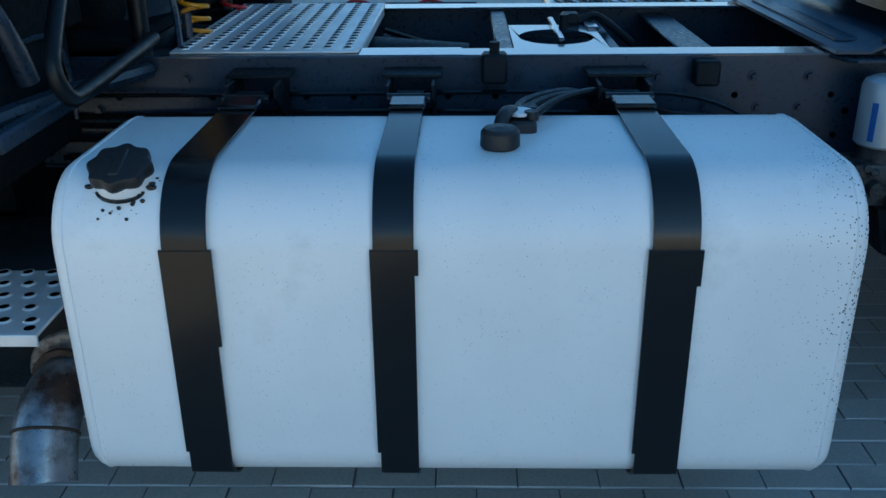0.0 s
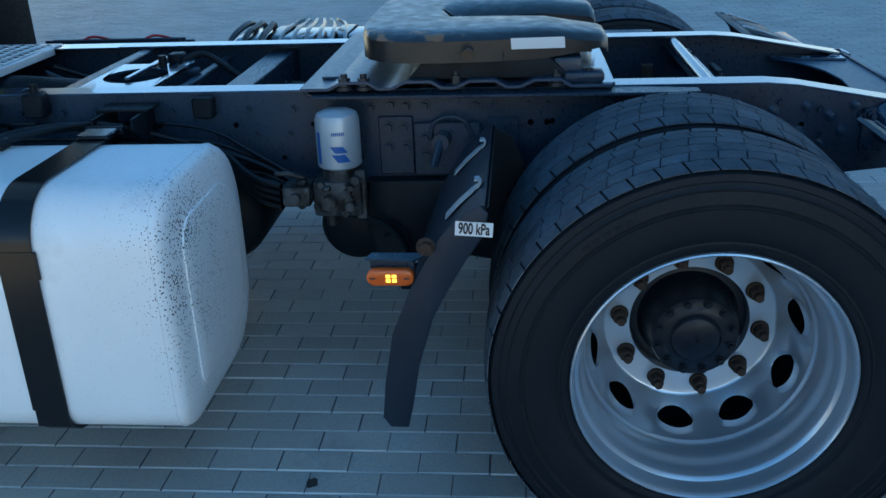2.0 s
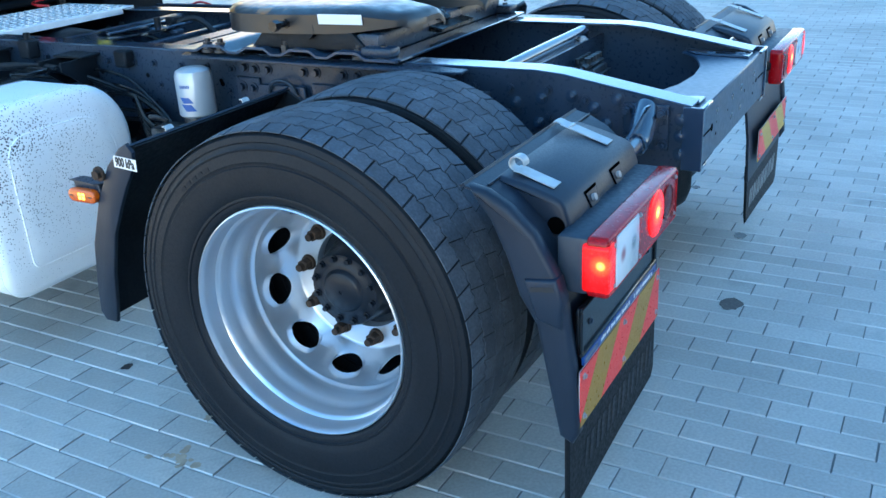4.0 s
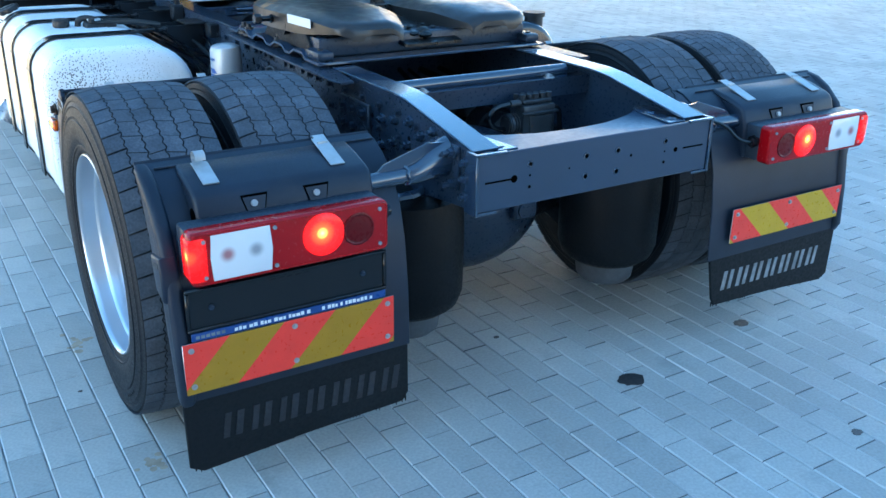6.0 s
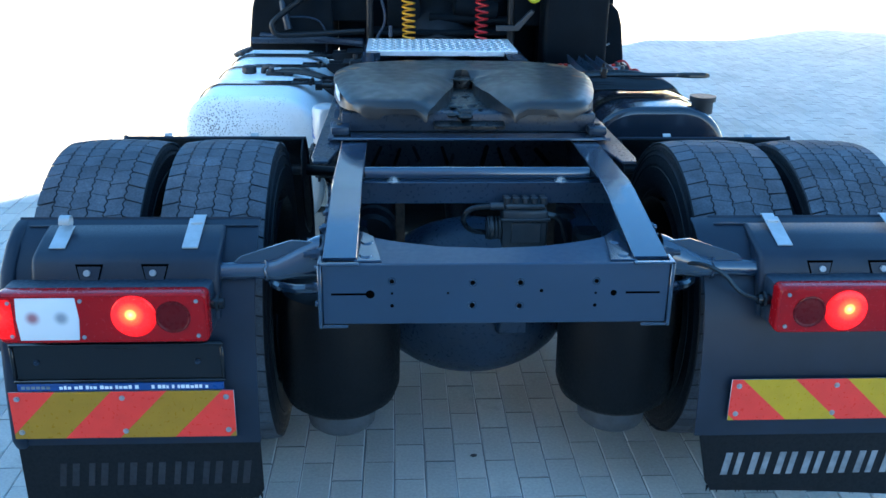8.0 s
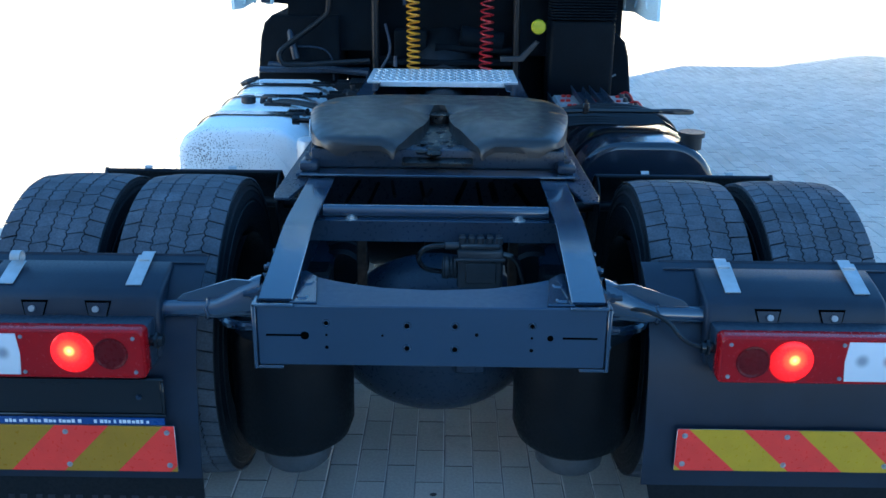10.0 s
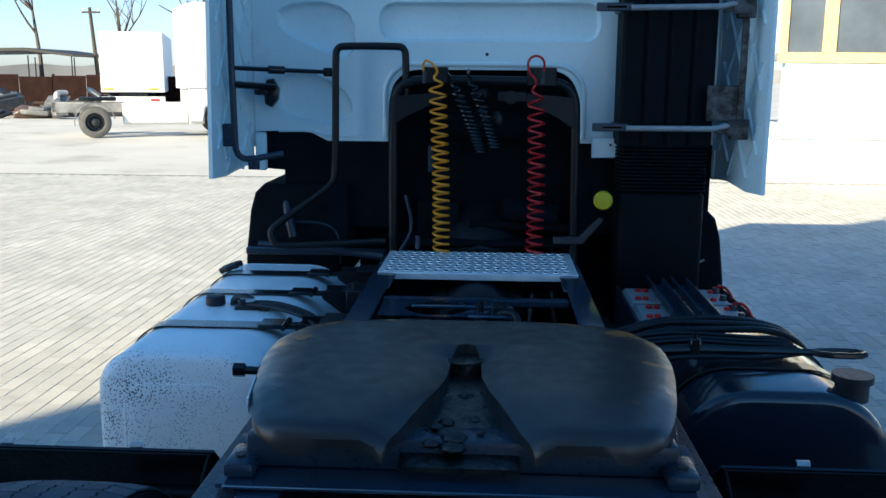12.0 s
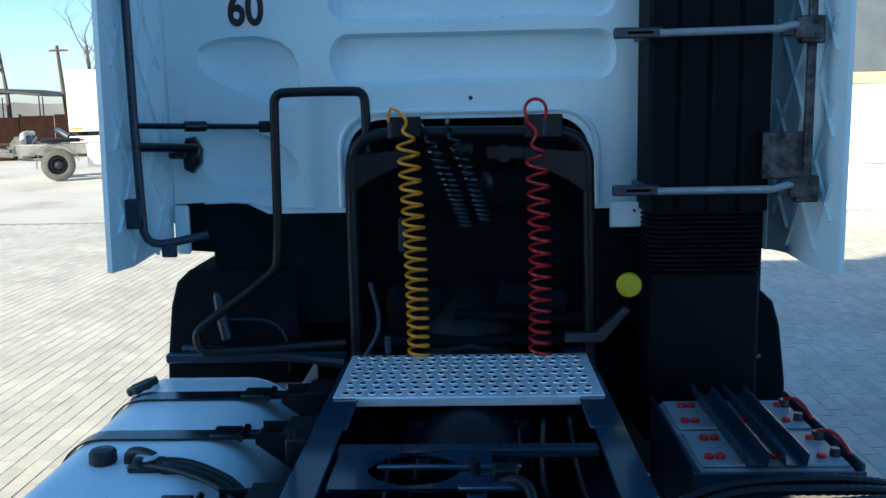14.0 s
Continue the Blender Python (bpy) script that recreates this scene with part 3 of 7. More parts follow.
q = Shape().tube([(0.06, 1.3, 0.92), (0.12, 1.24, 0.95), (0.15, 1.2, 0.94), (0.15, 1.1, 0.86)], 0.012, smooth=2)
q.box((0.06, 1.27, 0.93), (0.12, 1.32, 0.96), 0.006).cyl((0.02, 1.32, 0.93), (0.02, 1.32, 0.965), 0.014, 10)
part("pipe_fitting", q, M["dark"], bridge)

# gearbox, shafts and pipework seen down between the rails
g = Shape().ball((0.0, 2.9, 0.85), 0.36, scale=(0.9, 1.5, 0.95)).cyl((0, 2.4, 0.78), (0, 1.6, 0.72), 0.17, 20).cyl((0, 1.6, 0.68), (0, -0.1, 0.5), 0.055, 14)
g.box((-0.2, 1.9, 0.6), (0.2, 2.5, 0.86), 0.04, seg=2)
# first box is drawn down low to hide the lit ground beyond
g.box((-0.41, 1.45, 0.16), (0.41, 4.3, 0.6), 0.03, seg=2).box((-1.0, 2.75, 0.3), (1.0, 4.3, 0.56), 0.05, seg=2)
part("gearbox", g, M["dark"], truck, "black greasy gearbox and shaft")
rng = random.Random(11)
for k in range(9):
    x = -0.3 + 0.075 * k
    pts = [(x, 1.85, 0.8 + 0.01 * k)]
    for j in range(6):
        pts.append((x + rng.uniform(-0.05, 0.05), 1.85 - 0.28 * (j + 1), 0.78 + rng.uniform(-0.05, 0.06)))
    g = Shape().tube(pts, rng.choice((0.007, 0.01, 0.013)), 7, smooth=2)
    part("air_pipe", g, M["black"], truck)

# differential, axle and air springs
g = Shape().ball((0.0, AXLE_Y + 0.02, 0.45), 0.27, scale=(1.25, 0.95, 0.97), u=28, v=18)
g.cyl((0.1, AXLE_Y - 0.27, 0.47), (0.1, AXLE_Y - 0.2, 0.47), 0.028, 12).box((0.06, AXLE_Y - 0.262, 0.43), (0.16, AXLE_Y - 0.22, 0.52), 0.01)
axle = part("drive_axle", g, M["web"], truck, "dark cast drive axle housing")
for s in (-1, 1):
    g = Shape().cyl((s * 0.2, AXLE_Y, 0.46), (s * 0.62, AXLE_Y, HUB_Z), 0.15, 20, 0.085)
    part("axle_arm", g, M["dark"], axle)
    g = Shape().cyl((s * 0.6, AXLE_Y, HUB_Z), (s * 0.9, AXLE_Y, HUB_Z), 0.085, 20)
    part("axle_tube", g, M["dark"], axle)
    g = Shape().prism([(-0.72, 0.2), (-0.35, 0.33), (0.3, 0.44), (0.52, 0.52), (0.52, 0.62), (0.3, 0.53), (-0.2, 0.44), (-0.36, 0.41), (-0.72, 0.24)], "x", s * 0.37, s * 0.46, 0.008)
    part("trailing_arm", g, M["dark"], truck, "black trailing suspension arm", fix=True)
    g = Shape().prism([(0.22, 0.68), (0.56, 0.68), (0.58, 0.56), (0.55, 0.44), (0.48, 0.4), (0.42, 0.44), (0.36, 0.56)], "x", s * 0.36, s * 0.47, 0.012, seg=2)
    g.cyl((s * 0.35, 0.5, 0.5), (s * 0.48, 0.5, 0.5), 0.05, 20).cyl((s * 0.48, 0.5, 0.5), (s * 0.5, 0.5, 0.5), 0.026, 6)
    part("hanger_casting", g, M["dark"], truck, "black cast spring hanger below the rail", fix=True)
    g = Shape().lathe((s * 0.33, AXLE_Y + 0.16, 0.6), "y", [(0, 0.0), (0, 0.07), (0.015, 0.082), (0.09, 0.082), (0.095, 0.09), (0.11, 0.09), (0.115, 0.082), (0.2, 0.08), (0.21, 0.06), (0.21, 0.0)], 24)
    part("brake_chamber", g, M["dark"], truck, "black round brake chamber")
    g = Shape().box((s * 0.34, -0.34, 0.46), (s * 0.46, -0.22, 0.68), 0.012)
    part("axle_seat", g, M["dark"], truck)
for s in (-1, 1):
    prof = [(0.0, 0.02), (0.0, 0.1), (0.008, 0.135), (0.03, 0.162), (0.07, 0.176), (0.22, 0.178), (0.34, 0.176), (0.38, 0.165), (0.4, 0.13), (0.415, 0.02)]
    q = Shape().lathe((s * 0.415, -0.63, 0.262), "z", prof, 36)
    air = part("air_spring", q, M["bellows"], truck, "black rubber air spring bellows")
    q = Shape().lathe((s * 0.415, -0.63, 0.185), "z", [(0, 0.01), (0, 0.085), (0.015, 0.1), (0.05, 0.105), (0.085, 0.1), (0.085, 0.01)], 28)
    part("piston_foot", q, M["dustgrey"], air, "dusty grey piston foot")
    q = Shape().tube([(s * 0.415, -0.72, 0.66), (s * 0.37, -0.77, 0.67), (s * 0.355, -0.8, 0.7)], 0.015, smooth=2)
    q.tube([(s * 0.5 + 0.1 * math.cos(a), -0.68 + 0.09 * math.sin(a), 0.685) for a in (2 * math.pi * k / 14 for k in range(15))], 0.014)
    part("air_pipe", q, M["chassis"], air)
g = Shape().box((0.065, -0.43, 0.68), (0.2, -0.35, 0.8), 0.01, seg=2).box((0.075, -0.42, 0.8), (0.19, -0.36, 0.815), 0.004)
for k in range(5):
    g.cyl((0.08 + 0.027 * k, -0.4, 0.812), (0.08 + 0.027 * k, -0.4, 0.832), 0.011, 10).cyl((0.08 + 0.027 * k, -0.365, 0.812), (0.08 + 0.027 * k, -0.365, 0.828), 0.009, 8)
g.cyl((0.02, -0.39, 0.73), (0.065, -0.39, 0.73), 0.028, 14).cyl((0.03, -0.39, 0.735), (0.04, -0.39, 0.735), 0.036, 16).cyl((0.03, -0.4, 0.805), (0.07, -0.4, 0.805), 0.012, 10)
for k in range(4):
    g.lathe((0.022 + 0.011 * k, -0.39, 0.735), "x", [(0.0, 0.03), (0.002, 0.035), (0.006, 0.035), (0.008, 0.03)], 20)
g.box((0.09, -0.436, 0.7), (0.18, -0.428, 0.765), 0.004).box((0.06, -0.44, 0.77), (0.205, -0.425, 0.778), 0.002)
valve = part("valve_block", g, M["hub"], truck, "black brake valve block with round ports")
valve.location = (0.0, -0.13, 0.04)
g = Shape().tube([(0.03, -0.4, 0.805), (-0.03, -0.4, 0.8), (-0.055, -0.4, 0.765), (-0.03, -0.4, 0.73), (0.02, -0.39, 0.72)], 0.008, smooth=2)
part("pipe", g, M["black"], valve)
g = Shape().tube([(0.2, -0.4, 0.78), (0.24, -0.4, 0.77), (0.26, -0.38, 0.7), (0.3, -0.36, 0.6)], 0.009, smooth=2)
part("pipe", g, M["black"], valve)
for x in (-0.235, 0.245):
    g = Shape().prism([(-0.36, 0.5), (-0.33, 0.5), (-0.3, 0.86), (-0.34, 0.86)], "x", x - 0.015, x + 0.015, 0.003)
    part("damper_bracket", g, M["rust"], truck, "rusty damper bracket", fix=True)
# dark drums added as fillers, so no bright ground shows between the rails
for y, z, r in ((1.08, 0.5, 0.15), (1.32, 0.36, 0.15), (0.64, 0.47, 0.115)):
    g = Shape().lathe((-0.33, y, z), "x", [(0, 0.0), (0.0, 0.5 * r), (0.02, 0.87 * r), (0.05, r), (0.61, r), (0.64, 0.87 * r), (0.66, 0.5 * r), (0.66, 0.0)], 28)
    part("filler_drum", g, M["dark"], truck, "black drum added to fill the gap between the rails")


# ---- wheels ----
def tread_blocks(g, x0, x1, r, rows, count, depth, seed):
    """Raised rubber blocks round the tyre, with wavy gaps between rows."""
    rng = random.Random(seed)
    w = (x1 - x0) / rows
    for i in range(rows):
        for k in range(count):
            da = 2 * math.pi / count
            a0 = 2 * math.pi * (k + 0.5 * (i % 2) + 0.37 * ((i * 5) % 3)) / count
            da = 2 * math.pi / count
            edge_row = i in (0, rows - 1)
            gap = (0.0026 if edge_row else 0.0013) / r
            zig = 0.0032
            sh = rng.uniform(-0.0014, 0.0)
            skew = 0.16 * da * (1 if i % 2 else -1)
            prof = []
            for u, v in [(0, n / 8) for n in range(9)] + [(1, 1 - n / 8) for n in range(9)]:
                a = a0 + gap + (da - 2 * gap) * v + skew * (u - 0.5)
                edge = i + u
                x = x0 + edge * w + (0.002 if u == 0 and i else 0) - (0.002 if u and i < rows - 1 else 0)
                if 0 < edge < rows:
                    x += zig * math.sin(2 * count * a + 2.1 * edge)
                prof.append((x, a))

            def put(x, a, rr):
                drop = 0.009 * abs((x - (x0 + x1) / 2) / ((x1 - x0) / 2)) ** 3
                return (x, AXLE_Y + (rr - drop) * math.cos(a), HUB_Z + (rr - drop) * math.sin(a))

            top = [g.bm.verts.new(put(x, a, r + sh)) for x, a in prof]
            low = [g.bm.verts.new(put(x, a, r - depth)) for x, a in prof]
            g.bm.faces.new(top)
            for n in range(18):
                g.bm.faces.new((top[n], low[n], low[(n + 1) % 18], top[(n + 1) % 18]))
    return g.mark(0)


def tyre_shape(xo, xi):
    """xo is the outer side, xi the inner side (towards the truck's middle)."""
    g = Shape()
    d = 1 if xi > xo else -1
    w = abs(xi - xo)
    R = TYRE_R - 0.007
    half = [(0.04, 0.296), (0.024, 0.302), (0.018, 0.306), (0.013, 0.313), (0.0125, 0.321), (0.009, 0.323), (0.0085, 0.327), (0.0095, 0.329), (0.005, 0.337), (0.002, 0.35), (0.0, 0.372), (0.0, 0.4), (0.003, 0.402), (0.003, 0.409), (0.0015, 0.411), (0.006, 0.436), (0.0045, 0.438), (0.0045, 0.441), (0.008, 0.445), (0.01, R - 0.03), (0.008, R - 0.027), (0.011, R - 0.014), (0.02, R - 0.007)]
    prof = [(xo + d * s, r) for s, r in half] + [(xo + d * w * 0.5, R)] + [(xi - d * s, r) for s, r in reversed(half)]
    prof = prof[:len(half)] + [(xo + d * w * t, R - 0.009 * abs(2 * t - 1) ** 3) for t in (0.12, 0.3, 0.5, 0.7, 0.88)] + prof[len(half) + 1:]
    g.lathe((0, AXLE_Y, HUB_Z), "x", prof, 96)
    for start, count, r0, r1, step in ((48, 5, 0.41, 0.424, 3.4), (228, 5, 0.41, 0.424, 3.4)):
        for k in range(count):
            a0, a1 = radians(start + step * k), radians(start + step * (k + 0.62))
            ring = [(r0, a0), (r0, a1), (r1, a1), (r1, a0)]
            lo = [g.bm.verts.new((xo + d * 0.006, AXLE_Y + r * math.cos(a), HUB_Z + r * math.sin(a))) for r, a in ring]
            hi = [g.bm.verts.new((xo + d * 0.0019, AXLE_Y + r * math.cos(a), HUB_Z + r * math.sin(a))) for r, a in ring]
            g.bm.faces.new(hi)
            for n in range(4):
                g.bm.faces.new((lo[n], lo[(n + 1) % 4], hi[(n + 1) % 4], hi[n]))
    return g.mark(0)


def rim_shape(xo, d):
    """Silver dished steel wheel with ten hand holes; xo: outer flange."""
    g = Shape()
    n = 80
    prof = [(0.03, 0.301), (0.004, 0.303), (-0.004, 0.301), (-0.006, 0.2975), (0.0, 0.293), (0.012, 0.2915), (0.034, 0.29), (0.044, 0.288), (0.049, 0.2815),
            (0.055, 0.279), (0.08, 0.277), (0.092, 0.2745), (0.1, 0.27), (0.112, 0.266), (0.135, 0.263), (0.148, 0.2632), (0.156, 0.261), (0.159, 0.2575), (0.163, 0.256)]
    g.lathe((xo, AXLE_Y, HUB_Z), "x", [(d * s, r) for s, r in prof], n)

    def place(t, a, extra=0.0):
        r = 0.256 - 0.01 * t - 0.037 * t ** 3 - extra * 0.8
        return Vector((xo + d * (0.163 + 0.117 * t + extra), AXLE_Y + r * math.cos(a), HUB_Z + r * math.sin(a)))

    m = 32
    for k in range(10):
        a0, da = 2 * math.pi * k / 10 - radians(11), 2 * math.pi / 10
        outer, inner, lip, back = [], [], [], []
        for j in range(m):
            t = 2 * math.pi * j / m
            c, s = math.cos(t), math.sin(t)
            f = 1 / max(abs(c), abs(s))
            outer.append(place(0.5 + 0.5 * c * f, a0 + 0.5 * da * s * f))
            rho = 0.86 if c < -0.6 else 1.0
            lip.append(place(0.45 + 0.4 * c * rho, a0 + 0.2 * s))
            inner.append(place(0.45 + 0.375 * c * rho, a0 + 0.188 * s, 0.003))
            back.append(place(0.45 + 0.375 * c * rho, a0 + 0.188 * s, 0.014))
        g.loops(outer, lip)
        g.loops(lip, inner)
        g.loops(inner, back)
    g.lathe((xo, AXLE_Y, HUB_Z), "x", [(d * 0.28, 0.209), (d * 0.285, 0.205), (d * 0.287, 0.2), (d * 0.2875, 0.143), (d * 0.293, 0.1415), (d * 0.32, 0.1415)], n)
    return g


def hub_shapes(xo, d, parent):
    g = Shape().lathe((xo, AXLE_Y, HUB_Z), "x", [(d * 0.315, 0.142), (d * 0.312, 0.122), (d * 0.3, 0.114), (d * 0.25, 0.108), (d * 0.235, 0.104), (d * 0.212, 0.102), (d * 0.206, 0.098), (d * 0.206, 0.078), (d * 0.203, 0.074),
                                                  (d * 0.202, 0.06), (d * 0.194, 0.054), (d * 0.191, 0.05), (d * 0.191, 0.006), (d * 0.194, 0.005), (d * 0.194, 0.0)], 48)
    part("hub_cap", g, M["hubblack"], parent, "glossy black bolted hub", fix=True)
    for k in range(12):
        a = 2 * math.pi * (k + 0.5) / 12
        y, z = AXLE_Y + 0.088 * math.cos(a), HUB_Z + 0.088 * math.sin(a)
        bolt_part(parent, (xo + d * 0.206, y, z), (-d, 0, 0), 0.0072, 0.009, M["hubblack"], "hub_bolt")
    for k in range(10):
        a = 2 * math.pi * k / 10 + radians(6.7)
        y, z = AXLE_Y + 0.169 * math.cos(a), HUB_Z + 0.169 * math.sin(a)
        q = Shape().cyl((xo + d * 0.287, y, z), (xo + d * 0.279, y, z), 0.0225, 18, r2=0.021).cyl((xo + d * 0.279, y, z), (xo + d * 0.256, y, z), 0.0172, 6).cyl((xo + d * 0.256, y, z), (xo + d * 0.253, y, z), 0.0172, 6, r2=0.0145).cyl((xo + d * 0.254, y, z), (xo + d * 0.238, y, z), 0.0105, 10)
        part("wheel_nut", q, M["rust"], parent, "rusty wheel nut" if k == 0 else "")


TREADS = {(-1, 0): (6, 54, 0.003, 1), (-1, 1): (6, 54, 0.005, 2), (1, 1): (5, 52, 0.0025, 3), (1, 0): (7, 66, 0.009, 4)}
for s in (-1, 1):
    for inner in (0, 1):
        xo = s * (1.272 - 0.35 * inner)
        xi = s * (1.272 - 0.35 * inner - 0.315)
        rows, count, depth, seed = TREADS[(s, inner)]
        wheel = part("wheel", tyre_shape(xo, xi), M["rubber"], truck, "black truck tyre with worn block tread", fix=True)
        blocks = part("tread", tread_blocks(Shape(), min(xo, xi) + 0.012, max(xo, xi) - 0.012, TYRE_R, rows, count, depth, seed), M["tread"], wheel, "worn rubber tread blocks")
        tagged(blocks, kind="stuff")
        if not inner:
            rim = part("rim", rim_shape(s * 1.252, -s), M["rim"], wheel, "silver steel rim with oval hand holes", weld=0.0006, fix=True)
            hub_shapes(s * 1.252, -s, wheel)
            q = Shape().lathe((0, AXLE_Y, HUB_Z), "x", [(s * 0.915, 0.235), (s * 0.915, 0.14), (s * 0.83, 0.14)], 40)
            part("brake_drum", q, M["dark"], wheel)
        else:
            q = Shape().lathe((0, AXLE_Y, HUB_Z), "x", [(xo, 0.303), (xo - s * 0.02, 0.29), (xo - s * 0.1, 0.262), (xi + s * 0.02, 0.29), (xi, 0.303)], 48)
            q.lathe((0, AXLE_Y, HUB_Z), "x", [(xo - s * 0.06, 0.27), (xo - s * 0.06, 0.12)], 40)
            part("rim", q, M["dark"], wheel)


# ---- mudguards, flaps, reflectors and lamps behind the wheels ----
def clip_band(poly, u0, u1):
    """The part of a convex polygon between two values of its first axis."""
    for lim, keep in ((u0, 1), (u1, -1)):
        out = []
        for a, b in zip(poly, poly[1:] + poly[:1]):
            ia, ib = keep * (a[0] - lim) >= 0, keep * (b[0] - lim) >= 0
            if ia:
                out.append(a)
            if ia != ib:
                t = (lim - a[0]) / (b[0] - a[0])
                out.append((lim, a[1] + t * (b[1] - a[1])))
        poly = out
        if not poly:
            return []
    return poly


def reflector(s, parent):
    x0, x1, z0, z1 = (0.664, 1.23, 0.37, 0.505) if s < 0 else (0.634, 1.2, 0.396, 0.517)
    g = Shape().box((s * x0, -0.998, z0), (s * x1, -0.994, z1), 0.0015)
    w = 0.14
    lean = 0.128
    for k in range(-1, 6):
        lo = x0 - 0.11 + k * w
        band = [(lo + lean, z0), (lo + w + lean, z0), (lo + w, z1), (lo, z1)]
        band = clip_band(band, x0 + 0.001, x1 - 0.001)
        if len(band) > 2:
            g.prism([(s * u, v) for u, v in band], "y", -0.9995, -0.9975, 0, mi=1 + (k % 2))
    # right plate takes the yellow with the returned light painted in
    part("reflector_plate", g, [M["steel"], M["refl_red"], M["refl_yel"] if s < 0 else M["refl_yel_lit"]], parent, "red and yellow striped reflective plate", fix=True)
    for x in (x0 + 0.02, (x0 + x1) / 2, x1 - 0.02):
        for z in (z0 + 0.02, z1 - 0.018):
            bolt_part(parent, (s * x, -0.9985, z), (0, -1, 0), 0.005, 0.004, M["steel"], "screw")


def tail_lamp(s, parent_truck):
    x0, x1 = 0.703, 1.205
    z0, z1 = (0.664, 0.795) if s < 0 else (0.674, 0.8)
    zc = (z0 + z1) / 2
    g = Shape().box((s * x0, -1.002, z0 + 0.004), (s * (x1 - 0.004), -0.935, z1 - 0.004), 0.008, seg=2)
    lamp = part("tail_lamp", g, M["lampgrey"], parent_truck, "long red tail lamp, lit, with white reversing lens")
    # one moulded lens with round ends and a rolled upper edge
    front = rounded(x0, x1, z0, z1, 0.016, 5)
    g = Shape().prism([(s * x, z) for x, z in front], "y", -1.044, -0.998, 0.007, seg=3)
    part("red_lens", g, M["red"], lamp, fix=True)
    rim = rounded(x0 + 0.006, x1 - 0.006, z0 + 0.006, z1 - 0.006, 0.012, 4)
    g = Shape().tube([(s * x, -1.0435, z) for x, z in rim + rim[:1]], 0.0022, 6)
    part("lens_rim", g, M["red"], lamp)
    # white lens, slightly bowed at both ends
    wl, wr = 1.014, 1.154
    bow = [(wl, z0 + 0.01), (wr, z0 + 0.01), (wr + 0.004, zc), (wr, z1 - 0.01), (wl, z1 - 0.01), (wl - 0.005, zc)]
    g = Shape().prism([(s * x, z) for x, z in bow], "y", -1.0475, -1.03, 0.003, seg=2)
    part("white_lens", g, lens_with_bulbs(s, zc), lamp, fix=True)
    g = Shape().prism([(s * x, z) for x, z in rounded(1.164, x1 + 0.003, z0 + 0.012, z1 - 0.012, 0.012, 4)], "y", -1.047, -0.99, 0.006, seg=2)
    part("side_lens", g, LIT[s][1], lamp, "lit orange-red side lens", fix=True)
    g = Shape().lathe((s * 0.879, -1.044, 0.736), "y", [(0.004, 0.054), (-0.0015, 0.054), (-0.004, 0.05), (-0.006, 0.03), (-0.0065, 0.0)], 40)
    part("lit_lens", g, LIT[s][0], lamp, "round red lens, lit")
    g = Shape().lathe((s * 0.786, -1.044, 0.733), "y", [(0.004, 0.042), (-0.0022, 0.042), (-0.003, 0.039), (-0.0008, 0.036), (-0.0008, 0.033), (-0.0018, 0.028), (-0.0025, 0.0)], 32)
    part("fog_lens", g, M["fogred"], lamp)
    for x, z in ((0.728, z1 - 0.02), (0.728, z0 + 0.02), (1.002, z1 - 0.018), (1.002, z0 + 0.018), (1.172, z1 - 0.022), (1.172, z0 + 0.022)):
        bolt_part(lamp, (s * x, -1.0445, z), (0, -1, 0), 0.0034, 0.002, M["rodgrey"], "screw")
    g = Shape().cyl((s * 0.705, -0.99, 0.745), (s * 0.672, -0.99, 0.745), 0.014, 12).cyl((s * 0.69, -0.99, 0.745), (s * 0.684, -0.99, 0.745), 0.022, 6)
    if s > 0:
        g.tube([(s * 0.672, -0.99, 0.745), (s * 0.63, -0.975, 0.755), (s * 0.59, -0.95, 0.805), (s * 0.52, -0.93, 0.825), (s * 0.44, -0.9, 0.8)], 0.006, smooth=2)
    part("cable", g, M["black"], lamp)


def lens_with_bulbs(s, zc):
    """Milky lens; two bulbs show as soft spots."""
    m = surface("white_lamp_lens", (0.7, 0.73, 0.76), 0.15, var=0.04, bump=0.0, coat=0.5)
    nt = m.node_tree
    p = nt.nodes["Principled BSDF"]
    co = nt.nodes["Texture Coordinate"]
    for x, tint in ((1.05, (0.22, 0.24, 0.28, 1)), (1.118, (0.3, 0.06, 0.07, 1))):
        was = p.inputs["Base Color"].links[0].from_socket
        far = nt.nodes.new("ShaderNodeVectorMath")
        far.operation = "DISTANCE"
        far.inputs[1].default_value = (s * x, -1.0475, zc + 0.004)
        nt.links.new(co.outputs["Object"], far.inputs[0])
        soft = nt.nodes.new("ShaderNodeMapRange")
        soft.interpolation_type = "SMOOTHSTEP"
        soft.inputs["From Min"].default_value, soft.inputs["From Max"].default_value = 0.004, 0.024
        soft.inputs["To Min"].default_value, soft.inputs["To Max"].default_value = 0.85, 0.0
        nt.links.new(far.outputs["Value"], soft.inputs["Value"])
        mix = nt.nodes.new("ShaderNodeMix")
        mix.data_type = "RGBA"
        nt.links.new(soft.outputs["Result"], mix.inputs[0])
        nt.links.new(was, mix.inputs[6])
        mix.inputs[7].default_value = tint
        nt.links.new(mix.outputs[2], p.inputs["Base Color"])
    return m


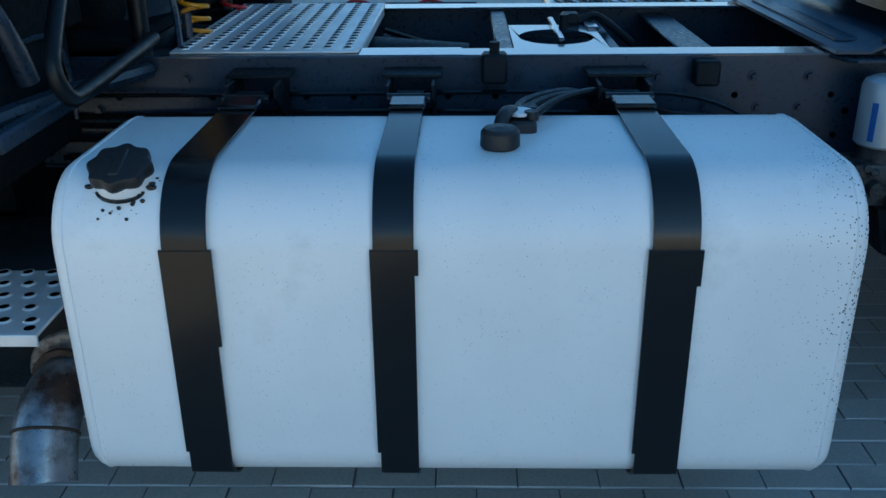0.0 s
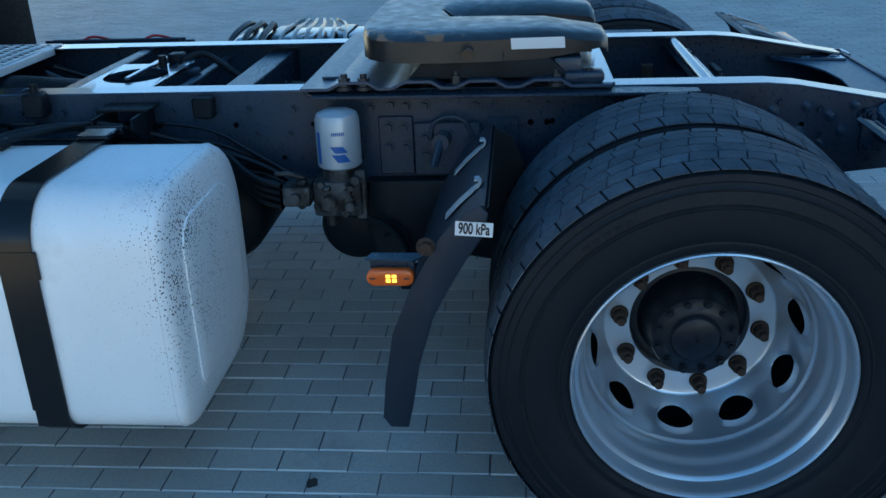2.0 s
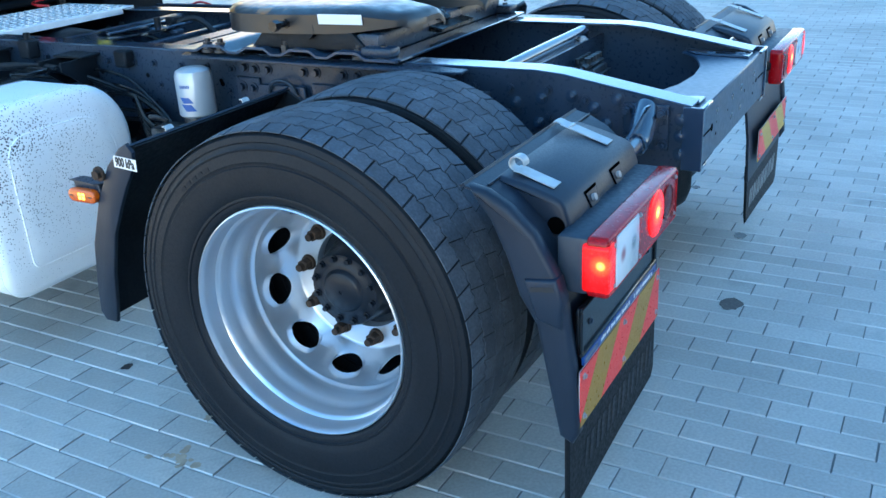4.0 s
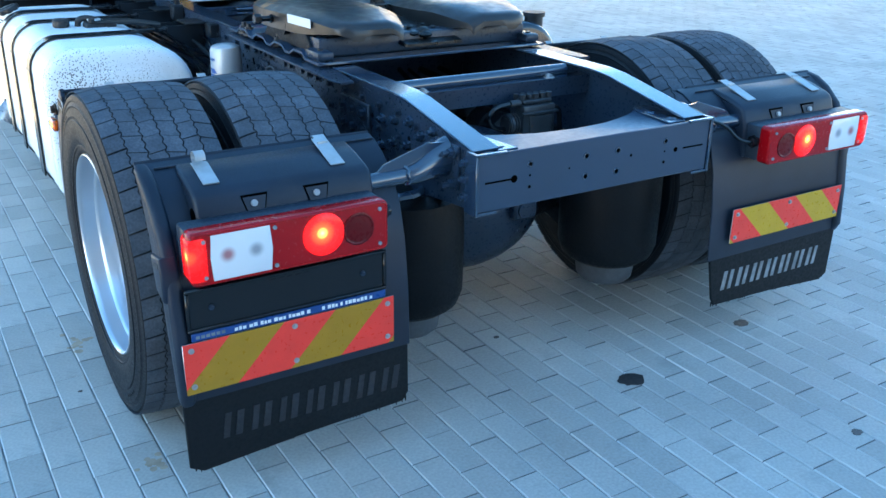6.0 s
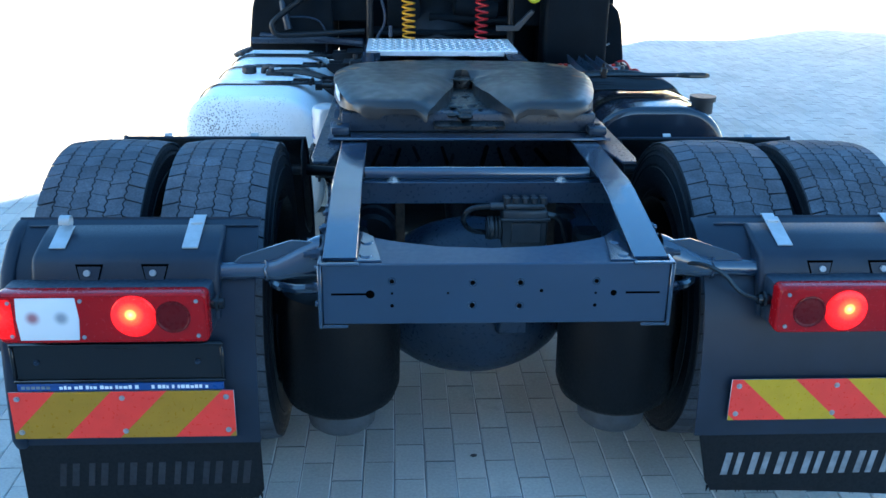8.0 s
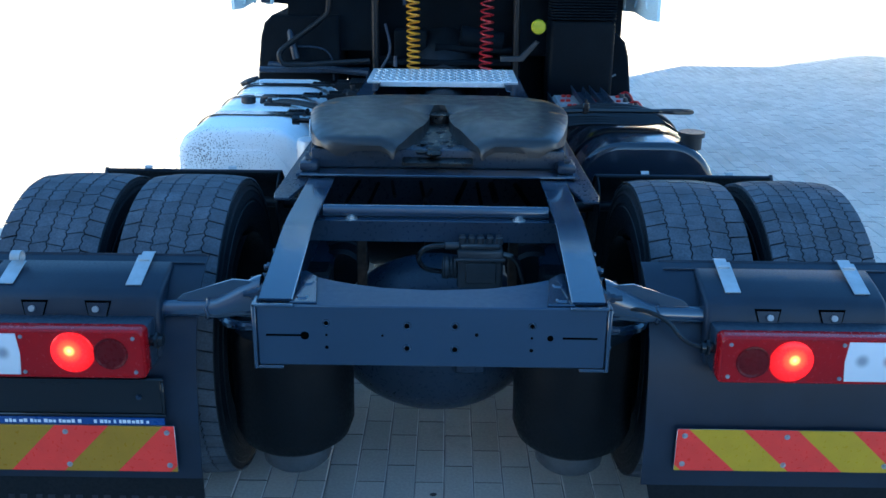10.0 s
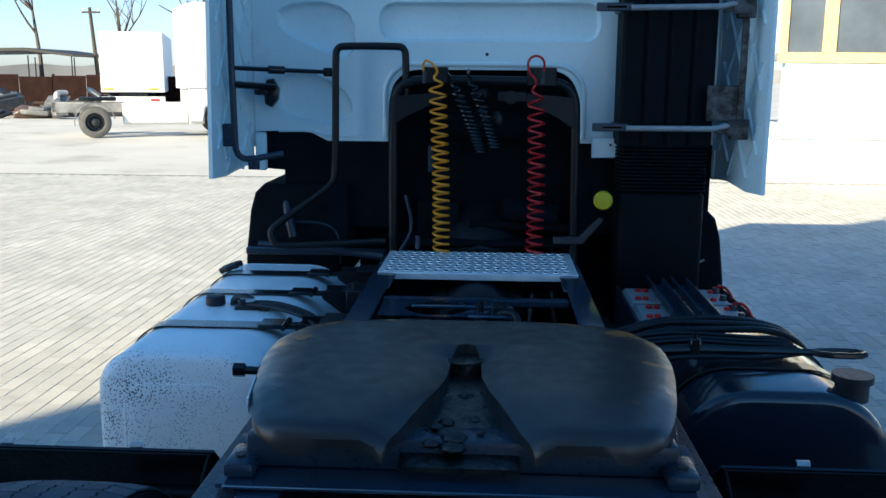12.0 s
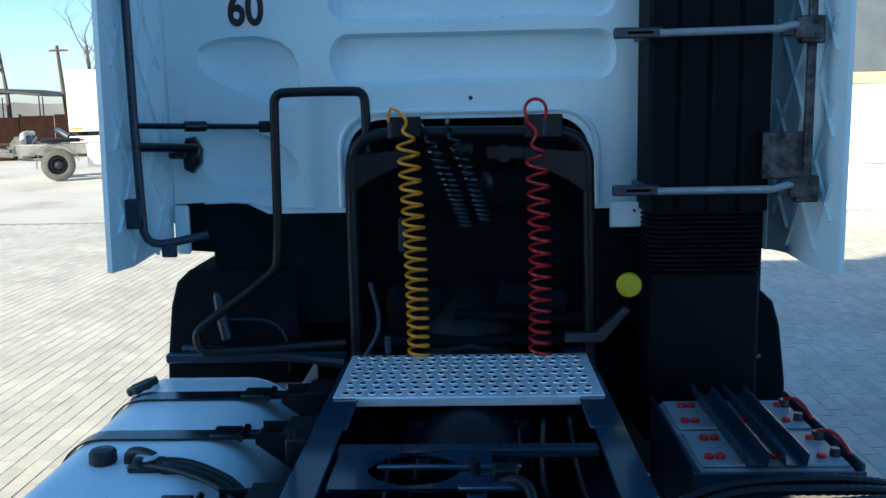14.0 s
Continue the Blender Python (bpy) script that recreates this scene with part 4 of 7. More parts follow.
def rear_mudguard(s):
    line = [(-0.752, 0.884), (-0.785, 0.876), (-0.835, 0.85), (-0.89, 0.8), (-0.932, 0.73), (-0.958, 0.64), (-0.976, 0.5), (-0.984, 0.34)]
    inner = 0.606 if s < 0 else 0.556
    g = Shape().sheet(line, "x", s * inner, s * 1.236, 0.006, 0.0015)
    cheek = [(-0.76, 0.886), (-0.8, 0.878), (-0.85, 0.85), (-0.905, 0.8), (-0.95, 0.72), (-0.972, 0.64), (-0.99, 0.5), (-1.0, 0.36), (-0.985, 0.33), (-0.955, 0.345),
             (-0.93, 0.47), (-0.905, 0.6), (-0.868, 0.66), (-0.842, 0.74), (-0.806, 0.82), (-0.772, 0.862)]
    g.prism(cheek, "x", s * 1.205, s * 1.244, 0.014, seg=4)
    g.sheet([(-0.752, 0.884), (-0.742, 0.878)], "x", s * 0.606, s * 1.236, 0.006, 0.001)
    ob = part("rear_mudguard", g, M["plastic"], truck, "dark plastic rear mudguard with moulded box", fix=True)
    # inner sheet in a darker material than the guard
    part("liner", Shape().sheet([(y + 0.007, z - 0.005) for y, z in line], "x", s * (inner + 0.006), s * 1.222, 0.003), M["dark"], ob, "black inner face", fix=True)
    # pocket moulded into the outer cheek
    g = Shape().prism([(-0.885, 0.705), (-0.955, 0.715), (-0.968, 0.67), (-0.965, 0.605), (-0.91, 0.62)], "x", s * 1.21, s * 1.254, 0.008, seg=3)
    part("cheek_pad", g, M["plastic"], ob, fix=True)
    g = Shape().prism([(-0.9, 0.692), (-0.948, 0.7), (-0.952, 0.69), (-0.9, 0.682)], "x", s * 1.2535, s * 1.2548, 0.0)
    part("cheek_slot", g, M["ink"], ob, fix=True)
    # moulded box that carries the lamp, with a rounded upper edge and a steep front
    box = [(-0.768, 0.872), (-0.79, 0.881), (-0.85, 0.867), (-0.902, 0.851), (-0.921, 0.842), (-0.932, 0.829), (-0.944, 0.795), (-0.952, 0.75), (-0.952, 0.68), (-0.925, 0.675), (-0.9, 0.76), (-0.84, 0.835)]
    g = Shape().prism(box, "x", s * 0.69, s * 1.152, 0.012, seg=3)
    part("moulded_box", g, M["plastic"], ob, fix=True)
    # round hole's shade as a black disc on the box side
    g = Shape().cyl((s * 1.151, -0.915, 0.79), (s * 1.1535, -0.915, 0.79), 0.019, 20)
    part("box_hole", g, M["hole"], ob)
    g = Shape().box((s * 0.61, -0.79, 0.875), (s * 1.2, -0.784, 0.88), 0.002)
    part("moulded_step", g, M["plastic"], ob)
    # screw pockets in the steep front of the box
    slope = Matrix.Translation((0, -0.9388, 0.8125)) @ pose(0, 0, 0, -19.5, 0, 0)
    for x in (0.847, 1.008):
        q = Shape().prism([(s * (x - 0.034), 0.016), (s * (x + 0.034), 0.016), (s * (x + 0.023), -0.026), (s * (x - 0.023), -0.026)], "y", -0.0016, 0.006)
        q.prism([(s * (x - 0.029), 0.01), (s * (x + 0.029), 0.01), (s * (x + 0.02), -0.028), (s * (x - 0.02), -0.028)], "y", -0.0026, -0.0012, mi=1)
        q.cyl((s * (x + 0.004), 0.002, -0.006), (s * (x + 0.004), -0.01, -0.006), 0.008, 14, mi=2)
        bmesh.ops.transform(q.bm, matrix=slope, verts=q.bm.verts[:])
        part("screw_pocket", q, [M["hole"], M["plastic"], M["rodgrey"]], ob, fix=True)
    for x, curl in ((1.096, s < 0), (0.767, False)):
        start = 0.805 if curl else 0.778
        pts = [(-start, 0.8928 - 0.4 * (start - 0.778)), (-0.82, 0.8795), (-0.855, 0.8675), (-0.896, 0.8545)]
        q = Shape().sheet(pts, "x", s * (x - 0.02), s * (x + 0.02), -0.003, 0.0008)
        if curl:
            # end of the strap rolled back over itself
            hook = [(-start + 0.016 * math.sin(a) - 0.0015 * a, 0.882 + 0.016 * (1 - math.cos(a))) for a in (radians(22 * k) for k in range(14))]
            q.sheet(hook, "x", s * (x - 0.012), s * (x + 0.014), 0.003)
        else:
            q.sheet([(-0.778, 0.8928), (-0.766, 0.897), (-0.758, 0.895)], "x", s * (x - 0.02), s * (x + 0.012), 0.003)
            q.box((s * (x - 0.016), -0.805, 0.8855), (s * (x + 0.014), -0.797, 0.893), 0.001)
        part("strap_clip", q, M["clip"], ob, "bright metal strap clip", fix=True)
    # rubber flap
    outline = [(s * (inner + 0.004), 0.4), (s * 0.607, 0.185), (s * 0.625, 0.158), (s * 0.9, 0.15), (s * 1.2, 0.13), (s * 1.235, 0.15), (s * 1.238, 0.4)]
    q = Shape().prism(outline, "y", -0.978, -0.968, 0.002)
    rng = random.Random(3)
    for k in range(60):
        x = 0.615 + 0.615 * k / 60
        z = 0.16 - max(0.0, x - 0.9) * 0.08
        q.cyl((s * x, -0.973, z + 0.01), (s * (x + rng.uniform(-0.003, 0.003)), -0.973, z - rng.uniform(0.0, 0.014)), 0.004, 5, r2=0.001)
    fold = Matrix(((-s * 0.937, 0, 0, s * 1.232), (0.35, 1, 0, -0.972), (0, 0, 1, 0), (0, 0, 0, 1)))
    wing = Shape().prism([(0.0, 0.55), (0.0, 0.2), (0.012, 0.15), (0.06, 0.155), (0.13, 0.17), (0.2, 0.2), (0.225, 0.26), (0.232, 0.34), (0.226, 0.45), (0.21, 0.55)], "y", 0.0, 0.007, 0.001)
    for k in range(40):
        z = 0.2 + 0.35 * k / 40
        u = 0.222
        wing.cyl((u, 0.0035, z), (u + rng.uniform(0.004, 0.016), 0.0035 + rng.uniform(-0.004, 0.004), z - rng.uniform(0.0, 0.01)), 0.0035, 5, r2=0.001)
    bmesh.ops.transform(wing.bm, matrix=fold, verts=wing.bm.verts[:])
    part("folded_edge", wing, M["flap"], ob, "frayed rubber edge folded forward", fix=True)
    flap = part("mud_flap", q, M["flap"], ob, "black rubber mud flap with frayed edge", fix=True)
    # worn maker's mark as plain bars
    for k in range(7):
        x = (0.645 + 0.075 * k)
        q = Shape().prism([(s * x, 0.21), (s * (x + 0.018), 0.21), (s * (x + 0.018) + 0.01, 0.28), (s * x + 0.01, 0.28)], "y", -0.9795, -0.9775)
        q.prism([(s * (x + 0.034), 0.21), (s * (x + 0.05), 0.21), (s * (x + 0.05) + 0.01, 0.28), (s * (x + 0.034) + 0.01, 0.28)], "y", -0.9795, -0.9775)
        part("lettering_bar", q, M["greyink"] if s > 0 else M["faintink"], flap, fix=True)
    reflector(s, ob)
    if s < 0:
        q = Shape().box((-1.21, -0.99, 0.53), (-0.685, -0.978, 0.638), 0.004)
        frame_ob = part("plate_holder", q, M["black"], ob, "empty black number plate holder")
        for lo, hi in (((-1.212, -0.996, 0.528), (-0.683, -0.988, 0.537)), ((-1.212, -0.996, 0.63), (-0.683, -0.988, 0.639)), ((-1.212, -0.996, 0.537), (-1.203, -0.988, 0.63)), ((-0.692, -0.996, 0.537), (-0.683, -0.988, 0.63))):
            part("holder_lip", Shape().box(lo, hi, 0.0025), M["black"], frame_ob)
        for x in (-1.15, -0.75):
            bolt_part(frame_ob, (x, -0.99, 0.585), (0, -1, 0), 0.005, 0.003, name="screw")
        for k in range(5):
            part("embossed_bar", Shape().box((-1.0 + 0.022 * k, -0.9915, 0.613), (-1.0 + 0.022 * k + 0.014, -0.989, 0.623), 0.0008), M["black"], frame_ob)
        q = Shape().box((-1.205, -0.997, 0.507), (-0.688, -0.991, 0.527), 0.001)
        rng = random.Random(12)
        x = -1.1
        while x < -0.72:
            w = rng.uniform(0.006, 0.0105)
            if not -0.9 < x < -0.882:
                q.box((x, -0.9976, 0.512), (x + w, -0.9965, 0.522 if rng.random() < 0.5 else 0.52), 0.0, mi=1)
            x += w + rng.choice((0.0025, 0.0025, 0.003, 0.008))
        for k in range(6):
            q.box((-1.195 + 0.0125 * k, -0.9976, 0.513), (-1.195 + 0.0125 * k + 0.009, -0.9965, 0.521), 0.0, mi=2)
        part("blue_strip", q, [M["blue"], M["label"], M["greyink"]], frame_ob, "narrow blue sticker strip with pale bars of writing")
    # carrier: round tube out of the box, welded to a wedge arm and a bolted flange on the rail
    q = Shape().cyl((s * 0.545, -0.9, 0.798), (s * 0.95, -0.905, 0.79), 0.023, 18)
    carrier = part("support_tube", q, M["chassis"], ob, "painted carrier tube with a welded gusset arm")
    q = Shape()
    rings = []
    for x, y, z, hy, hz in ((0.575, -0.9, 0.797, 0.026, 0.026), (0.55, -0.899, 0.8, 0.032, 0.03), (0.5, -0.893, 0.815, 0.036, 0.042), (0.455, -0.885, 0.825, 0.04, 0.055), (0.44, -0.882, 0.826, 0.042, 0.058)):
        rings.append([(s * x, y + hy * math.cos(a), z + hz * math.sin(a)) for a in (2 * math.pi * k / 20 for k in range(20))])
    for a, b in zip(rings, rings[1:]):
        q.loops(a, b)
    part("wedge_arm", q, M["chassis"], carrier, weld=0.0005, fix=True)
    q = Shape().prism([(s * 0.665, 0.812), (s * 0.64, 0.836), (s * 0.51, 0.878), (s * 0.44, 0.872), (s * 0.44, 0.83), (s * 0.56, 0.81)], "y", -0.904, -0.898, 0.001)
    part("gusset", q, M["chassis"], carrier, fix=True)
    q = Shape().tube([(s * (0.575 + 0.004 * math.sin(5 * a)), -0.9 + 0.026 * math.cos(a), 0.797 + 0.026 * math.sin(a)) for a in (2 * math.pi * k / 16 for k in range(17))], 0.005, 6)
    part("weld_bead", q, M["chassis"], carrier)
    q = Shape().box((s * 0.427, -0.945, 0.742), (s * 0.438, -0.82, 0.868), 0.012, seg=2)
    flange = part("flange", q, M["web"], carrier)
    for y, z in ((-0.93, 0.85), (-0.93, 0.762), (-0.835, 0.852), (-0.835, 0.762)):
        q = Shape().cyl((s * 0.436, y, z), (s * 0.446, y, z), 0.017, 14).cyl((s * 0.446, y, z), (s * 0.46, y, z), 0.0125, 6).cyl((s * 0.46, y, z), (s * 0.478, y, z), 0.0075, 10)
        part("stud", q, M["web"], flange)
    tail_lamp(s, truck)


for s in (-1, 1):
    rear_mudguard(s)


def text_shape(body, size, m, depth=0.0008, weight=0.0):
    cu = bpy.data.curves.new("lettering", "FONT")
    cu.body, cu.size, cu.extrude, cu.align_x, cu.align_y = body, size, depth, "CENTER", "CENTER"
    cu.offset = weight
    ob = new("lettering", cu)
    me = bpy.data.meshes.new_from_object(ob)
    g = Shape()
    g.bm.from_mesh(me)
    bmesh.ops.transform(g.bm, matrix=m, verts=g.bm.verts[:])
    bpy.data.objects.remove(ob)
    bpy.data.curves.remove(cu)
    bpy.data.meshes.remove(me)
    return g.mark(0)


def front_mudguard(s):
    line = [(0.198, 0.878), (0.235, 0.846), (0.275, 0.803), (0.335, 0.706), (0.385, 0.58), (0.405, 0.46), (0.412, 0.36)]
    g = Shape().sheet(line, "x", s * 0.575, s * 1.225, -0.006, 0.0015)
    cheek = [(0.206, 0.88), (0.232, 0.866), (0.287, 0.812), (0.348, 0.708), (0.4, 0.58), (0.422, 0.46), (0.432, 0.37), (0.415, 0.345), (0.375, 0.345), (0.362, 0.4),
             (0.345, 0.5), (0.31, 0.62), (0.268, 0.7), (0.232, 0.762), (0.196, 0.815), (0.188, 0.858)]
    g.prism(cheek, "x", s * 1.218, s * 1.232, 0.003, seg=2)
    ob = part("front_mudguard", g, M["plastic"], truck, "dark plastic mudguard quarter ahead of the wheel", fix=True)
    # darker sheet along the inside of the guard
    part("liner", Shape().sheet([(y - 0.009, z - 0.006) for y, z in line], "x", s * 0.58, s * 1.217, -0.003), M["dark"], ob, "black inner face", fix=True)
    skirt = [(0.195, 0.872), (0.272, 0.797), (0.33, 0.702), (0.38, 0.578), (0.395, 0.47), (0.3, 0.47), (0.2, 0.53), (0.13, 0.62), (0.1, 0.74), (0.14, 0.84)]
    part("inner_skirt", Shape().prism(skirt, "x", s * 0.582, s * 0.59, 0.002), M["dark"], ob, "black inner skirt beside the wheel", fix=True)
    for x in (1.075, 0.765):
        q = Shape().sheet([(0.288, 0.799), (0.258, 0.832), (0.226, 0.862)], "x", s * (x - 0.02), s * (x + 0.02), 0.003, 0.0008)
        q.sheet([(0.226, 0.862), (0.214, 0.87), (0.21, 0.877), (0.214, 0.883), (0.222, 0.882)], "x", s * (x - 0.017), s * (x + 0.012), 0.003)
        part("strap_clip", q, M["clip"], ob, "bright metal strap clip", fix=True)
    q = Shape().cyl((s * 1.232, 0.318, 0.79), (s * 1.238, 0.318, 0.79), 0.02, 16).cyl((s * 1.238, 0.318, 0.79), (s * 1.25, 0.318, 0.79), 0.0135, 6)
    part("guard_bolt", q, M["rust"], ob, "rusty bolt with washer")
    q = Shape().tube([(s * 0.43, 0.2, 0.74), (s * 0.62, 0.25, 0.74), (s * 0.8, 0.262, 0.74)], 0.02, 12)
    part("support_tube", q, M["dark"], ob)
    # amber side marker on its bracket
    q = Shape().prism([(s * 1.19, 0.31), (s * 1.19, 0.44), (s * 1.225, 0.45), (s * 1.235, 0.35)], "z", 0.755, 0.758)
    q.box((s * 1.2, 0.345, 0.7), (s * 1.222, 0.44, 0.757), 0.002)
    marker = part("side_marker", q, M["web"], ob, "amber side marker lamp on a bracket, lit", fix=True)
    q = Shape().prism(rounded(0.345, 0.446, 0.703, 0.741, 0.018, 6), "x", s * 1.222, s * 1.245, 0.006, seg=3)
    part("amber_lens", q, M["amber"], marker, fix=True)
    q = Shape()
    for k in range(2):
        for j in range(2):
            q.box((s * 1.243, 0.381 + 0.013 * k, 0.713 + 0.01 * j), (s * 1.2465, 0.391 + 0.013 * k, 0.721 + 0.01 * j), 0.001)
    part("led", q, M["amberglow"], marker)
    for y in (0.354, 0.426):
        part("screw_slot", Shape().box((s * 1.244, y, 0.7205), (s * 1.2463, y + 0.012, 0.7235), 0), M["ink"], marker)
    if s < 0:
        tilt = Matrix.Translation((-1.2335, 0.217, 0.828)) @ Euler((0, 0, radians(-90))).to_matrix().to_4x4() @ Euler((radians(90), 0, 0)).to_matrix().to_4x4() @ pose(0, 0, 0, 0, 0, -4)
        q = Shape().box((-0.039, -0.0155, -0.0012), (0.039, 0.0155, 0.0), 0.0, m=tilt)
        lab = part("pressure_label", q, M["label"], ob, "white label reading 900 kPa")
        part("lettering", text_shape("900 kPa", 0.034, tilt @ Matrix.Translation((0, 0, 0.001)) @ Matrix.Diagonal((0.6, 1, 1, 1)), 0.0008, 0.0007), M["ink"], lab)


for s in (-1, 1):
    front_mudguard(s)

# ---- coupling plate ----
g = Shape()
rows = [(-0.13, 0.3, 0.15), (-0.128, 0.335, 0.145), (-0.12, 0.362, 0.139), (-0.105, 0.384, 0.132), (-0.08, 0.402, 0.12), (-0.05, 0.414, 0.11), (-0.01, 0.427, 0.097), (0.05, 0.44, 0.076), (0.12, 0.452, 0.055), (0.2, 0.465, 0.04), (0.28, 0.474, 0.036), (0.33, 0.476, 0.036), (0.362, 0.476, 0.02), (0.372, 0.476, 0.0),
        (0.42, 0.474, 0.0), (0.47, 0.463, 0.0), (0.51, 0.442, 0.0), (0.545, 0.405, 0.0), (0.568, 0.352, 0.0), (0.579, 0.28, 0.0), (0.582, 0.15, 0.0)]


def plate_z(y):
    return 1.095 - max(0.0, 0.05 - y) * 0.14


for side in (-1, 1):
    g.grid([[(side * (v + (w - v) * t), y, plate_z(y) - (0.018 if t == 1 and y < 0.6 else 0.004 if t == 0.93 and y < 0.6 else 0.0) - (0.02 if y < -0.125 else 0.006 if y < -0.11 else 0) - (0.028 * max(0.0, 1 - t * 6) if y < 0.36 else 0))
             for t in (0, 0.08, 0.25, 0.5, 0.75, 0.93, 1.0)] for y, w, v in rows])
bmesh.ops.remove_doubles(g.bm, verts=g.bm.verts[:], dist=0.0006)
bmesh.ops.recalc_face_normals(g.bm, faces=g.bm.faces[:])
up = sum(f.normal.z for f in g.bm.faces)
if up < 0:
    bmesh.ops.reverse_faces(g.bm, faces=g.bm.faces[:])
low = bmesh.ops.extrude_face_region(g.bm, geom=g.bm.faces[:])
for v in [v for v in low["geom"] if isinstance(v, bmesh.types.BMVert)]:
    v.co.z -= 0.018 + 0.04 * min(1.0, max(0.0, (v.co.y + 0.1) / 0.16))
g.mark(0)
fifth = part("fifth_wheel", g, M["plate5"], truck, "greasy worn steel fifth wheel plate with rusty edges", fix=True)
g = Shape().cyl((0, 0.335, 1.0), (0, 0.335, 1.07), 0.05, 20).prism([(0.34, 1.0), (0.3, 1.04), (0.1, 1.02), (-0.1, 0.985), (-0.1, 0.975), (0.3, 0.975)], "x", -0.12, 0.12, 0.004)
rng = random.Random(8)
for k in range(34):
    g.ball((rng.uniform(-0.06, 0.06), rng.uniform(-0.1, 0.3), rng.uniform(1.0, 1.03)), rng.uniform(0.008, 0.022), u=8, v=6, scale=(1.3, 1, 0.6))
part("locking_jaw", g, M["grease"], fifth, "black grease-covered locking jaw", fix=True)
for s in (-1, 1):
    g = Shape().prism([(0.44, 0.965), (0.36, 1.045), (0.26, 1.06), (0.14, 1.06), (0.06, 1.045), (-0.02, 0.965)], "x", s * 0.3, s * 0.44, 0.008, seg=2)
    g.cyl((s * 0.29, 0.2, 1.035), (s * 0.46, 0.2, 1.035), 0.035, 16)
    part("pedestal", g, M["dark"], fifth, fix=True)
g = Shape().prism([(0.145, 1.05), (0.147, 1.08), (0.0, 1.078), (-0.002, 1.048)], "x", -0.4395, -0.436, 0.0005)
bmesh.ops.transform(g.bm, matrix=Matrix(((1, -0.138, 0, 0), (0, 1, 0, 0), (0, 0, 1, 0), (0, 0, 0, 1))), verts=g.bm.verts[:])
part("type_label", g, M["label"], fifth, "worn white label on the plate's edge")
g = Shape().cyl((-0.44, 0.26, 1.05), (-0.525, 0.26, 1.052), 0.01, 12).cyl((-0.515, 0.26, 1.052), (-0.54, 0.26, 1.052), 0.017, 6).cyl((-0.47, 0.26, 1.05), (-0.48, 0.26, 1.05), 0.015, 6)
part("grease_nipple", g, M["black"], fifth)
g = Shape().tube([(0.4, 0.5, 1.045), (0.6, 0.5, 1.055), (0.86, 0.486, 1.058)], 0.009, 8)
g.tube([(0.86, 0.486, 1.058), (0.885, 0.5, 1.058), (0.965, 0.5, 1.058), (0.99, 0.48, 1.058), (0.965, 0.46, 1.058), (0.885, 0.465, 1.058), (0.86, 0.486, 1.058)], 0.0085, 8, smooth=1)
g.box((0.56, 0.488, 1.042), (0.585, 0.512, 1.085), 0.003).cyl((0.572, 0.5, 1.08), (0.572, 0.5, 1.1), 0.006, 8)
part("release_handle", g, M["black"], fifth, "black release handle with a looped grip")
# corrugated mounting plate with bolted angles
wave = [(0.74, 0.944), (0.66, 0.944)]
for k in range(4):
    y = 0.62 - 0.18 * k
    wave += [(y, 0.962), (y - 0.07, 0.962), (y - 0.1, 0.944), (y - 0.14, 0.944)]
wave += [(-0.13, 0.944)]
g = Shape().sheet(wave, "x", -0.47, 0.47, -0.009, 0.001)
mount = part("mounting_plate", g, M["crosspaint"], truck, "dark corrugated mounting plate", fix=True)
g = Shape().box((-0.35, 0.56, 0.953), (0.35, 0.7, 0.961), 0.002)
part("cover_plate", g, M["crosspaint"], mount)
g = Shape().box((-0.455, -0.14, 0.946), (0.455, 0.02, 0.954), 0.002)
part("bearer_plate", g, M["chassis"], mount)
for s in (-1, 1):
    g = Shape().box((s * 0.4, -0.11, 0.954), (s * 0.462, 0.0, 0.985), 0.01, seg=2)
    part("end_block", g, M["web"], mount, "dark end block")
g = Shape().box((-0.43, -0.05, 0.954), (0.43, 0.03, 1.02), 0.008, seg=2)
part("bearer_beam", g, M["web"], mount)
for s in (-1, 1):
    q = Shape().prism([(s * 0.428, 0.74), (s * 0.5, 0.7), (s * 0.51, -0.31), (s * 0.5, -0.365), (s * 0.455, -0.365), (s * 0.428, -0.2)], "z", 0.928, 0.937, 0.002)
    q.box((s * 0.428, -0.2, 0.918), (s * 0.436, 0.7, 0.93), 0.002)
    part("angle_bracket", q, M["web"], mount, fix=True)
    for y in (0.615, 0.56, 0.3, 0.02, -0.07):
        for x in ((0.435,) if y < 0.5 else (0.452,)):
            q = Shape().cyl((s * x, y, 0.945), (s * x, y, 0.955), 0.024, 14).cyl((s * x, y, 0.955), (s * x, y, 0.978), 0.017, 6).cyl((s * x, y, 0.978), (s * x, y, 0.99), 0.01, 10)
            part("bolt", q, M["hub"], mount)

# ---- fuel tank with straps ----
TX0, TX1, TZ0, TZ1, TY0, TY1 = -1.175, -0.575, 0.262, 0.877, 0.917, 2.314
TR = (0.085, 0.2, 0.2, 0.13)


def tank_ring(inset, y):
    line = rounded(TX0 + inset, TX1 - inset, TZ0 + inset, TZ1 - inset, tuple(max(0.03, r - inset * 0.6) for r in TR), 9)
    return [(x, y, z) for x, z in line]


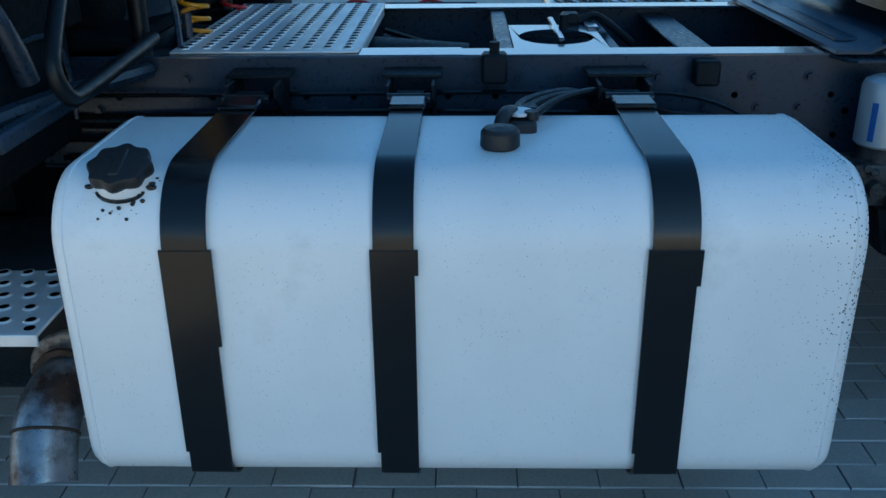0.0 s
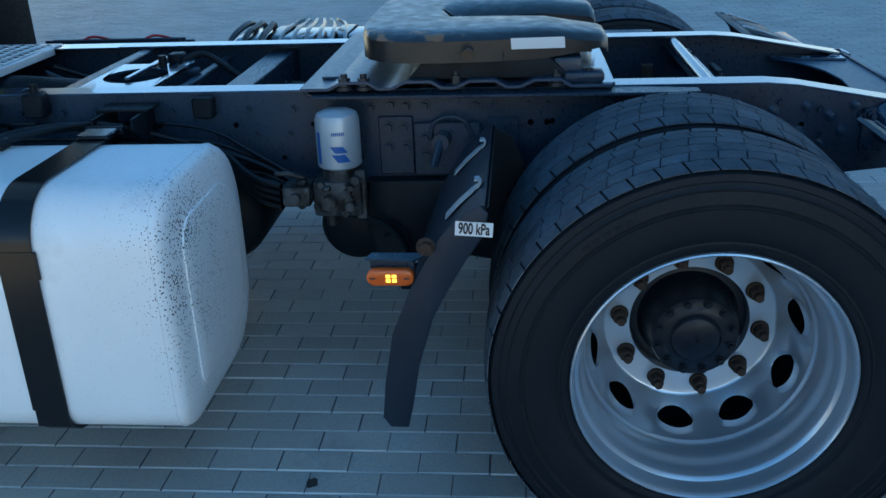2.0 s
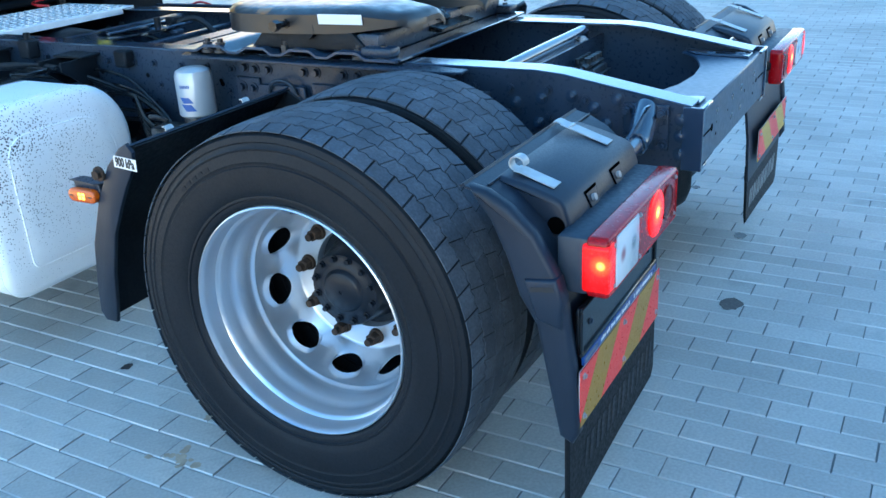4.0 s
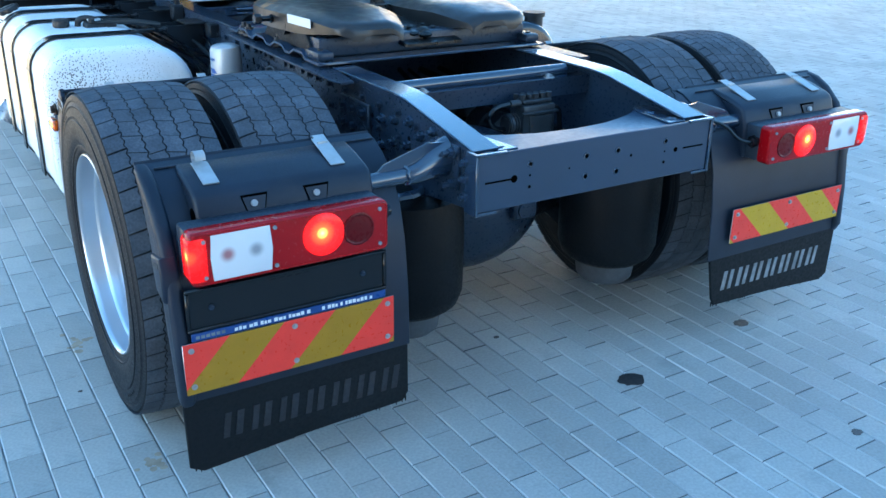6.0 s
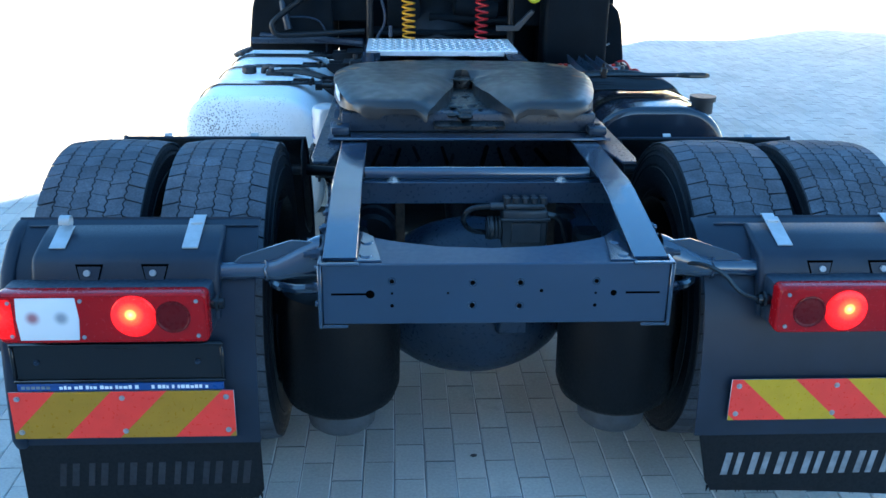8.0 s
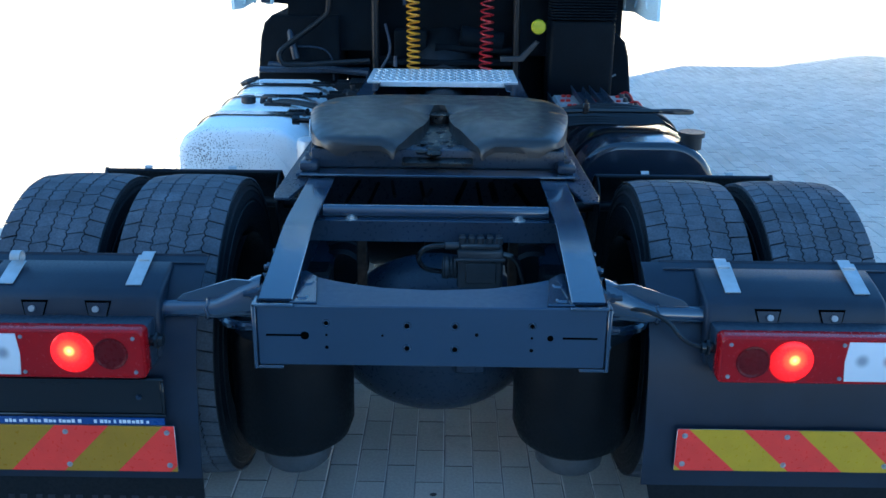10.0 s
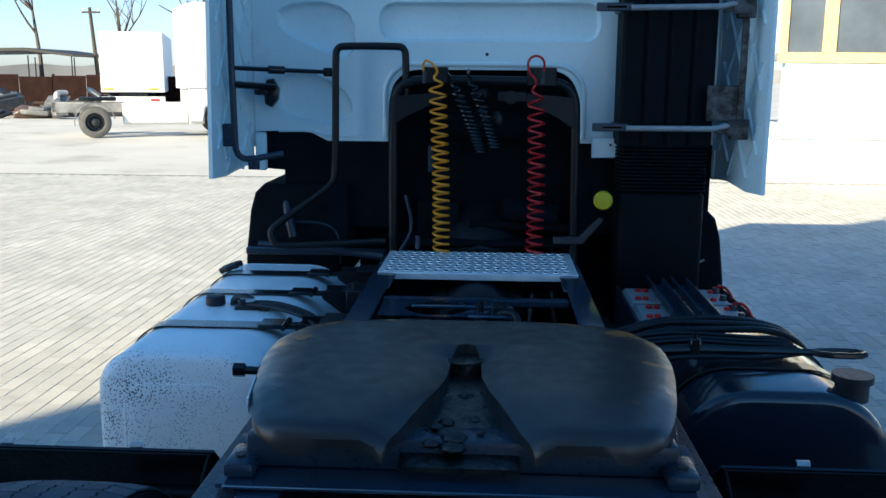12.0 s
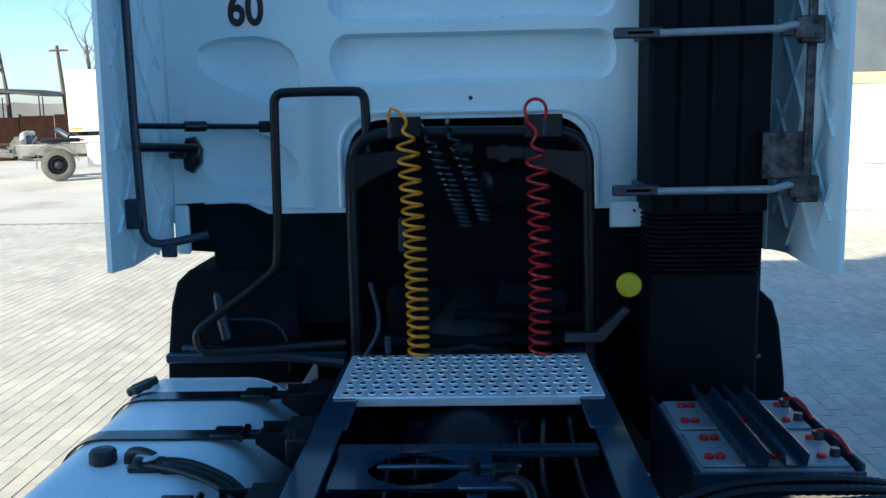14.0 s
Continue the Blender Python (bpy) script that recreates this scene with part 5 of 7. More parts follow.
# dished ends with a pressed crease, tight seams to the shell
g = Shape()
rings = [tank_ring(i, y) for i, y in ((0.14, TY0 - 0.024), (0.1, TY0 - 0.022), (0.09, TY0 - 0.0165), (0.08, TY0 - 0.0155), (0.05, TY0 - 0.011), (0.025, TY0 - 0.006), (0.01, TY0), (0.003, TY0 + 0.01), (0.0, TY0 + 0.02),
                                      (0.0, TY1 - 0.02), (0.003, TY1 - 0.01), (0.01, TY1), (0.03, TY1 + 0.008), (0.08, TY1 + 0.012))]
for a, b in zip(rings, rings[1:]):
    g.loops(a, b)
for ring in (rings[0], rings[-1]):
    g.bm.faces.new([g.bm.verts.new(p) for p in ring])
g.mark(0)
tank = part("fuel_tank", g, M["tank"], truck, "white painted fuel tank with dark specks, held by black straps", sharp=42, weld=0.0004, fix=True)
for y in (TY0 + 0.022, TY1 - 0.022):
    ring = tank_ring(-0.0006, y)
    part("end_seam", Shape().tube(ring + ring[:1], 0.0016, 5), M["tank"], tank)
ring = tank_ring(0.095, TY0 - 0.0185)
part("pressed_seam", Shape().tube(ring + ring[:1], 0.0032, 6), M["tank"], tank)
for yc, w, split in ((2.08, 0.078, 0.58), (1.722, 0.07, 0.72), (1.243, 0.08, 0.7)):
    out = [p for p in rounded(TX0 - 0.004, TX1, TZ0 - 0.004, TZ1 + 0.004, TR, 12)]
    path = [(-0.6, TZ1 + 0.004)] + [p for p in out[39:52]] + [p for p in out[0:13]] + [(-0.6, TZ0 - 0.004)]
    g = Shape().sheet(path, "y", yc - w / 2, yc + w / 2, -0.005, 0.001)
    strap = part("strap", g, M["black"], tank, "black steel tank strap", fix=True)
    y0, y1, zt = yc - w / 2, yc + w / 2, TZ1 - 0.12
    q = Shape().prism([(y0 - 0.007, split - 0.01), (y0 - 0.007, zt), (y1 + 0.006, zt), (y1 + 0.006, 0.345), (y1 + 0.0005, 0.345), (y1 + 0.0005, 0.3), (y0 - 0.0005, 0.3), (y0 - 0.0005, split - 0.01)], "x", TX0 - 0.0105, TX0 - 0.0035, 0.001)
    part("strap_sleeve", q, M["black"], strap)
    q = Shape().box((-0.66, yc - 0.012, TZ1 + 0.0095), (-0.59, yc + 0.012, TZ1 + 0.011), 0)
    part("strap_slot", q, M["ink"], strap)
    q = Shape().box((-0.735, yc - w / 2 - 0.004, TZ1 + 0.008), (-0.655, yc + w / 2 + 0.004, TZ1 + 0.02), 0.004)
    q.cyl((-0.645, yc - w / 2 - 0.012, TZ1 + 0.012), (-0.645, yc + w / 2 + 0.012, TZ1 + 0.012), 0.011, 10)
    part("strap_eye", q, M["black"], strap)
    q = Shape().prism([(-0.6, 0.905), (-0.44, 0.905), (-0.44, 0.8), (-0.5, 0.8), (-0.6, 0.875)], "y", yc - w / 2 - 0.02, yc - w / 2 - 0.012, 0.001)
    q.prism([(-0.6, 0.905), (-0.44, 0.905), (-0.44, 0.8), (-0.5, 0.8), (-0.6, 0.875)], "y", yc + w / 2 + 0.012, yc + w / 2 + 0.02, 0.001)
    q.box((-0.52, yc - w / 2 - 0.035, 0.905), (-0.43, yc + w / 2 + 0.035, 0.913), 0.002).cyl((-0.595, yc - 0.03, 0.882), (-0.595, yc + 0.03, 0.882), 0.012, 10)
    part("hanger_bracket", q, M["dark"], strap, fix=True)
# filler neck and cap on the sloped shoulder
ax = Vector((-0.36, 0.0, 0.93)).normalized()
c = Vector((-1.1, 2.195, 0.85))
g = Shape().cyl(c - ax * 0.01, c + ax * 0.028, 0.05, 24).cyl(c + ax * 0.0, c + ax * 0.005, 0.055, 24, mi=1)
neck = part("filler_neck", g, [M["tank"], M["grease"]], tank)
turn = Matrix.Translation(c + ax * 0.026) @ ax.to_track_quat("Z", "Y").to_matrix().to_4x4()
g = Shape()
lobes = [(0.054 + 0.0035 * math.cos(8 * a)) for a in (2 * math.pi * k / 64 for k in range(64))]
g.prism([(lobes[k] * math.cos(2 * math.pi * k / 64), lobes[k] * math.sin(2 * math.pi * k / 64)) for k in range(64)], "z", -0.004, 0.021, 0.006, seg=2)
g.box((-0.01, -0.036, 0.018), (0.01, 0.036, 0.025), 0.004)
bmesh.ops.transform(g.bm, matrix=turn, verts=g.bm.verts[:])
part("filler_cap", g, M["ink"], neck, "black ribbed filler cap", fix=True)
g = Shape()
rng = random.Random(4)
for k in range(70):
    a = radians(28 + abs(rng.gauss(0, 14)))
    y = 2.19 + rng.gauss(0, 0.024)
    r = rng.uniform(0.001, 0.0065) * (1.5 if a < 0.7 else 0.7)
    g.ball((TX0 + 0.13 - 0.131 * math.sin(a), y, TZ1 - 0.13 + 0.131 * math.cos(a)), r, scale=(0.7, 1.1, 1.0 if a > 0.8 else 0.6), u=7, v=5)
part("oil_grime", g, M["grease"], neck)
g = Shape().lathe((-0.98, 1.535, 0.868), "z", [(0.0, 0.03), (0.012, 0.032), (0.014, 0.037), (0.04, 0.036), (0.047, 0.03), (0.05, 0.0)], 24)
g.tube([(-0.91, 1.535, 0.878), (-0.905, 1.53, 0.908), (-0.87, 1.52, 0.915), (-0.83, 1.505, 0.905)], 0.014, 10, smooth=2)
g.box((-0.89, 1.46, 0.87), (-0.8, 1.53, 0.9), 0.008).box((-0.8, 1.45, 0.875), (-0.755, 1.495, 0.905), 0.006).cyl((-0.86, 1.47, 0.9), (-0.86, 1.47, 0.915), 0.014, 10)
sender = part("tank_sender", g, M["ink"], tank, "black breather and level sender with cables")
g = Shape().cyl((-0.845, 1.495, 0.906), (-0.845, 1.495, 0.912), 0.03, 16)
part("sender_disc", g, M["galv"], sender)
for k, (dx, dz) in enumerate(((0, -0.01), (0.025, -0.004), (-0.04, 0.0))):
    g = Shape().tube([(-0.86, 1.5 - 0.012 * k, 0.895), (-0.76, 1.47 + dx, 0.902 + 0.6 * dz), (-0.66, 1.41 + dx, 0.9 + 0.6 * dz), (-0.56, 1.33 + dx, 0.888 + dz), (-0.48, 1.22 + dx, 0.83), (-0.45, 1.08 + dx, 0.78)], 0.011 if k < 2 else 0.008, 8, smooth=2)
    part("cable", g, M["railblack"], sender)
rng = random.Random(21)
for k in range(5):
    z = 0.7 + 0.035 * k + rng.uniform(-0.012, 0.012)
    g = Shape().tube([(-0.44 - 0.012 * (k % 3), 2.6, z), (-0.45, 1.9, z + rng.uniform(-0.02, 0.02)), (-0.455, 1.25, z + rng.uniform(-0.04, 0.03)), (-0.46, 1.02, z + rng.uniform(-0.05, 0.02)), (-0.47 - 0.02 * rng.random(), 0.88, 0.72 + 0.012 * k), (-0.52, 0.79, 0.69 + 0.01 * k), (-0.53, 0.74, 0.68)], rng.choice((0.006, 0.008, 0.009)), 6, smooth=2)
    part("air_line", g, M["black"], truck)
part("rail_clamp", Shape().box((-0.47, 1.0, 0.87), (-0.426, 1.06, 0.93), 0.006), M["dark"], truck)
g = Shape().box((-0.48, 1.5, 0.88), (-0.426, 1.56, 0.95), 0.006).cyl((-0.45, 1.53, 0.95), (-0.45, 1.53, 0.975), 0.012, 8)
part("rail_clamp", g, M["dark"], truck)

# ---- air dryer ----
cx, cy = -0.515, 0.605
g = Shape().lathe((cx, cy, 0.738), "z", [(0, 0.0), (0, 0.056), (0.006, 0.062), (0.135, 0.062), (0.15, 0.056), (0.158, 0.04), (0.161, 0.0)], 36)
can = part("air_dryer", g, M["canister"], truck, "silver air dryer canister with blue print")
g = Shape()


def on_can(a0, a1, z0, z1, n=6, lean=0.0):
    r = 0.0626
    g.grid([[(cx - r * math.cos(a + lean * v), cy - r * math.sin(a + lean * v), z0 + (z1 - z0) * v) for a in np.linspace(a0, a1, n)] for v in (0, 1)])


on_can(-0.95, -0.72, 0.755, 0.845)
on_can(0.12, 0.72, 0.762, 0.785, lean=-0.28)
on_can(0.02, 0.6, 0.789, 0.808, lean=-0.24)
for k in range(7):
    on_can(-0.1 + 0.085 * k, -0.04 + 0.085 * k, 0.838, 0.848)
part("blue_print", g, M["canblue"], can)
g = Shape().cyl((cx, cy, 0.7), (cx, cy, 0.738), 0.05, 20).box((-0.57, 0.54, 0.6), (-0.46, 0.68, 0.705), 0.012, seg=2).box((-0.6, 0.68, 0.64), (-0.5, 0.76, 0.7), 0.01, seg=2)
g.cyl((-0.57, 0.63, 0.65), (-0.6, 0.63, 0.65), 0.02, 10).cyl((-0.56, 0.72, 0.67), (-0.62, 0.72, 0.67), 0.016, 8).cyl((-0.55, 0.57, 0.64), (-0.6, 0.57, 0.64), 0.014, 8)
g.cyl((-0.52, 0.64, 0.6), (-0.52, 0.64, 0.56), 0.015, 10).cyl((-0.54, 0.75, 0.68), (-0.54, 0.79, 0.68), 0.013, 8)
bolt(g, (-0.572, 0.665, 0.635), (-1, 0, 0), 0.009)
rng = random.Random(77)
for k in range(9):
    y, z = rng.uniform(0.55, 0.75), rng.uniform(0.605, 0.715)
    g.cyl((-0.56, y, z), (-0.575 - rng.uniform(0, 0.025), y, z), rng.uniform(0.007, 0.014), 8)
for k in range(6):
    y, z, w = rng.uniform(0.55, 0.72), rng.uniform(0.61, 0.7), rng.uniform(0.012, 0.03)
    g.box((-0.585, y, z), (-0.56, y + w, z + w * 0.7), 0.004)
g.box((-0.555, 0.53, 0.59), (-0.545, 0.56, 0.735), 0.002).tube([(-0.57, 0.7, 0.72), (-0.58, 0.74, 0.735), (-0.57, 0.78, 0.73)], 0.007, 7)
part("valve_body", g, M["alu"], can, "dirty cast valve body with fittings")
for k in range(4):
    g = Shape().tube([(-0.56, 0.77, 0.69 - 0.02 * k), (-0.52, 0.86, 0.7 - 0.02 * k), (-0.46, 0.95, 0.76 - 0.015 * k)], 0.01, 7, smooth=2)
    part("hose", g, M["black"], can)
g = Shape().tube([(-0.53, 0.6, 0.6), (-0.5, 0.5, 0.56), (-0.5, 0.44, 0.5), (-0.52, 0.42, 0.42)], 0.013, 8, smooth=2)
g.box((-0.545, 0.39, 0.36), (-0.495, 0.45, 0.43), 0.008, seg=2)
part("drain_hose", g, M["black"], can)
g = Shape().box((-0.449, 0.235, 0.69), (-0.437, 0.425, 0.845), 0.003)
can.location = (-0.015, 0.024, 0.01)
hanger = part("spring_hanger", g, M["web"], truck, "bolted hanger plate with a looped air pipe")
for y, z in ((0.394, 0.8), (0.392, 0.75), (0.262, 0.8), (0.26, 0.75)):
    bolt_part(hanger, (-0.449, y, z), (-1, 0, 0), 0.0125, 0.014)
g = Shape().cyl((-0.449, 0.34, 0.8), (-0.5, 0.345, 0.8), 0.024, 14).tube([(-0.49, 0.345, 0.805), (-0.5, 0.352, 0.78), (-0.51, 0.365, 0.735)], 0.012, 8)
part("level_lever", g, M["web"], hanger)
g = Shape().tube([(-0.455, 0.375, 0.8), (-0.46, 0.372, 0.845), (-0.46, 0.33, 0.868), (-0.46, 0.28, 0.858), (-0.455, 0.262, 0.82)], 0.006, 8, smooth=2)
part("looped_pipe", g, M["lampgrey"], hanger)

# ---- checker plate walkway ----
WX, WY0, WY1, WZ = 0.407, 1.856, 2.315, 0.947
g = Shape().box((-WX, WY0, WZ - 0.006), (WX, WY1, WZ), 0.002).box((-WX + 0.07, WY0 - 0.002, WZ - 0.03), (WX - 0.07, WY0 + 0.003, WZ - 0.003), 0.002)
for i in range(19):
    for j in range(9):
        x, y = -WX + 0.035 + 0.0405 * i + 0.01 * (j % 2), WY0 + 0.03 + 0.05 * j
        if x > WX - 0.02:
            continue
        g.cyl((x, y, WZ - 0.002), (x, y, WZ + 0.003), 0.0128, 12, r2=0.0112)
        # black disc on the stud paints the dark of its perforation
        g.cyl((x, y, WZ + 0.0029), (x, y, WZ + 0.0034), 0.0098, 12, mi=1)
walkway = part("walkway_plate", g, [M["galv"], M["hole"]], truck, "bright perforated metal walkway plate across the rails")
for s in (-1, 1):
    g = Shape().box((s * 0.33, WY0 - 0.25, 0.936), (s * 0.425, WY1 + 0.1, 0.9405), 0.002)
    part("bearer", g, M["chassis"], walkway)

# ---- right-hand tank, batteries ----
g = Shape().prism(rounded(0.56, 1.15, 0.36, 0.9, (0.1, 0.1, 0.2, 0.2), 9), "y", 0.62, 1.3, 0.03, seg=4)
rt = part("small_tank", g, M["rtank"], truck, "dark glossy blue small tank", sharp=30, fix=True)
g = Shape().cyl((1.055, 0.71, 0.86), (1.055, 0.71, 0.92), 0.045, 22).cyl((1.055, 0.71, 0.912), (1.055, 0.71, 0.932), 0.055, 22)
part("filler_cap", g, M["ink"], rt, "black filler cap")
for yc in (0.85, 1.12):
    out = rounded(0.556, 1.154, 0.356, 0.904, (0.1, 0.1, 0.2, 0.2), 12)
    path = [(1.154, 0.45)] + out[26:52]
    g = Shape().sheet(path, "y", yc - 0.03, yc + 0.03, -0.004, 0.001)
    part("strap", g, M["black"], rt, "dark steel strap", fix=True)
rng = random.Random(31)
for k in range(6):
    g = Shape().tube([(0.45, 0.78 + 0.05 * k, 0.92), (0.62, 0.8 + 0.05 * k, 0.945 + 0.01 * rng.random()), (0.85, 0.84 + 0.045 * k, 0.93), (0.98, 0.9 + 0.03 * k, 0.93)], 0.008, 6, smooth=2)
    part("cable", g, M["black"], rt)
for k in range(3):
    pts = [(0.46, 1.12 + 0.06 * k, 0.88), (0.6, 1.14 + 0.06 * k, 0.925 + 0.012 * (k % 2)), (0.8, 1.15 + 0.05 * k, 0.928 + 0.008 * (k % 3)), (0.96, 1.18 + 0.045 * k, 0.925), (1.07, 1.2 + 0.04 * k, 0.885), (1.14, 1.21 + 0.04 * k, 0.78)]
    for _ in range(4):
        pts = [pts[0]] + [tuple(a[i] * w + b[i] * (1 - w) for i in range(3)) for a, b in zip(pts, pts[1:]) for w in (0.75, 0.25)] + [pts[-1]]
    part("corrugated_hose", Shape().tube(pts, [0.0105 + 0.002 * (n % 2) for n in range(len(pts))], 9), M["railblack"], rt, "black corrugated hose")
g = Shape().box((0.6, 1.56, 0.45), (1.056, 2.16, 0.6), 0.01)
box_ob = part("battery_box", g, M["web"], truck, "open dark battery box with two batteries")
for lo, hi in (((0.6, 1.57, 0.6), (0.61, 2.16, 0.84)), ((0.6, 1.56, 0.6), (1.056, 1.57, 0.825)), ((1.046, 1.57, 0.6), (1.056, 2.2, 0.845))):
    part("side_panel", Shape().box(lo, hi, 0.003), M["web"], box_ob)
for k in range(2):
    y0 = 1.58 + 0.285 * k
    g = Shape().box((0.62, y0, 0.6), (1.035, y0 + 0.27, 0.825), 0.008, seg=2).box((0.63, y0 + 0.01, 0.825), (1.025, y0 + 0.26, 0.835), 0.004)
    bat = part("battery", g, M["battery"], box_ob, "pale grey truck battery with red caps")
    for x in (0.66, 0.69, 0.765, 0.835, 0.905, 0.965):
        for dy in (0.06, 0.2):
            q = Shape().lathe((x + 0.02 * (dy > 0.1), y0 + dy, 0.835), "z", [(0, 0.013), (0.01, 0.013), (0.012, 0.01), (0.012, 0.0)], 10)
            part("vent_cap", q, M["redcap"], bat)
    for dy, r in ((0.07, 0.015), (0.2, 0.018)):
        part("terminal", Shape().cyl((1.005, y0 + dy, 0.835), (1.005, y0 + dy, 0.858), r, 12, r2=r * 0.8), M["hub"], bat)
    q = Shape().tube([(1.005, y0 + 0.2, 0.858), (1.03, y0 + 0.17, 0.872), (1.042, y0 + 0.12, 0.862), (1.045, y0 + 0.06, 0.84)], 0.006, 8, smooth=2)
    part("red_lead", q, M["rhose"], bat)
for x in (0.728, 0.83):
    q = Shape().prism([(x, 0.886), (x + 0.005, 0.888), (x + 0.014, 0.848), (x + 0.062, 0.848), (x + 0.069, 0.88), (x + 0.073, 0.879), (x + 0.066, 0.843), (x + 0.01, 0.843)], "y", 1.555, 2.15, 0.001)
    part("hold_down_channel", q, M["web"], box_ob, "dark steel hold-down channel")

# ---- cab ----
CY = 2.5


def pressed_wall(outline, panels, sink, run):
    """A flat wall at y = CY inside a closed line, with panels pressed in towards the cab."""
    g = Shape()
    edges = []
    for loop in [outline] + panels:
        vs = [g.bm.verts.new((x, CY, z)) for x, z in loop]
        edges += [g.bm.edges.new((vs[k], vs[(k + 1) % len(vs)])) for k in range(len(vs))]
    bmesh.ops.triangle_fill(g.bm, use_beauty=True, use_dissolve=False, edges=edges)
    for hole in panels:
        n = len(hole)
        small, tiny = [], []
        for k in range(n):
            (xa, za), (x, z), (xb, zb) = hole[k - 1], hole[k], hole[(k + 1) % n]
            d = Vector((xb - xa, zb - za)).normalized()
            small.append((x - d.y * run, z + d.x * run))
            tiny.append((x - d.y * run * 1.6, z + d.x * run * 1.6))
        g.loops([(x, CY, z) for x, z in hole], [(x, CY + sink, z) for x, z in small])
        g.loops([(x, CY + sink, z) for x, z in small], [(x, CY + sink * 1.1, z) for x, z in tiny])
        g.bm.faces.new([g.bm.verts.new((x, CY + sink * 1.1, z)) for x, z in tiny])
    return g.mark(0)


def softened(line, times=2):
    for _ in range(times):
        line = [q for a, b in zip(line, line[1:] + line[:1]) for q in ((a[0] * 0.75 + b[0] * 0.25, a[1] * 0.75 + b[1] * 0.25), (a[0] * 0.25 + b[0] * 0.75, a[1] * 0.25 + b[1] * 0.75))]
    return line


XL, XR, ZT = -1.06, 1.06, 2.9
ARCH = [(0.44, 1.43)] + arc(0.31, 1.63, 0.13, 0, 90, 7) + arc(-0.295, 1.63, 0.13, 90, 180, 7) + [(-0.425, 1.43)]
OUTLINE = [(XL, 1.47), (-0.95, 1.475), (-0.8, 1.47), (-0.72, 1.43)] + list(reversed(ARCH)) + [(XR, 1.43), (XR, ZT), (XL, ZT)]
PANELS = [rounded(-0.475, 0.53, 1.885, 2.06, 0.07, 6), rounded(-0.475, 0.53, 2.1, 2.55, 0.07, 6),
          softened([(-0.585, 1.775), (-0.585, 2.06), (-0.945, 2.06), (-0.95, 1.94), (-0.79, 1.86)]),
          softened([(-0.6, 1.495), (-0.6, 1.65), (-0.78, 1.75), (-0.945, 1.745), (-0.96, 1.6), (-0.9, 1.52)])]
g = pressed_wall(OUTLINE, PANELS, 0.034, 0.014)
for k in range(len(ARCH) - 1):
    (xa, za), (xb, zb) = ARCH[k], ARCH[k + 1]
    g.bm.faces.new([g.bm.verts.new(p) for p in ((xa, CY, za), (xb, CY, zb), (xb, CY + 0.03, zb), (xa, CY + 0.03, za))])
g.mark(0)
g.tube([(-0.45, CY - 0.002, 1.45)] + [(x, CY - 0.002, z) for x, z in reversed(arc(-0.315, 1.65, 0.135, 90, 180, 6))] + [(x, CY - 0.002, z) for x, z in reversed(arc(0.33, 1.65, 0.135, 0, 90, 6))] + [(0.465, CY - 0.002, 1.45)], 0.012, 8)
g.tube([(-0.95, CY - 0.001, 1.475), (-0.8, CY - 0.001, 1.478), (-0.72, CY - 0.001, 1.455), (-0.55, CY - 0.001, 1.45)], 0.007, 6, smooth=1)
cab_wall = part("cab_back_wall", g, M["white"], truck, "white pressed steel cab back wall with moulded panels", weld=0.0004, sharp=30, fix=True)
g = Shape().cyl((0.02, CY - 0.001, 1.83), (0.02, CY + 0.004, 1.83), 0.008, 12)
part("hole", g, M["ink"], cab_wall)
g = Shape().prism([(0.52 * 0 - 0.765 + 0.075 * math.cos(a), 2.165 + 0.085 * math.sin(a)) for a in (2 * math.pi * k / 28 for k in range(28))], "y", CY - 0.0015, CY - 0.0002)
disc = part("speed_disc", g, M["label"], cab_wall, "round white speed sticker reading 60", fix=True)
face_back = Matrix.Translation((-0.765, CY - 0.0022, 2.15)) @ pose(0, 0, 0, 90, 0, 0)
part("lettering", text_shape("60", 0.165, face_back @ Matrix.Diagonal((0.78, 1, 1, 1)), 0.0008, 0.005), M["ink"], disc)
for name, lo, hi in (("cab_side", (XL - 0.1, CY + 0.04, 1.42), (XL - 0.02, 4.4, 3.25)), ("cab_side", (XR + 0.02, CY + 0.04, 1.42), (XR + 0.1, 4.4, 3.25)),
                     ("cab_roof", (XL - 0.1, CY + 0.04, 3.25), (XR + 0.1, 4.5, 3.35)), ("cab_front", (XL - 0.1, 4.4, 1.2), (XR + 0.1, 4.5, 3.25)), ("cab_header", (XL - 0.02, CY + 0.03, 2.88), (XR + 0.02, CY + 0.1, 3.25))):
    part(name, Shape().box(lo, hi, 0.03, seg=3), M["white"], truck)
for lo, hi in (((XL - 0.05, CY - 0.002, 1.4), (XL + 0.0, CY + 0.06, 2.9)), ((XR, CY - 0.002, 1.27), (XR + 0.06, CY + 0.06, 2.9)), ((XL + 0.002, CY - 0.03, 1.29), (XL + 0.055, CY - 0.004, 1.468))):
    part("corner_post", Shape().box(lo, hi, 0.008), M["white"], truck)
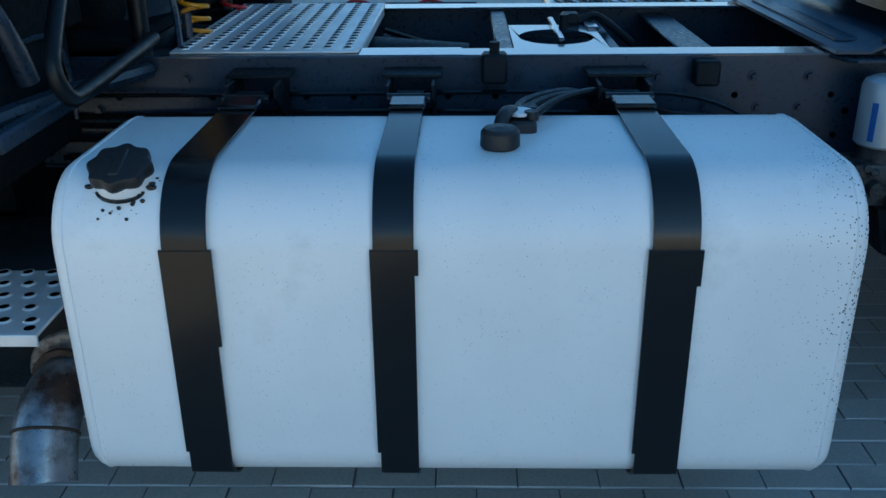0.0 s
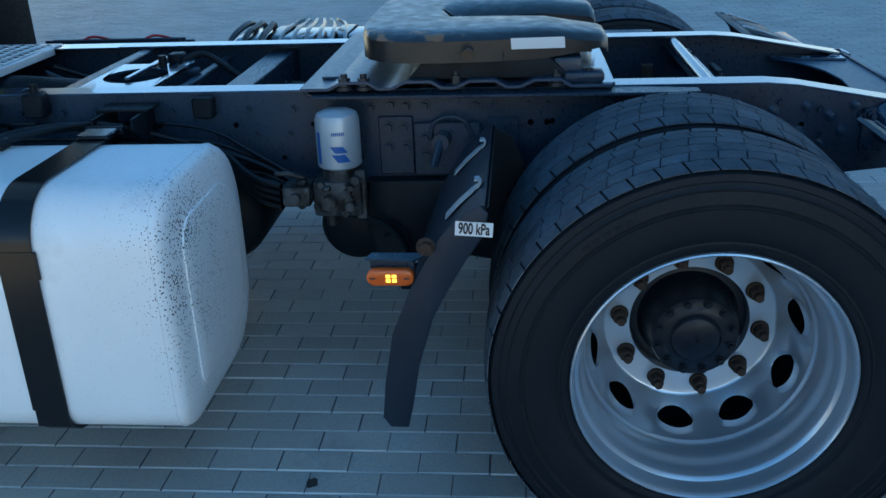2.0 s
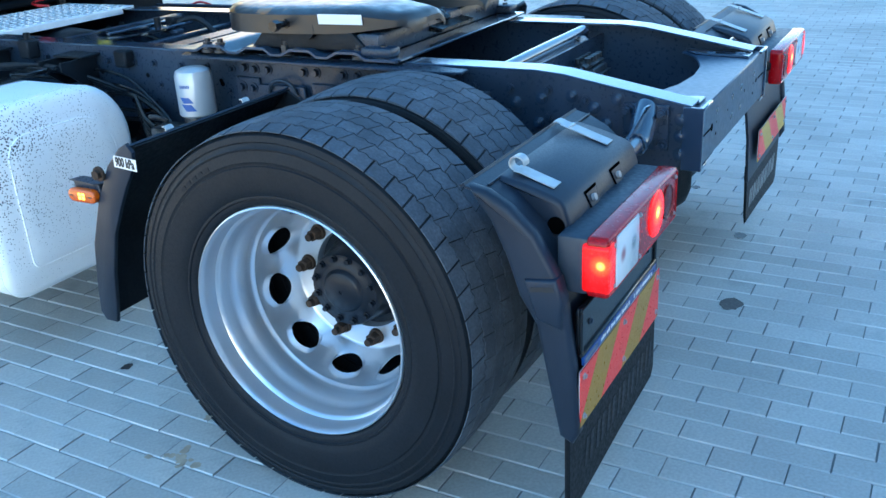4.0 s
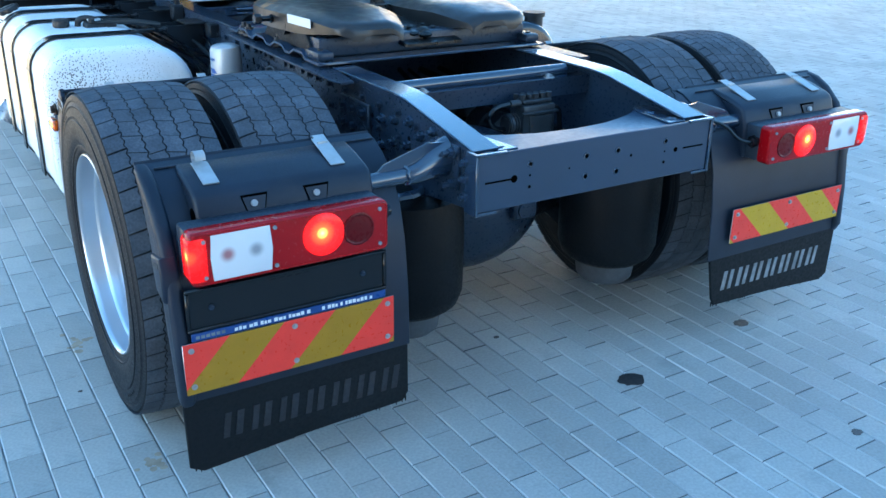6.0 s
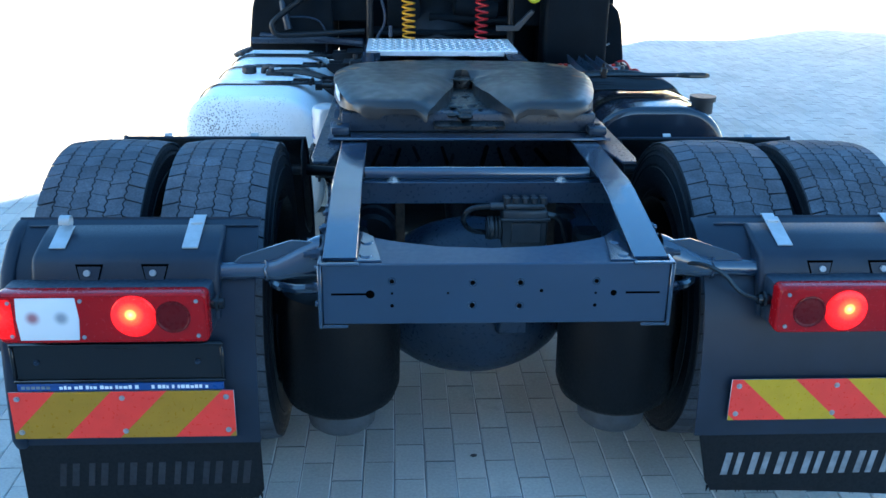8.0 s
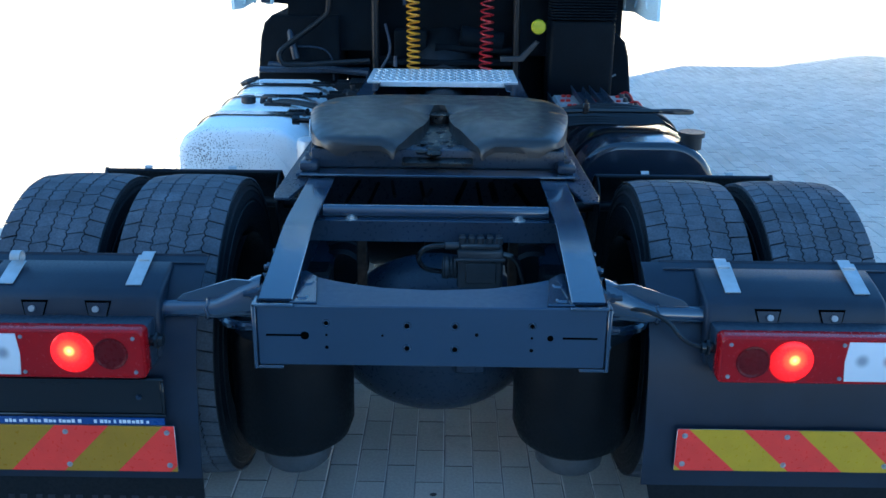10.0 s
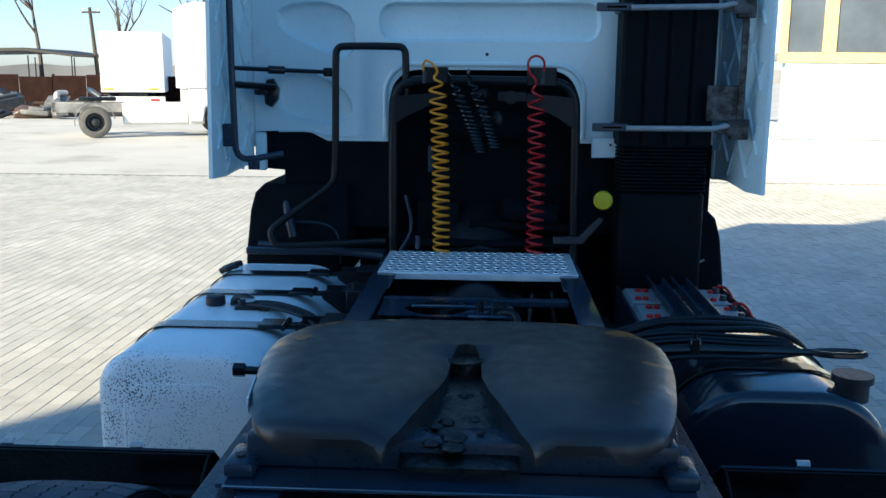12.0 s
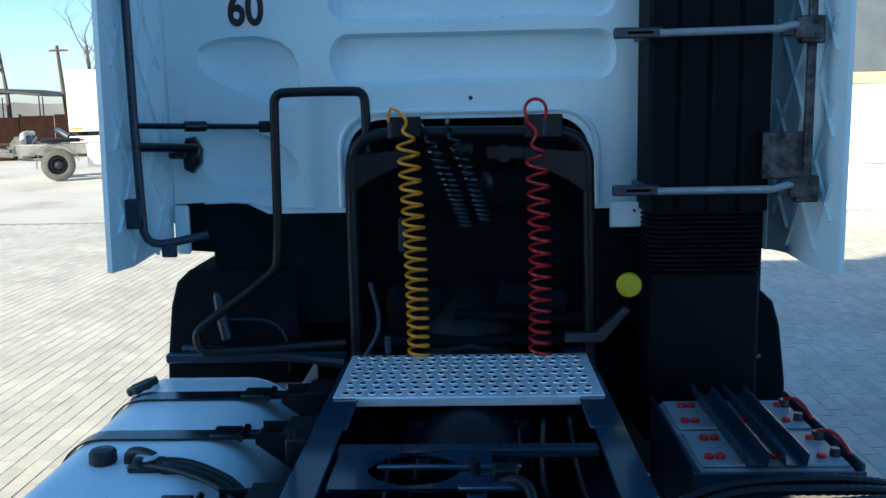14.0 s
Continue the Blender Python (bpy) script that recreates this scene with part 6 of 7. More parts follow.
# dark engine bay under and behind the wall
part("insulation_panel", Shape().prism([(-0.93, 1.02), (-0.42, 1.02), (-0.42, 1.5), (-1.06, 1.5), (-1.06, 1.3), (-0.93, 1.29)], "y", CY + 0.006, CY + 0.035, 0.006), M["bayblack"], truck, "black insulation panel below the wall", fix=True)
g = Shape().box((0.44, CY + 0.006, 1.0), (1.06, CY + 0.035, 1.46), 0.008)
part("insulation_panel", g, M["bayblack"], truck, "black insulation panel below the wall")
g = Shape().box((-0.6, CY + 0.16, 0.6), (0.62, CY + 0.6, 1.9), 0.02, seg=2).cyl((-0.2, CY + 0.05, 1.5), (0.25, CY + 0.05, 1.5), 0.07, 16).cyl((0.1, CY + 0.0, 1.12), (0.35, CY + 0.02, 1.08), 0.06, 16)
g.box((-0.3, CY + 0.0, 0.98), (-0.1, CY + 0.12, 1.15), 0.02, seg=2).cyl((-0.05, CY - 0.02, 1.05), (0.42, CY, 1.03), 0.025, 12).box((-0.42, CY - 0.1, 0.95), (0.44, CY + 0.1, 0.985), 0.01)
part("engine", g, M["bayblack"], truck, "black engine in the bay")
for s in (-1, 1):
    prof = [(s * 0.62, 0.8 if s < 0 else 0.6), (s * 1.12, 0.8 if s < 0 else 0.6), (s * 1.115, 0.9), (s * 1.09, 1.1), (s * 1.065, 1.185), (s * 1.02, 1.228), (s * 0.62, 1.232)]
    if s > 0:
        prof = [(x, z - 0.08 if z > 0.8 else z) for x, z in prof]
    g = Shape().prism(prof, "y", CY - (0.04 if s < 0 else 0.13), CY + 0.9, 0.02, seg=3)
    fender = part("cab_fender", g, M["bayblack"], truck, "black plastic wheel arch below the cab", fix=True)
    q = Shape().tube([(s * 0.66, CY - 0.045, 0.85), (s * 0.66, CY - 0.045, 0.98), (s * 0.72, CY - 0.045, 1.05), (s * 0.92, CY - 0.045, 1.05)] if s < 0 else
                     [(0.66, CY - 0.135, 0.86), (0.8, CY - 0.14, 0.84), (0.92, CY - 0.14, 0.87), (1.02, CY - 0.14, 0.92)], 0.006, 6, smooth=2)
    part("fender_edge", q, M["web"] if s < 0 else M["greyink"], fender)


def rib_lattice(s, parent):
    """Diamond ribs on the inside of a side deflector."""
    g = Shape()

    def at(u, z):
        back = 0.01 + 0.35 * u
        x = float(np.interp(back, (0.0, 0.1, 0.25, 0.365), (1.07, 1.1, 1.135, 1.16)))
        low, high = (0.0, -0.03) if s < 0 else (0.025, 0.025)
        w = (z - 1.285) / (2.85 - 1.285)
        return Vector((s * (x + (low + (high - low) * w) * (0.03 + back) / 0.4 - 0.003), CY - back, z))

    for k in range(-2, 9):
        for sign in (1, -1):
            z0 = 1.2 + 0.27 * k
            pts = []
            for j in range(9):
                u = j / 8
                z = z0 + sign * 0.66 * (u - 0.5)
                if 1.3 < z < 2.75:
                    pts.append(at(0.06 + 0.82 * u, z))
            if len(pts) > 2:
                g.tube(pts, 0.0085, 4)
    part("ribs", g, M["white"], parent)


for s in (-1, 1):
    foot = 1.285
    top = 2.85
    g = Shape()
    pts = [(1.07, CY), (1.1, CY - 0.1), (1.135, CY - 0.25), (1.16, CY - 0.365), (1.178, CY - 0.362), (1.155, CY - 0.24), (1.12, CY - 0.08), (1.1, CY + 0.03)]
    flare = 0.0 if s < 0 else 0.025
    lo = [g.bm.verts.new((s * (x + flare * (CY + 0.03 - y) / 0.4), y, foot + (0.03 if y > CY - 0.15 else 0.0) - (0.0 if s < 0 else 0.04))) for x, y in pts]
    hi = [g.bm.verts.new((s * (x + (flare if s > 0 else -0.03) * (CY + 0.03 - y) / 0.4), y, top)) for x, y in pts]
    n = len(pts)
    for k in range(n):
        g.bm.faces.new((lo[k], lo[(k + 1) % n], hi[(k + 1) % n], hi[k]))
    g.bm.faces.new(lo)
    g.bm.faces.new(list(reversed(hi)))
    g.mark(0)
    defl = part("side_deflector", g, M["white"], truck, "white cab side air deflector with ribbed inner face", fix=True)
    rib_lattice(s, defl)
    bx = 1.085
    if s < 0:
        q = Shape().tube([(-bx, 2.22, 2.8), (-bx, 2.22, 1.42), (-bx + 0.02, 2.23, 1.37), (-bx + 0.06, 2.26, 1.36), (-bx + 0.2, 2.3, 1.385)], 0.0145, 10, smooth=1)
        q.box((-bx - 0.045, 2.2, 1.42), (-bx + 0.01, 2.24, 1.52), 0.004).box((-bx + 0.05, 2.25, 1.315), (-bx + 0.1, 2.27, 1.36), 0.004)
        part("stay_pipe", q, M["web"], defl, "dark stay pipe")
        q = Shape().tube([(-bx, 2.22, 1.76), (-0.7, 2.42, 1.745)], 0.01, 8).cyl((-0.94, 2.29, 1.754), (-0.88, 2.33, 1.752), 0.018, 10).box((-0.72, 2.41, 1.725), (-0.68, 2.44, 1.765), 0.005)
        q.tube([(-bx, 2.22, 1.69), (-0.94, 2.4, 1.675)], 0.016, 8).box((-1.03, 2.36, 1.64), (-0.97, 2.43, 1.69), 0.012, seg=2).prism([(-1.0, 1.66), (-0.985, 1.71), (-0.955, 1.715), (-0.93, 1.67), (-0.935, 1.62), (-0.965, 1.585), (-0.995, 1.6)], "y", 2.42, 2.47, 0.01, seg=2)
        part("strut", q, M["black"], defl, "black strut with rubber buffer")
    else:
        q = Shape().tube([(bx + 0.01, 2.2, 2.8), (bx + 0.01, 2.2, 1.5)], 0.015, 10)
        for z in (2.02, 1.52):
            q.box((bx - 0.03, 2.18, z - 0.045), (bx + 0.045, 2.22, z + 0.04), 0.004).box((bx - 0.09, 2.185, z - 0.022), (bx - 0.02, 2.2, z + 0.022), 0.003)
        q.box((bx - 0.13, 2.2, 1.55), (bx + 0.02, 2.215, 1.7), 0.004)
        part("stay_pipe", q, M["alu"], defl, "grey stay pipe with clamps")
        for z in (2.02, 1.52):
            q = Shape().tube([(0.62, 2.2, z - 0.003), (0.98, 2.17, z), (1.03, 2.18, z + 0.012), (bx - 0.03, 2.19, z + 0.012)], 0.0125, 10)
            q.tube([(0.6, 2.23, z), (0.6, 2.5, z)], 0.012, 8, mi=1)
            q.box((0.478, 2.2, z - 0.017), (0.63, 2.232, z + 0.017), 0.004, mi=1).box((0.52, 2.1985, z - 0.004), (0.6, 2.201, z + 0.004), 0.0, mi=2)
            part("stay_rod", q, [M["rodgrey"], M["web"], M["hole"]], defl, "pale grey stay rod across the intake")
            q = Shape().box((bx - 0.05, 2.175, z - 0.03), (bx + 0.04, 2.185, z + 0.035), 0.003)
            for dx, dz in ((-0.03, 0.015), (-0.03, -0.015), (0.015, 0.02), (0.015, -0.015)):
                q.cyl((bx + dx, 2.1755, z + dz), (bx + dx, 2.17, z + dz), 0.006, 8)
            part("clamp_plate", q, M["alu"], defl)

# intake duct behind the cab
g = Shape()
g.prism([(0.6, 2.46)] + [p for k in range(4) for p in ((0.6 + 0.1 * k, 2.272), (0.612 + 0.1 * k, 2.26), (0.686 + 0.1 * k, 2.26), (0.697 + 0.1 * k, 2.272))] + [(0.997, 2.46)], "z", 1.44, 3.0, 0.0)
duct = part("intake_duct", g, M["duct"], truck, "tall black air intake duct with vertical folds")
for k in range(13):
    z = 1.24 + 0.016 * k
    part("bellows_fold", Shape().prism(rounded(0.605, 0.99, 2.25, 2.46, 0.05, 4), "z", z, z + 0.011, 0.004), M["duct"], duct, fix=True)
g = Shape().box((0.61, 2.26, 0.72), (0.985, 2.5, 1.24), 0.03, seg=3)
part("air_filter_box", g, M["duct"], duct)
g = Shape().box((0.5, 2.42, 1.37), (0.62, 2.43, 1.46), 0.004).cyl((0.585, 2.415, 1.43), (0.585, 2.421, 1.43), 0.006, 8, mi=1)
part("corner_tab", g, [M["white"], M["ink"]], truck)
g = Shape().lathe((0.54, 2.24, 1.2), "y", [(0.02, 0.02), (0.01, 0.042), (-0.004, 0.042), (-0.012, 0.036), (-0.014, 0.0)], 28)
part("yellow_cap", g, M["ycap"], truck, "round yellow plastic cap")
g = Shape().prism([(0.33, 1.0), (0.46, 1.0), (0.55, 1.11), (0.53, 1.12), (0.44, 1.03), (0.33, 1.03)], "y", 2.26, 2.3, 0.003)
part("yellow_cap_bracket", g, M["hub"], truck, fix=True)

# bent handrail and hose frame
g = Shape().tube([(-0.342, 2.4, 1.62), (-0.342, 2.4, 1.78), (-0.345, 2.4, 1.856), (-0.4, 2.4, 1.861), (-0.6, 2.4, 1.861), (-0.655, 2.4, 1.856), (-0.66, 2.4, 1.79), (-0.668, 2.4, 1.28), (-0.69, 2.4, 1.23), (-0.93, 2.36, 1.06), (-0.97, 2.35, 1.02), (-0.95, 2.34, 0.965), (-0.9, 2.34, 0.955), (-0.43, 2.34, 0.985)], 0.0165, 12, smooth=2)
part("handrail", g, M["railblack"], truck, "black bent handrail pipe behind the cab")
g = Shape().tube([(-0.4, 2.38, 0.9), (-0.4, 2.38, 1.55), (-0.39, 2.38, 1.66), (-0.33, 2.38, 1.71), (-0.2, 2.38, 1.715), (0.25, 2.38, 1.71), (0.36, 2.38, 1.705), (0.415, 2.38, 1.65), (0.42, 2.38, 1.55), (0.43, 2.38, 0.9)], 0.022, 12, smooth=2)
for s in (-1, 1):
    g.prism([(s * 0.41, 1.5), (s * 0.41, 1.64), (s * 0.2, 1.66), (s * 0.17, 1.63), (s * 0.34, 1.55)], "y", 2.36, 2.368, 0.002)
g.box((-0.26, 2.355, 1.7), (-0.15, 2.37, 1.77), 0.004).box((0.2, 2.355, 1.69), (0.33, 2.37, 1.77), 0.004).box((-0.05, 2.36, 1.63), (0.03, 2.4, 1.68), 0.01).cyl((0.13, 2.36, 1.64), (0.13, 2.34, 1.64), 0.03, 14)
g.box((0.07, 2.355, 1.62), (0.2, 2.365, 1.665), 0.004).ball((0.07, 2.37, 1.54), 0.04, scale=(0.7, 0.4, 1))
hose_frame = part("hose_frame", g, M["railblack"], truck, "dark tubular frame carrying the hoses", fix=True)


def coil(name, x_top, x_low, z_top, z_low, turns, r, wire, m, lead, label, ease=0.64):
    pts = []
    n = turns * 14
    for k in range(n + 1):
        u = k / n
        a = 2 * math.pi * turns * u
        v = u ** ease if u < 1 else 1.0
        grow = min(1.0, u * 14)
        pts.append((x_top + (x_low - x_top) * v + r * grow * math.cos(a) + 0.008 * math.sin(3 * v), 2.318 - 0.01 * v + r * grow * math.sin(a), z_top + (z_low - z_top) * v))
    g = Shape().tube(lead + pts, wire, 6)
    return part(name, g, m, truck, label)


coil("air_hose", -0.2, -0.175, 1.765, 0.95, 21, 0.035, 0.0058, M["yhose"], [(-0.258, 2.36, 1.74), (-0.262, 2.355, 1.78), (-0.25, 2.35, 1.8), (-0.225, 2.34, 1.79)], "coiled yellow air hose", 0.82)
coil("air_hose", 0.235, 0.245, 1.72, 0.95, 17, 0.035, 0.0056, M["rhose"], [(0.272, 2.36, 1.74)] + [(x, 2.35, z) for x, z in arc(0.238, 1.785, 0.036, 0, 200, 12)] + [(0.212, 2.355, 1.745)], "coiled red air hose", 0.8)
coil("electric_cable", -0.14, 0.0, 1.73, 1.4, 16, 0.028, 0.006, M["black"], [(-0.16, 2.4, 1.75)], "coiled black electric cable")
coil("electric_cable", -0.06, 0.06, 1.74, 1.42, 14, 0.026, 0.006, M["black"], [(-0.06, 2.4, 1.76)], "coiled black electric cable")
for x in (-0.255, 0.27):
    part("hose_fitting", Shape().cyl((x, 2.362, 1.7), (x, 2.36, 1.755), 0.01, 10), M["web"], hose_frame)
g = Shape().tube([(-0.36, 2.3, 0.95), (-0.3, 2.32, 1.05), (-0.34, 2.34, 1.2)], 0.008, 6, smooth=2).cyl((-0.28, 2.3, 0.96), (-0.28, 2.3, 1.02), 0.012, 8).box((-0.24, 2.38, 1.3), (-0.215, 2.4, 1.42), 0.004)
part("small_pipe", g, M["web"], hose_frame)

# step, exhaust elbow and stay at the front of the tank
g = Shape().prism([(-1.125, 2.395), (-1.125, 2.92), (-0.98, 2.92), (-0.63, 2.6), (-0.4, 2.395)], "z", 0.555, 0.563, 0.002).box((-1.13, 2.395, 0.538), (-1.122, 2.92, 0.563), 0.002)
for i in range(12):
    for j in range(10):
        x, y = -1.07 + 0.055 * i, 2.43 + 0.052 * j + 0.026 * (i % 2)
        if x < -0.66 - 1.1 * (y - 2.62):
            g.lathe((x, y, 0.563), "z", [(0.0, 0.016), (0.003, 0.013), (0.003, 0.0105)], 12)
            # hole's dark inside is a black disc laid in the ring
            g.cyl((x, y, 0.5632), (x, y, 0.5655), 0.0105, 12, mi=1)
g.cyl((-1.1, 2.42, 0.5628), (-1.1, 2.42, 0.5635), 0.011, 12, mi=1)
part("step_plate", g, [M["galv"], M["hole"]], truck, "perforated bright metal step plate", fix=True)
bend = [(-1.185, 2.41, 0.272), (-1.15, 2.415, 0.322), (-1.1, 2.42, 0.372), (-1.03, 2.41, 0.4), (-0.9, 2.36, 0.405)]
g = Shape().tube(bend, 0.062, 28, smooth=2, caps=False)
g.tube([(-1.1845, 2.41, 0.2725), (-1.15, 2.415, 0.322), (-1.12, 2.42, 0.35)], 0.058, 24, smooth=1, mi=1, caps=False)
elbow = part("exhaust_elbow", g, [M["exhaust"], M["ink"]], truck, "stained steel exhaust elbow with open end", fix=True)
part("flange", Shape().lathe((-1.0, 2.4, 0.405), "x", [(0.0, 0.05), (0.0, 0.09), (0.004, 0.094), (0.014, 0.094), (0.018, 0.05)], 32), M["exhaust"], elbow)
part("clamp_ring", Shape().lathe((-1.03, 2.405, 0.403), "x", [(0.0, 0.06), (0.0, 0.072), (0.012, 0.072), (0.012, 0.06)], 28), M["rust"], elbow)
seam = Vector((-1.128, 2.417, 0.345))
turn = (Vector((-1.1, 2.42, 0.372)) - Vector((-1.15, 2.415, 0.322))).to_track_quat("Z", "Y")
part("weld_seam", Shape().tube([seam + turn @ Vector((0.0615 * math.cos(a), 0.0615 * math.sin(a), 0)) for a in (2 * math.pi * k / 24 for k in range(25))], 0.0035, 6), M["rust"], elbow)
g = Shape().box((-0.9, 2.33, 0.25), (-0.45, 2.34, 0.6), 0.004).cyl((-0.7, 2.36, 0.42), (-0.7, 3.2, 0.42), 0.2, 24)
part("silencer", g, M["dark"], truck, "dark silencer behind the elbow")
g = Shape().tube([(-0.44, 2.36, 0.91), (-0.75, 2.42, 0.93), (-1.05, 2.46, 0.94)], 0.02, 8).box((-1.1, 2.4, 0.9), (-0.44, 2.43, 0.935), 0.006)
g.tube([(-0.93, 2.5, 1.2), (-0.9, 2.45, 1.06), (-0.88, 2.44, 0.98)], 0.022, 10, smooth=1)
part("fender_stay", g, M["web"], truck)
# ---- the yard ----
def ground_material():
    m = surface("yard_concrete", (0.45, 0.44, 0.42), 0.85, var=0.1, scale=0.35, bump=0.12, bscale=30, grain=0.12, dirt=(0.26, 0.25, 0.235), dirt_low=0.52, dirt_high=0.75, dscale=0.5)
    return m


M["concrete"] = ground_material()
M["paver"] = surface("concrete_paver", (0.43, 0.418, 0.386), 0.8, var=0.14, scale=1.3, bump=0.16, bscale=110, grain=0.12, per_object=0.11, dirt=(0.24, 0.235, 0.22), dirt_low=0.56, dirt_high=0.8, dscale=2.6)
M["paver_j"] = surface("concrete_paver_field", (0.43, 0.418, 0.386), 0.8, var=0.14, scale=1.3, bump=0.16, bscale=110, grain=0.12, per_island=0.11, dirt=(0.24, 0.235, 0.22), dirt_low=0.56, dirt_high=0.8, dscale=2.6)
M["joint"] = surface("sandy_joint", (0.26, 0.255, 0.25), 0.95, var=0.3, scale=9, bump=0.4, bscale=150)
M["endgrime"] = surface("dark_joint_dirt", (0.19, 0.19, 0.186), 0.95, var=0.4, scale=3)
M["sandedge"] = surface("pale_sand_in_joint", (0.6, 0.59, 0.56), 0.95, var=0.3, scale=2.5)
M["oil"] = surface("oil_spot", (0.03, 0.03, 0.031), 0.5, var=0.3, scale=20, bump=0.1)
M["rustspot"] = surface("rust_stain", (0.36, 0.29, 0.21), 0.8, var=0.25, scale=25, bump=0.1)

PX0, PX1, PY0, PY1 = -9.0, 14.0, -8.7, 13.9
g = Shape()
R = 900.0
for x0, x1, y0, y1 in ((-R, PX0, -R, R), (PX1, R, -R, R), (PX0, PX1, -R, PY0), (PX0, PX1, PY1, R)):
    g.bm.faces.new([g.bm.verts.new(p) for p in ((x0, y0, 0), (x1, y0, 0), (x1, y1, 0), (x0, y1, 0))])
g.bm.faces.new([g.bm.verts.new(p) for p in ((PX0, PY0, -0.006), (PX1, PY0, -0.006), (PX1, PY1, -0.006), (PX0, PY1, -0.006))]).material_index = 1
ground = part("ground", g, [M["concrete"], M["joint"]], None, "pale worn concrete yard around block paving", fix=False)
tagged(ground, category="ground", kind="structure")


# workshop ahead
M["render"] = surface("white_wall_render", (0.72, 0.71, 0.69), 0.8, var=0.05, scale=1.2, bump=0.1)
M["bluewall"] = surface("pale_blue_cladding", (0.5, 0.66, 0.72), 0.5, var=0.04, scale=1.5, bump=0.03)
M["yframe"] = surface("yellow_window_frame", (0.8, 0.55, 0.25), 0.5, var=0.06)
M["pane"] = surface("dusty_window_pane", (0.1, 0.12, 0.15), 0.12, var=0.25, scale=1.5, bump=0.0, rvar=0.04)
BY = 14.0
hall = thing("workshop", (12, BY, 0), "white and pale blue workshop with yellow window frames", "building")
g = Shape().box((4.9, BY, 0.0), (24, BY + 8, 0.72), 0.005).box((4.9, BY + 0.004, 2.17), (24, BY + 8, 5.2), 0.005)
part("wall", g, M["render"], hall)
for k in range(4):
    g = Shape().box((4.9 + 4.78 * k, BY - 0.012, 0.735), (4.9 + 4.78 * (k + 1) - 0.012, BY + 0.2, 2.0), 0.004)
    part("cladding_panel", g, M["bluewall"], hall)
for k in range(13):
    x = 4.42 + 1.27 * k
    if x < 4.9:
        x0 = 4.9
    else:
        x0 = x
    x1 = x + 1.05
    if x1 > 20:
        break
    win = part("window_frame", Shape().box((x0 - 0.11, BY - 0.04, 2.0), (x1 + 0.11, BY + 0.1, 2.17), 0.006).box((x0 - 0.11, BY - 0.04, 2.17), (x0, BY + 0.1, 3.7), 0.006).box((x1, BY - 0.04, 2.17), (x1 + 0.11, BY + 0.1, 3.7), 0.006).box((x0 - 0.11, BY - 0.04, 3.7), (x1 + 0.11, BY + 0.1, 3.85), 0.006), M["yframe"], hall, "yellow window frame")
    part("pane", Shape().box((x0, BY - 0.005, 2.17), (x1, BY + 0.003, 3.7), 0.0), M["pane"], win, "dark dusty pane")

# tall hall behind the camera's side of the yard, whose shade lies over the truck
back = thing("neighbouring_hall", (-5, -12, 0), "plain grey hall closing the yard", "building")
M["hallclad"] = surface("grey_blue_cladding", (0.28, 0.31, 0.35), 0.6, var=0.1, scale=0.8, bump=0.03)
part("wall", Shape().prism([(-12.3, 0), (1.0, 0), (1.0, 12.3), (-8.1, 12.5), (-11.1, 13.4), (-12.3, 11.4)], "y", -19.0, -8.8, 0.02), M["hallclad"], back, fix=True)

# ---- far left: second tractor unit, trailer, shed, fence, scrap ----
M["truckwhite"] = surface("far_truck_white", (0.68, 0.69, 0.7), 0.45, var=0.05, scale=2)
M["fence"] = surface("rusty_brown_fence", (0.016, 0.007, 0.006), 0.85, var=0.35, scale=3, bump=0.2, dirt=(0.024, 0.012, 0.009), spec=0.1)
M["roofsheet"] = surface("dark_shed_roof", (0.012, 0.012, 0.014), 0.6, var=0.2)
M["wood"] = surface("weathered_pole_wood", (0.05, 0.043, 0.038), 0.85, var=0.25, scale=12, bump=0.3)
M["bark"] = surface("bare_tree_bark", (0.075, 0.062, 0.052), 0.9, var=0.25, scale=8, bump=0.3)
M["scrapg"] = surface("scrap_grey_metal", (0.22, 0.22, 0.22), 0.55, metal=0.3, var=0.4, scale=4, per_object=0.4)

far = thing("tractor_unit", (-11.05, 23.0, 0), "white tractor unit with open chassis parked on the yard", "truck")
FM = Matrix.Translation((-11.05, 23.0, 0)) @ pose(0, 0, 0, 0, 0, math.degrees(math.atan2(1.55, 3.4)))


def far_part(name, shape, m, parent, label=""):
    bmesh.ops.transform(shape.bm, matrix=FM, verts=shape.bm.verts[:])
    return part(name, shape, m, parent, label)


def far_wheel(x, y):
    g = Shape().lathe((x, y, 0.43), "y", [(0.15, 0.24), (0.16, 0.34), (0.15, 0.42), (0.0, 0.43), (-0.14, 0.42), (-0.16, 0.39), (-0.16, 0.27), (-0.14, 0.25)], 40)
    w = far_part("wheel", g, M["dustytyre"], far, "dusty grey tyre")
    sink = 1 if x < 1 else -0.4
    g = Shape().lathe((x, y, 0.43), "y", [(-0.14, 0.26), (-0.1, 0.24), (0.02 * sink, 0.21), (0.03 * sink, 0.15), (-0.05, 0.13), (-0.08, 0.09), (-0.1, 0.0)], 32)
    far_part("rim", g, M["hub"] if x < 1 else M["truckwhite"], w)


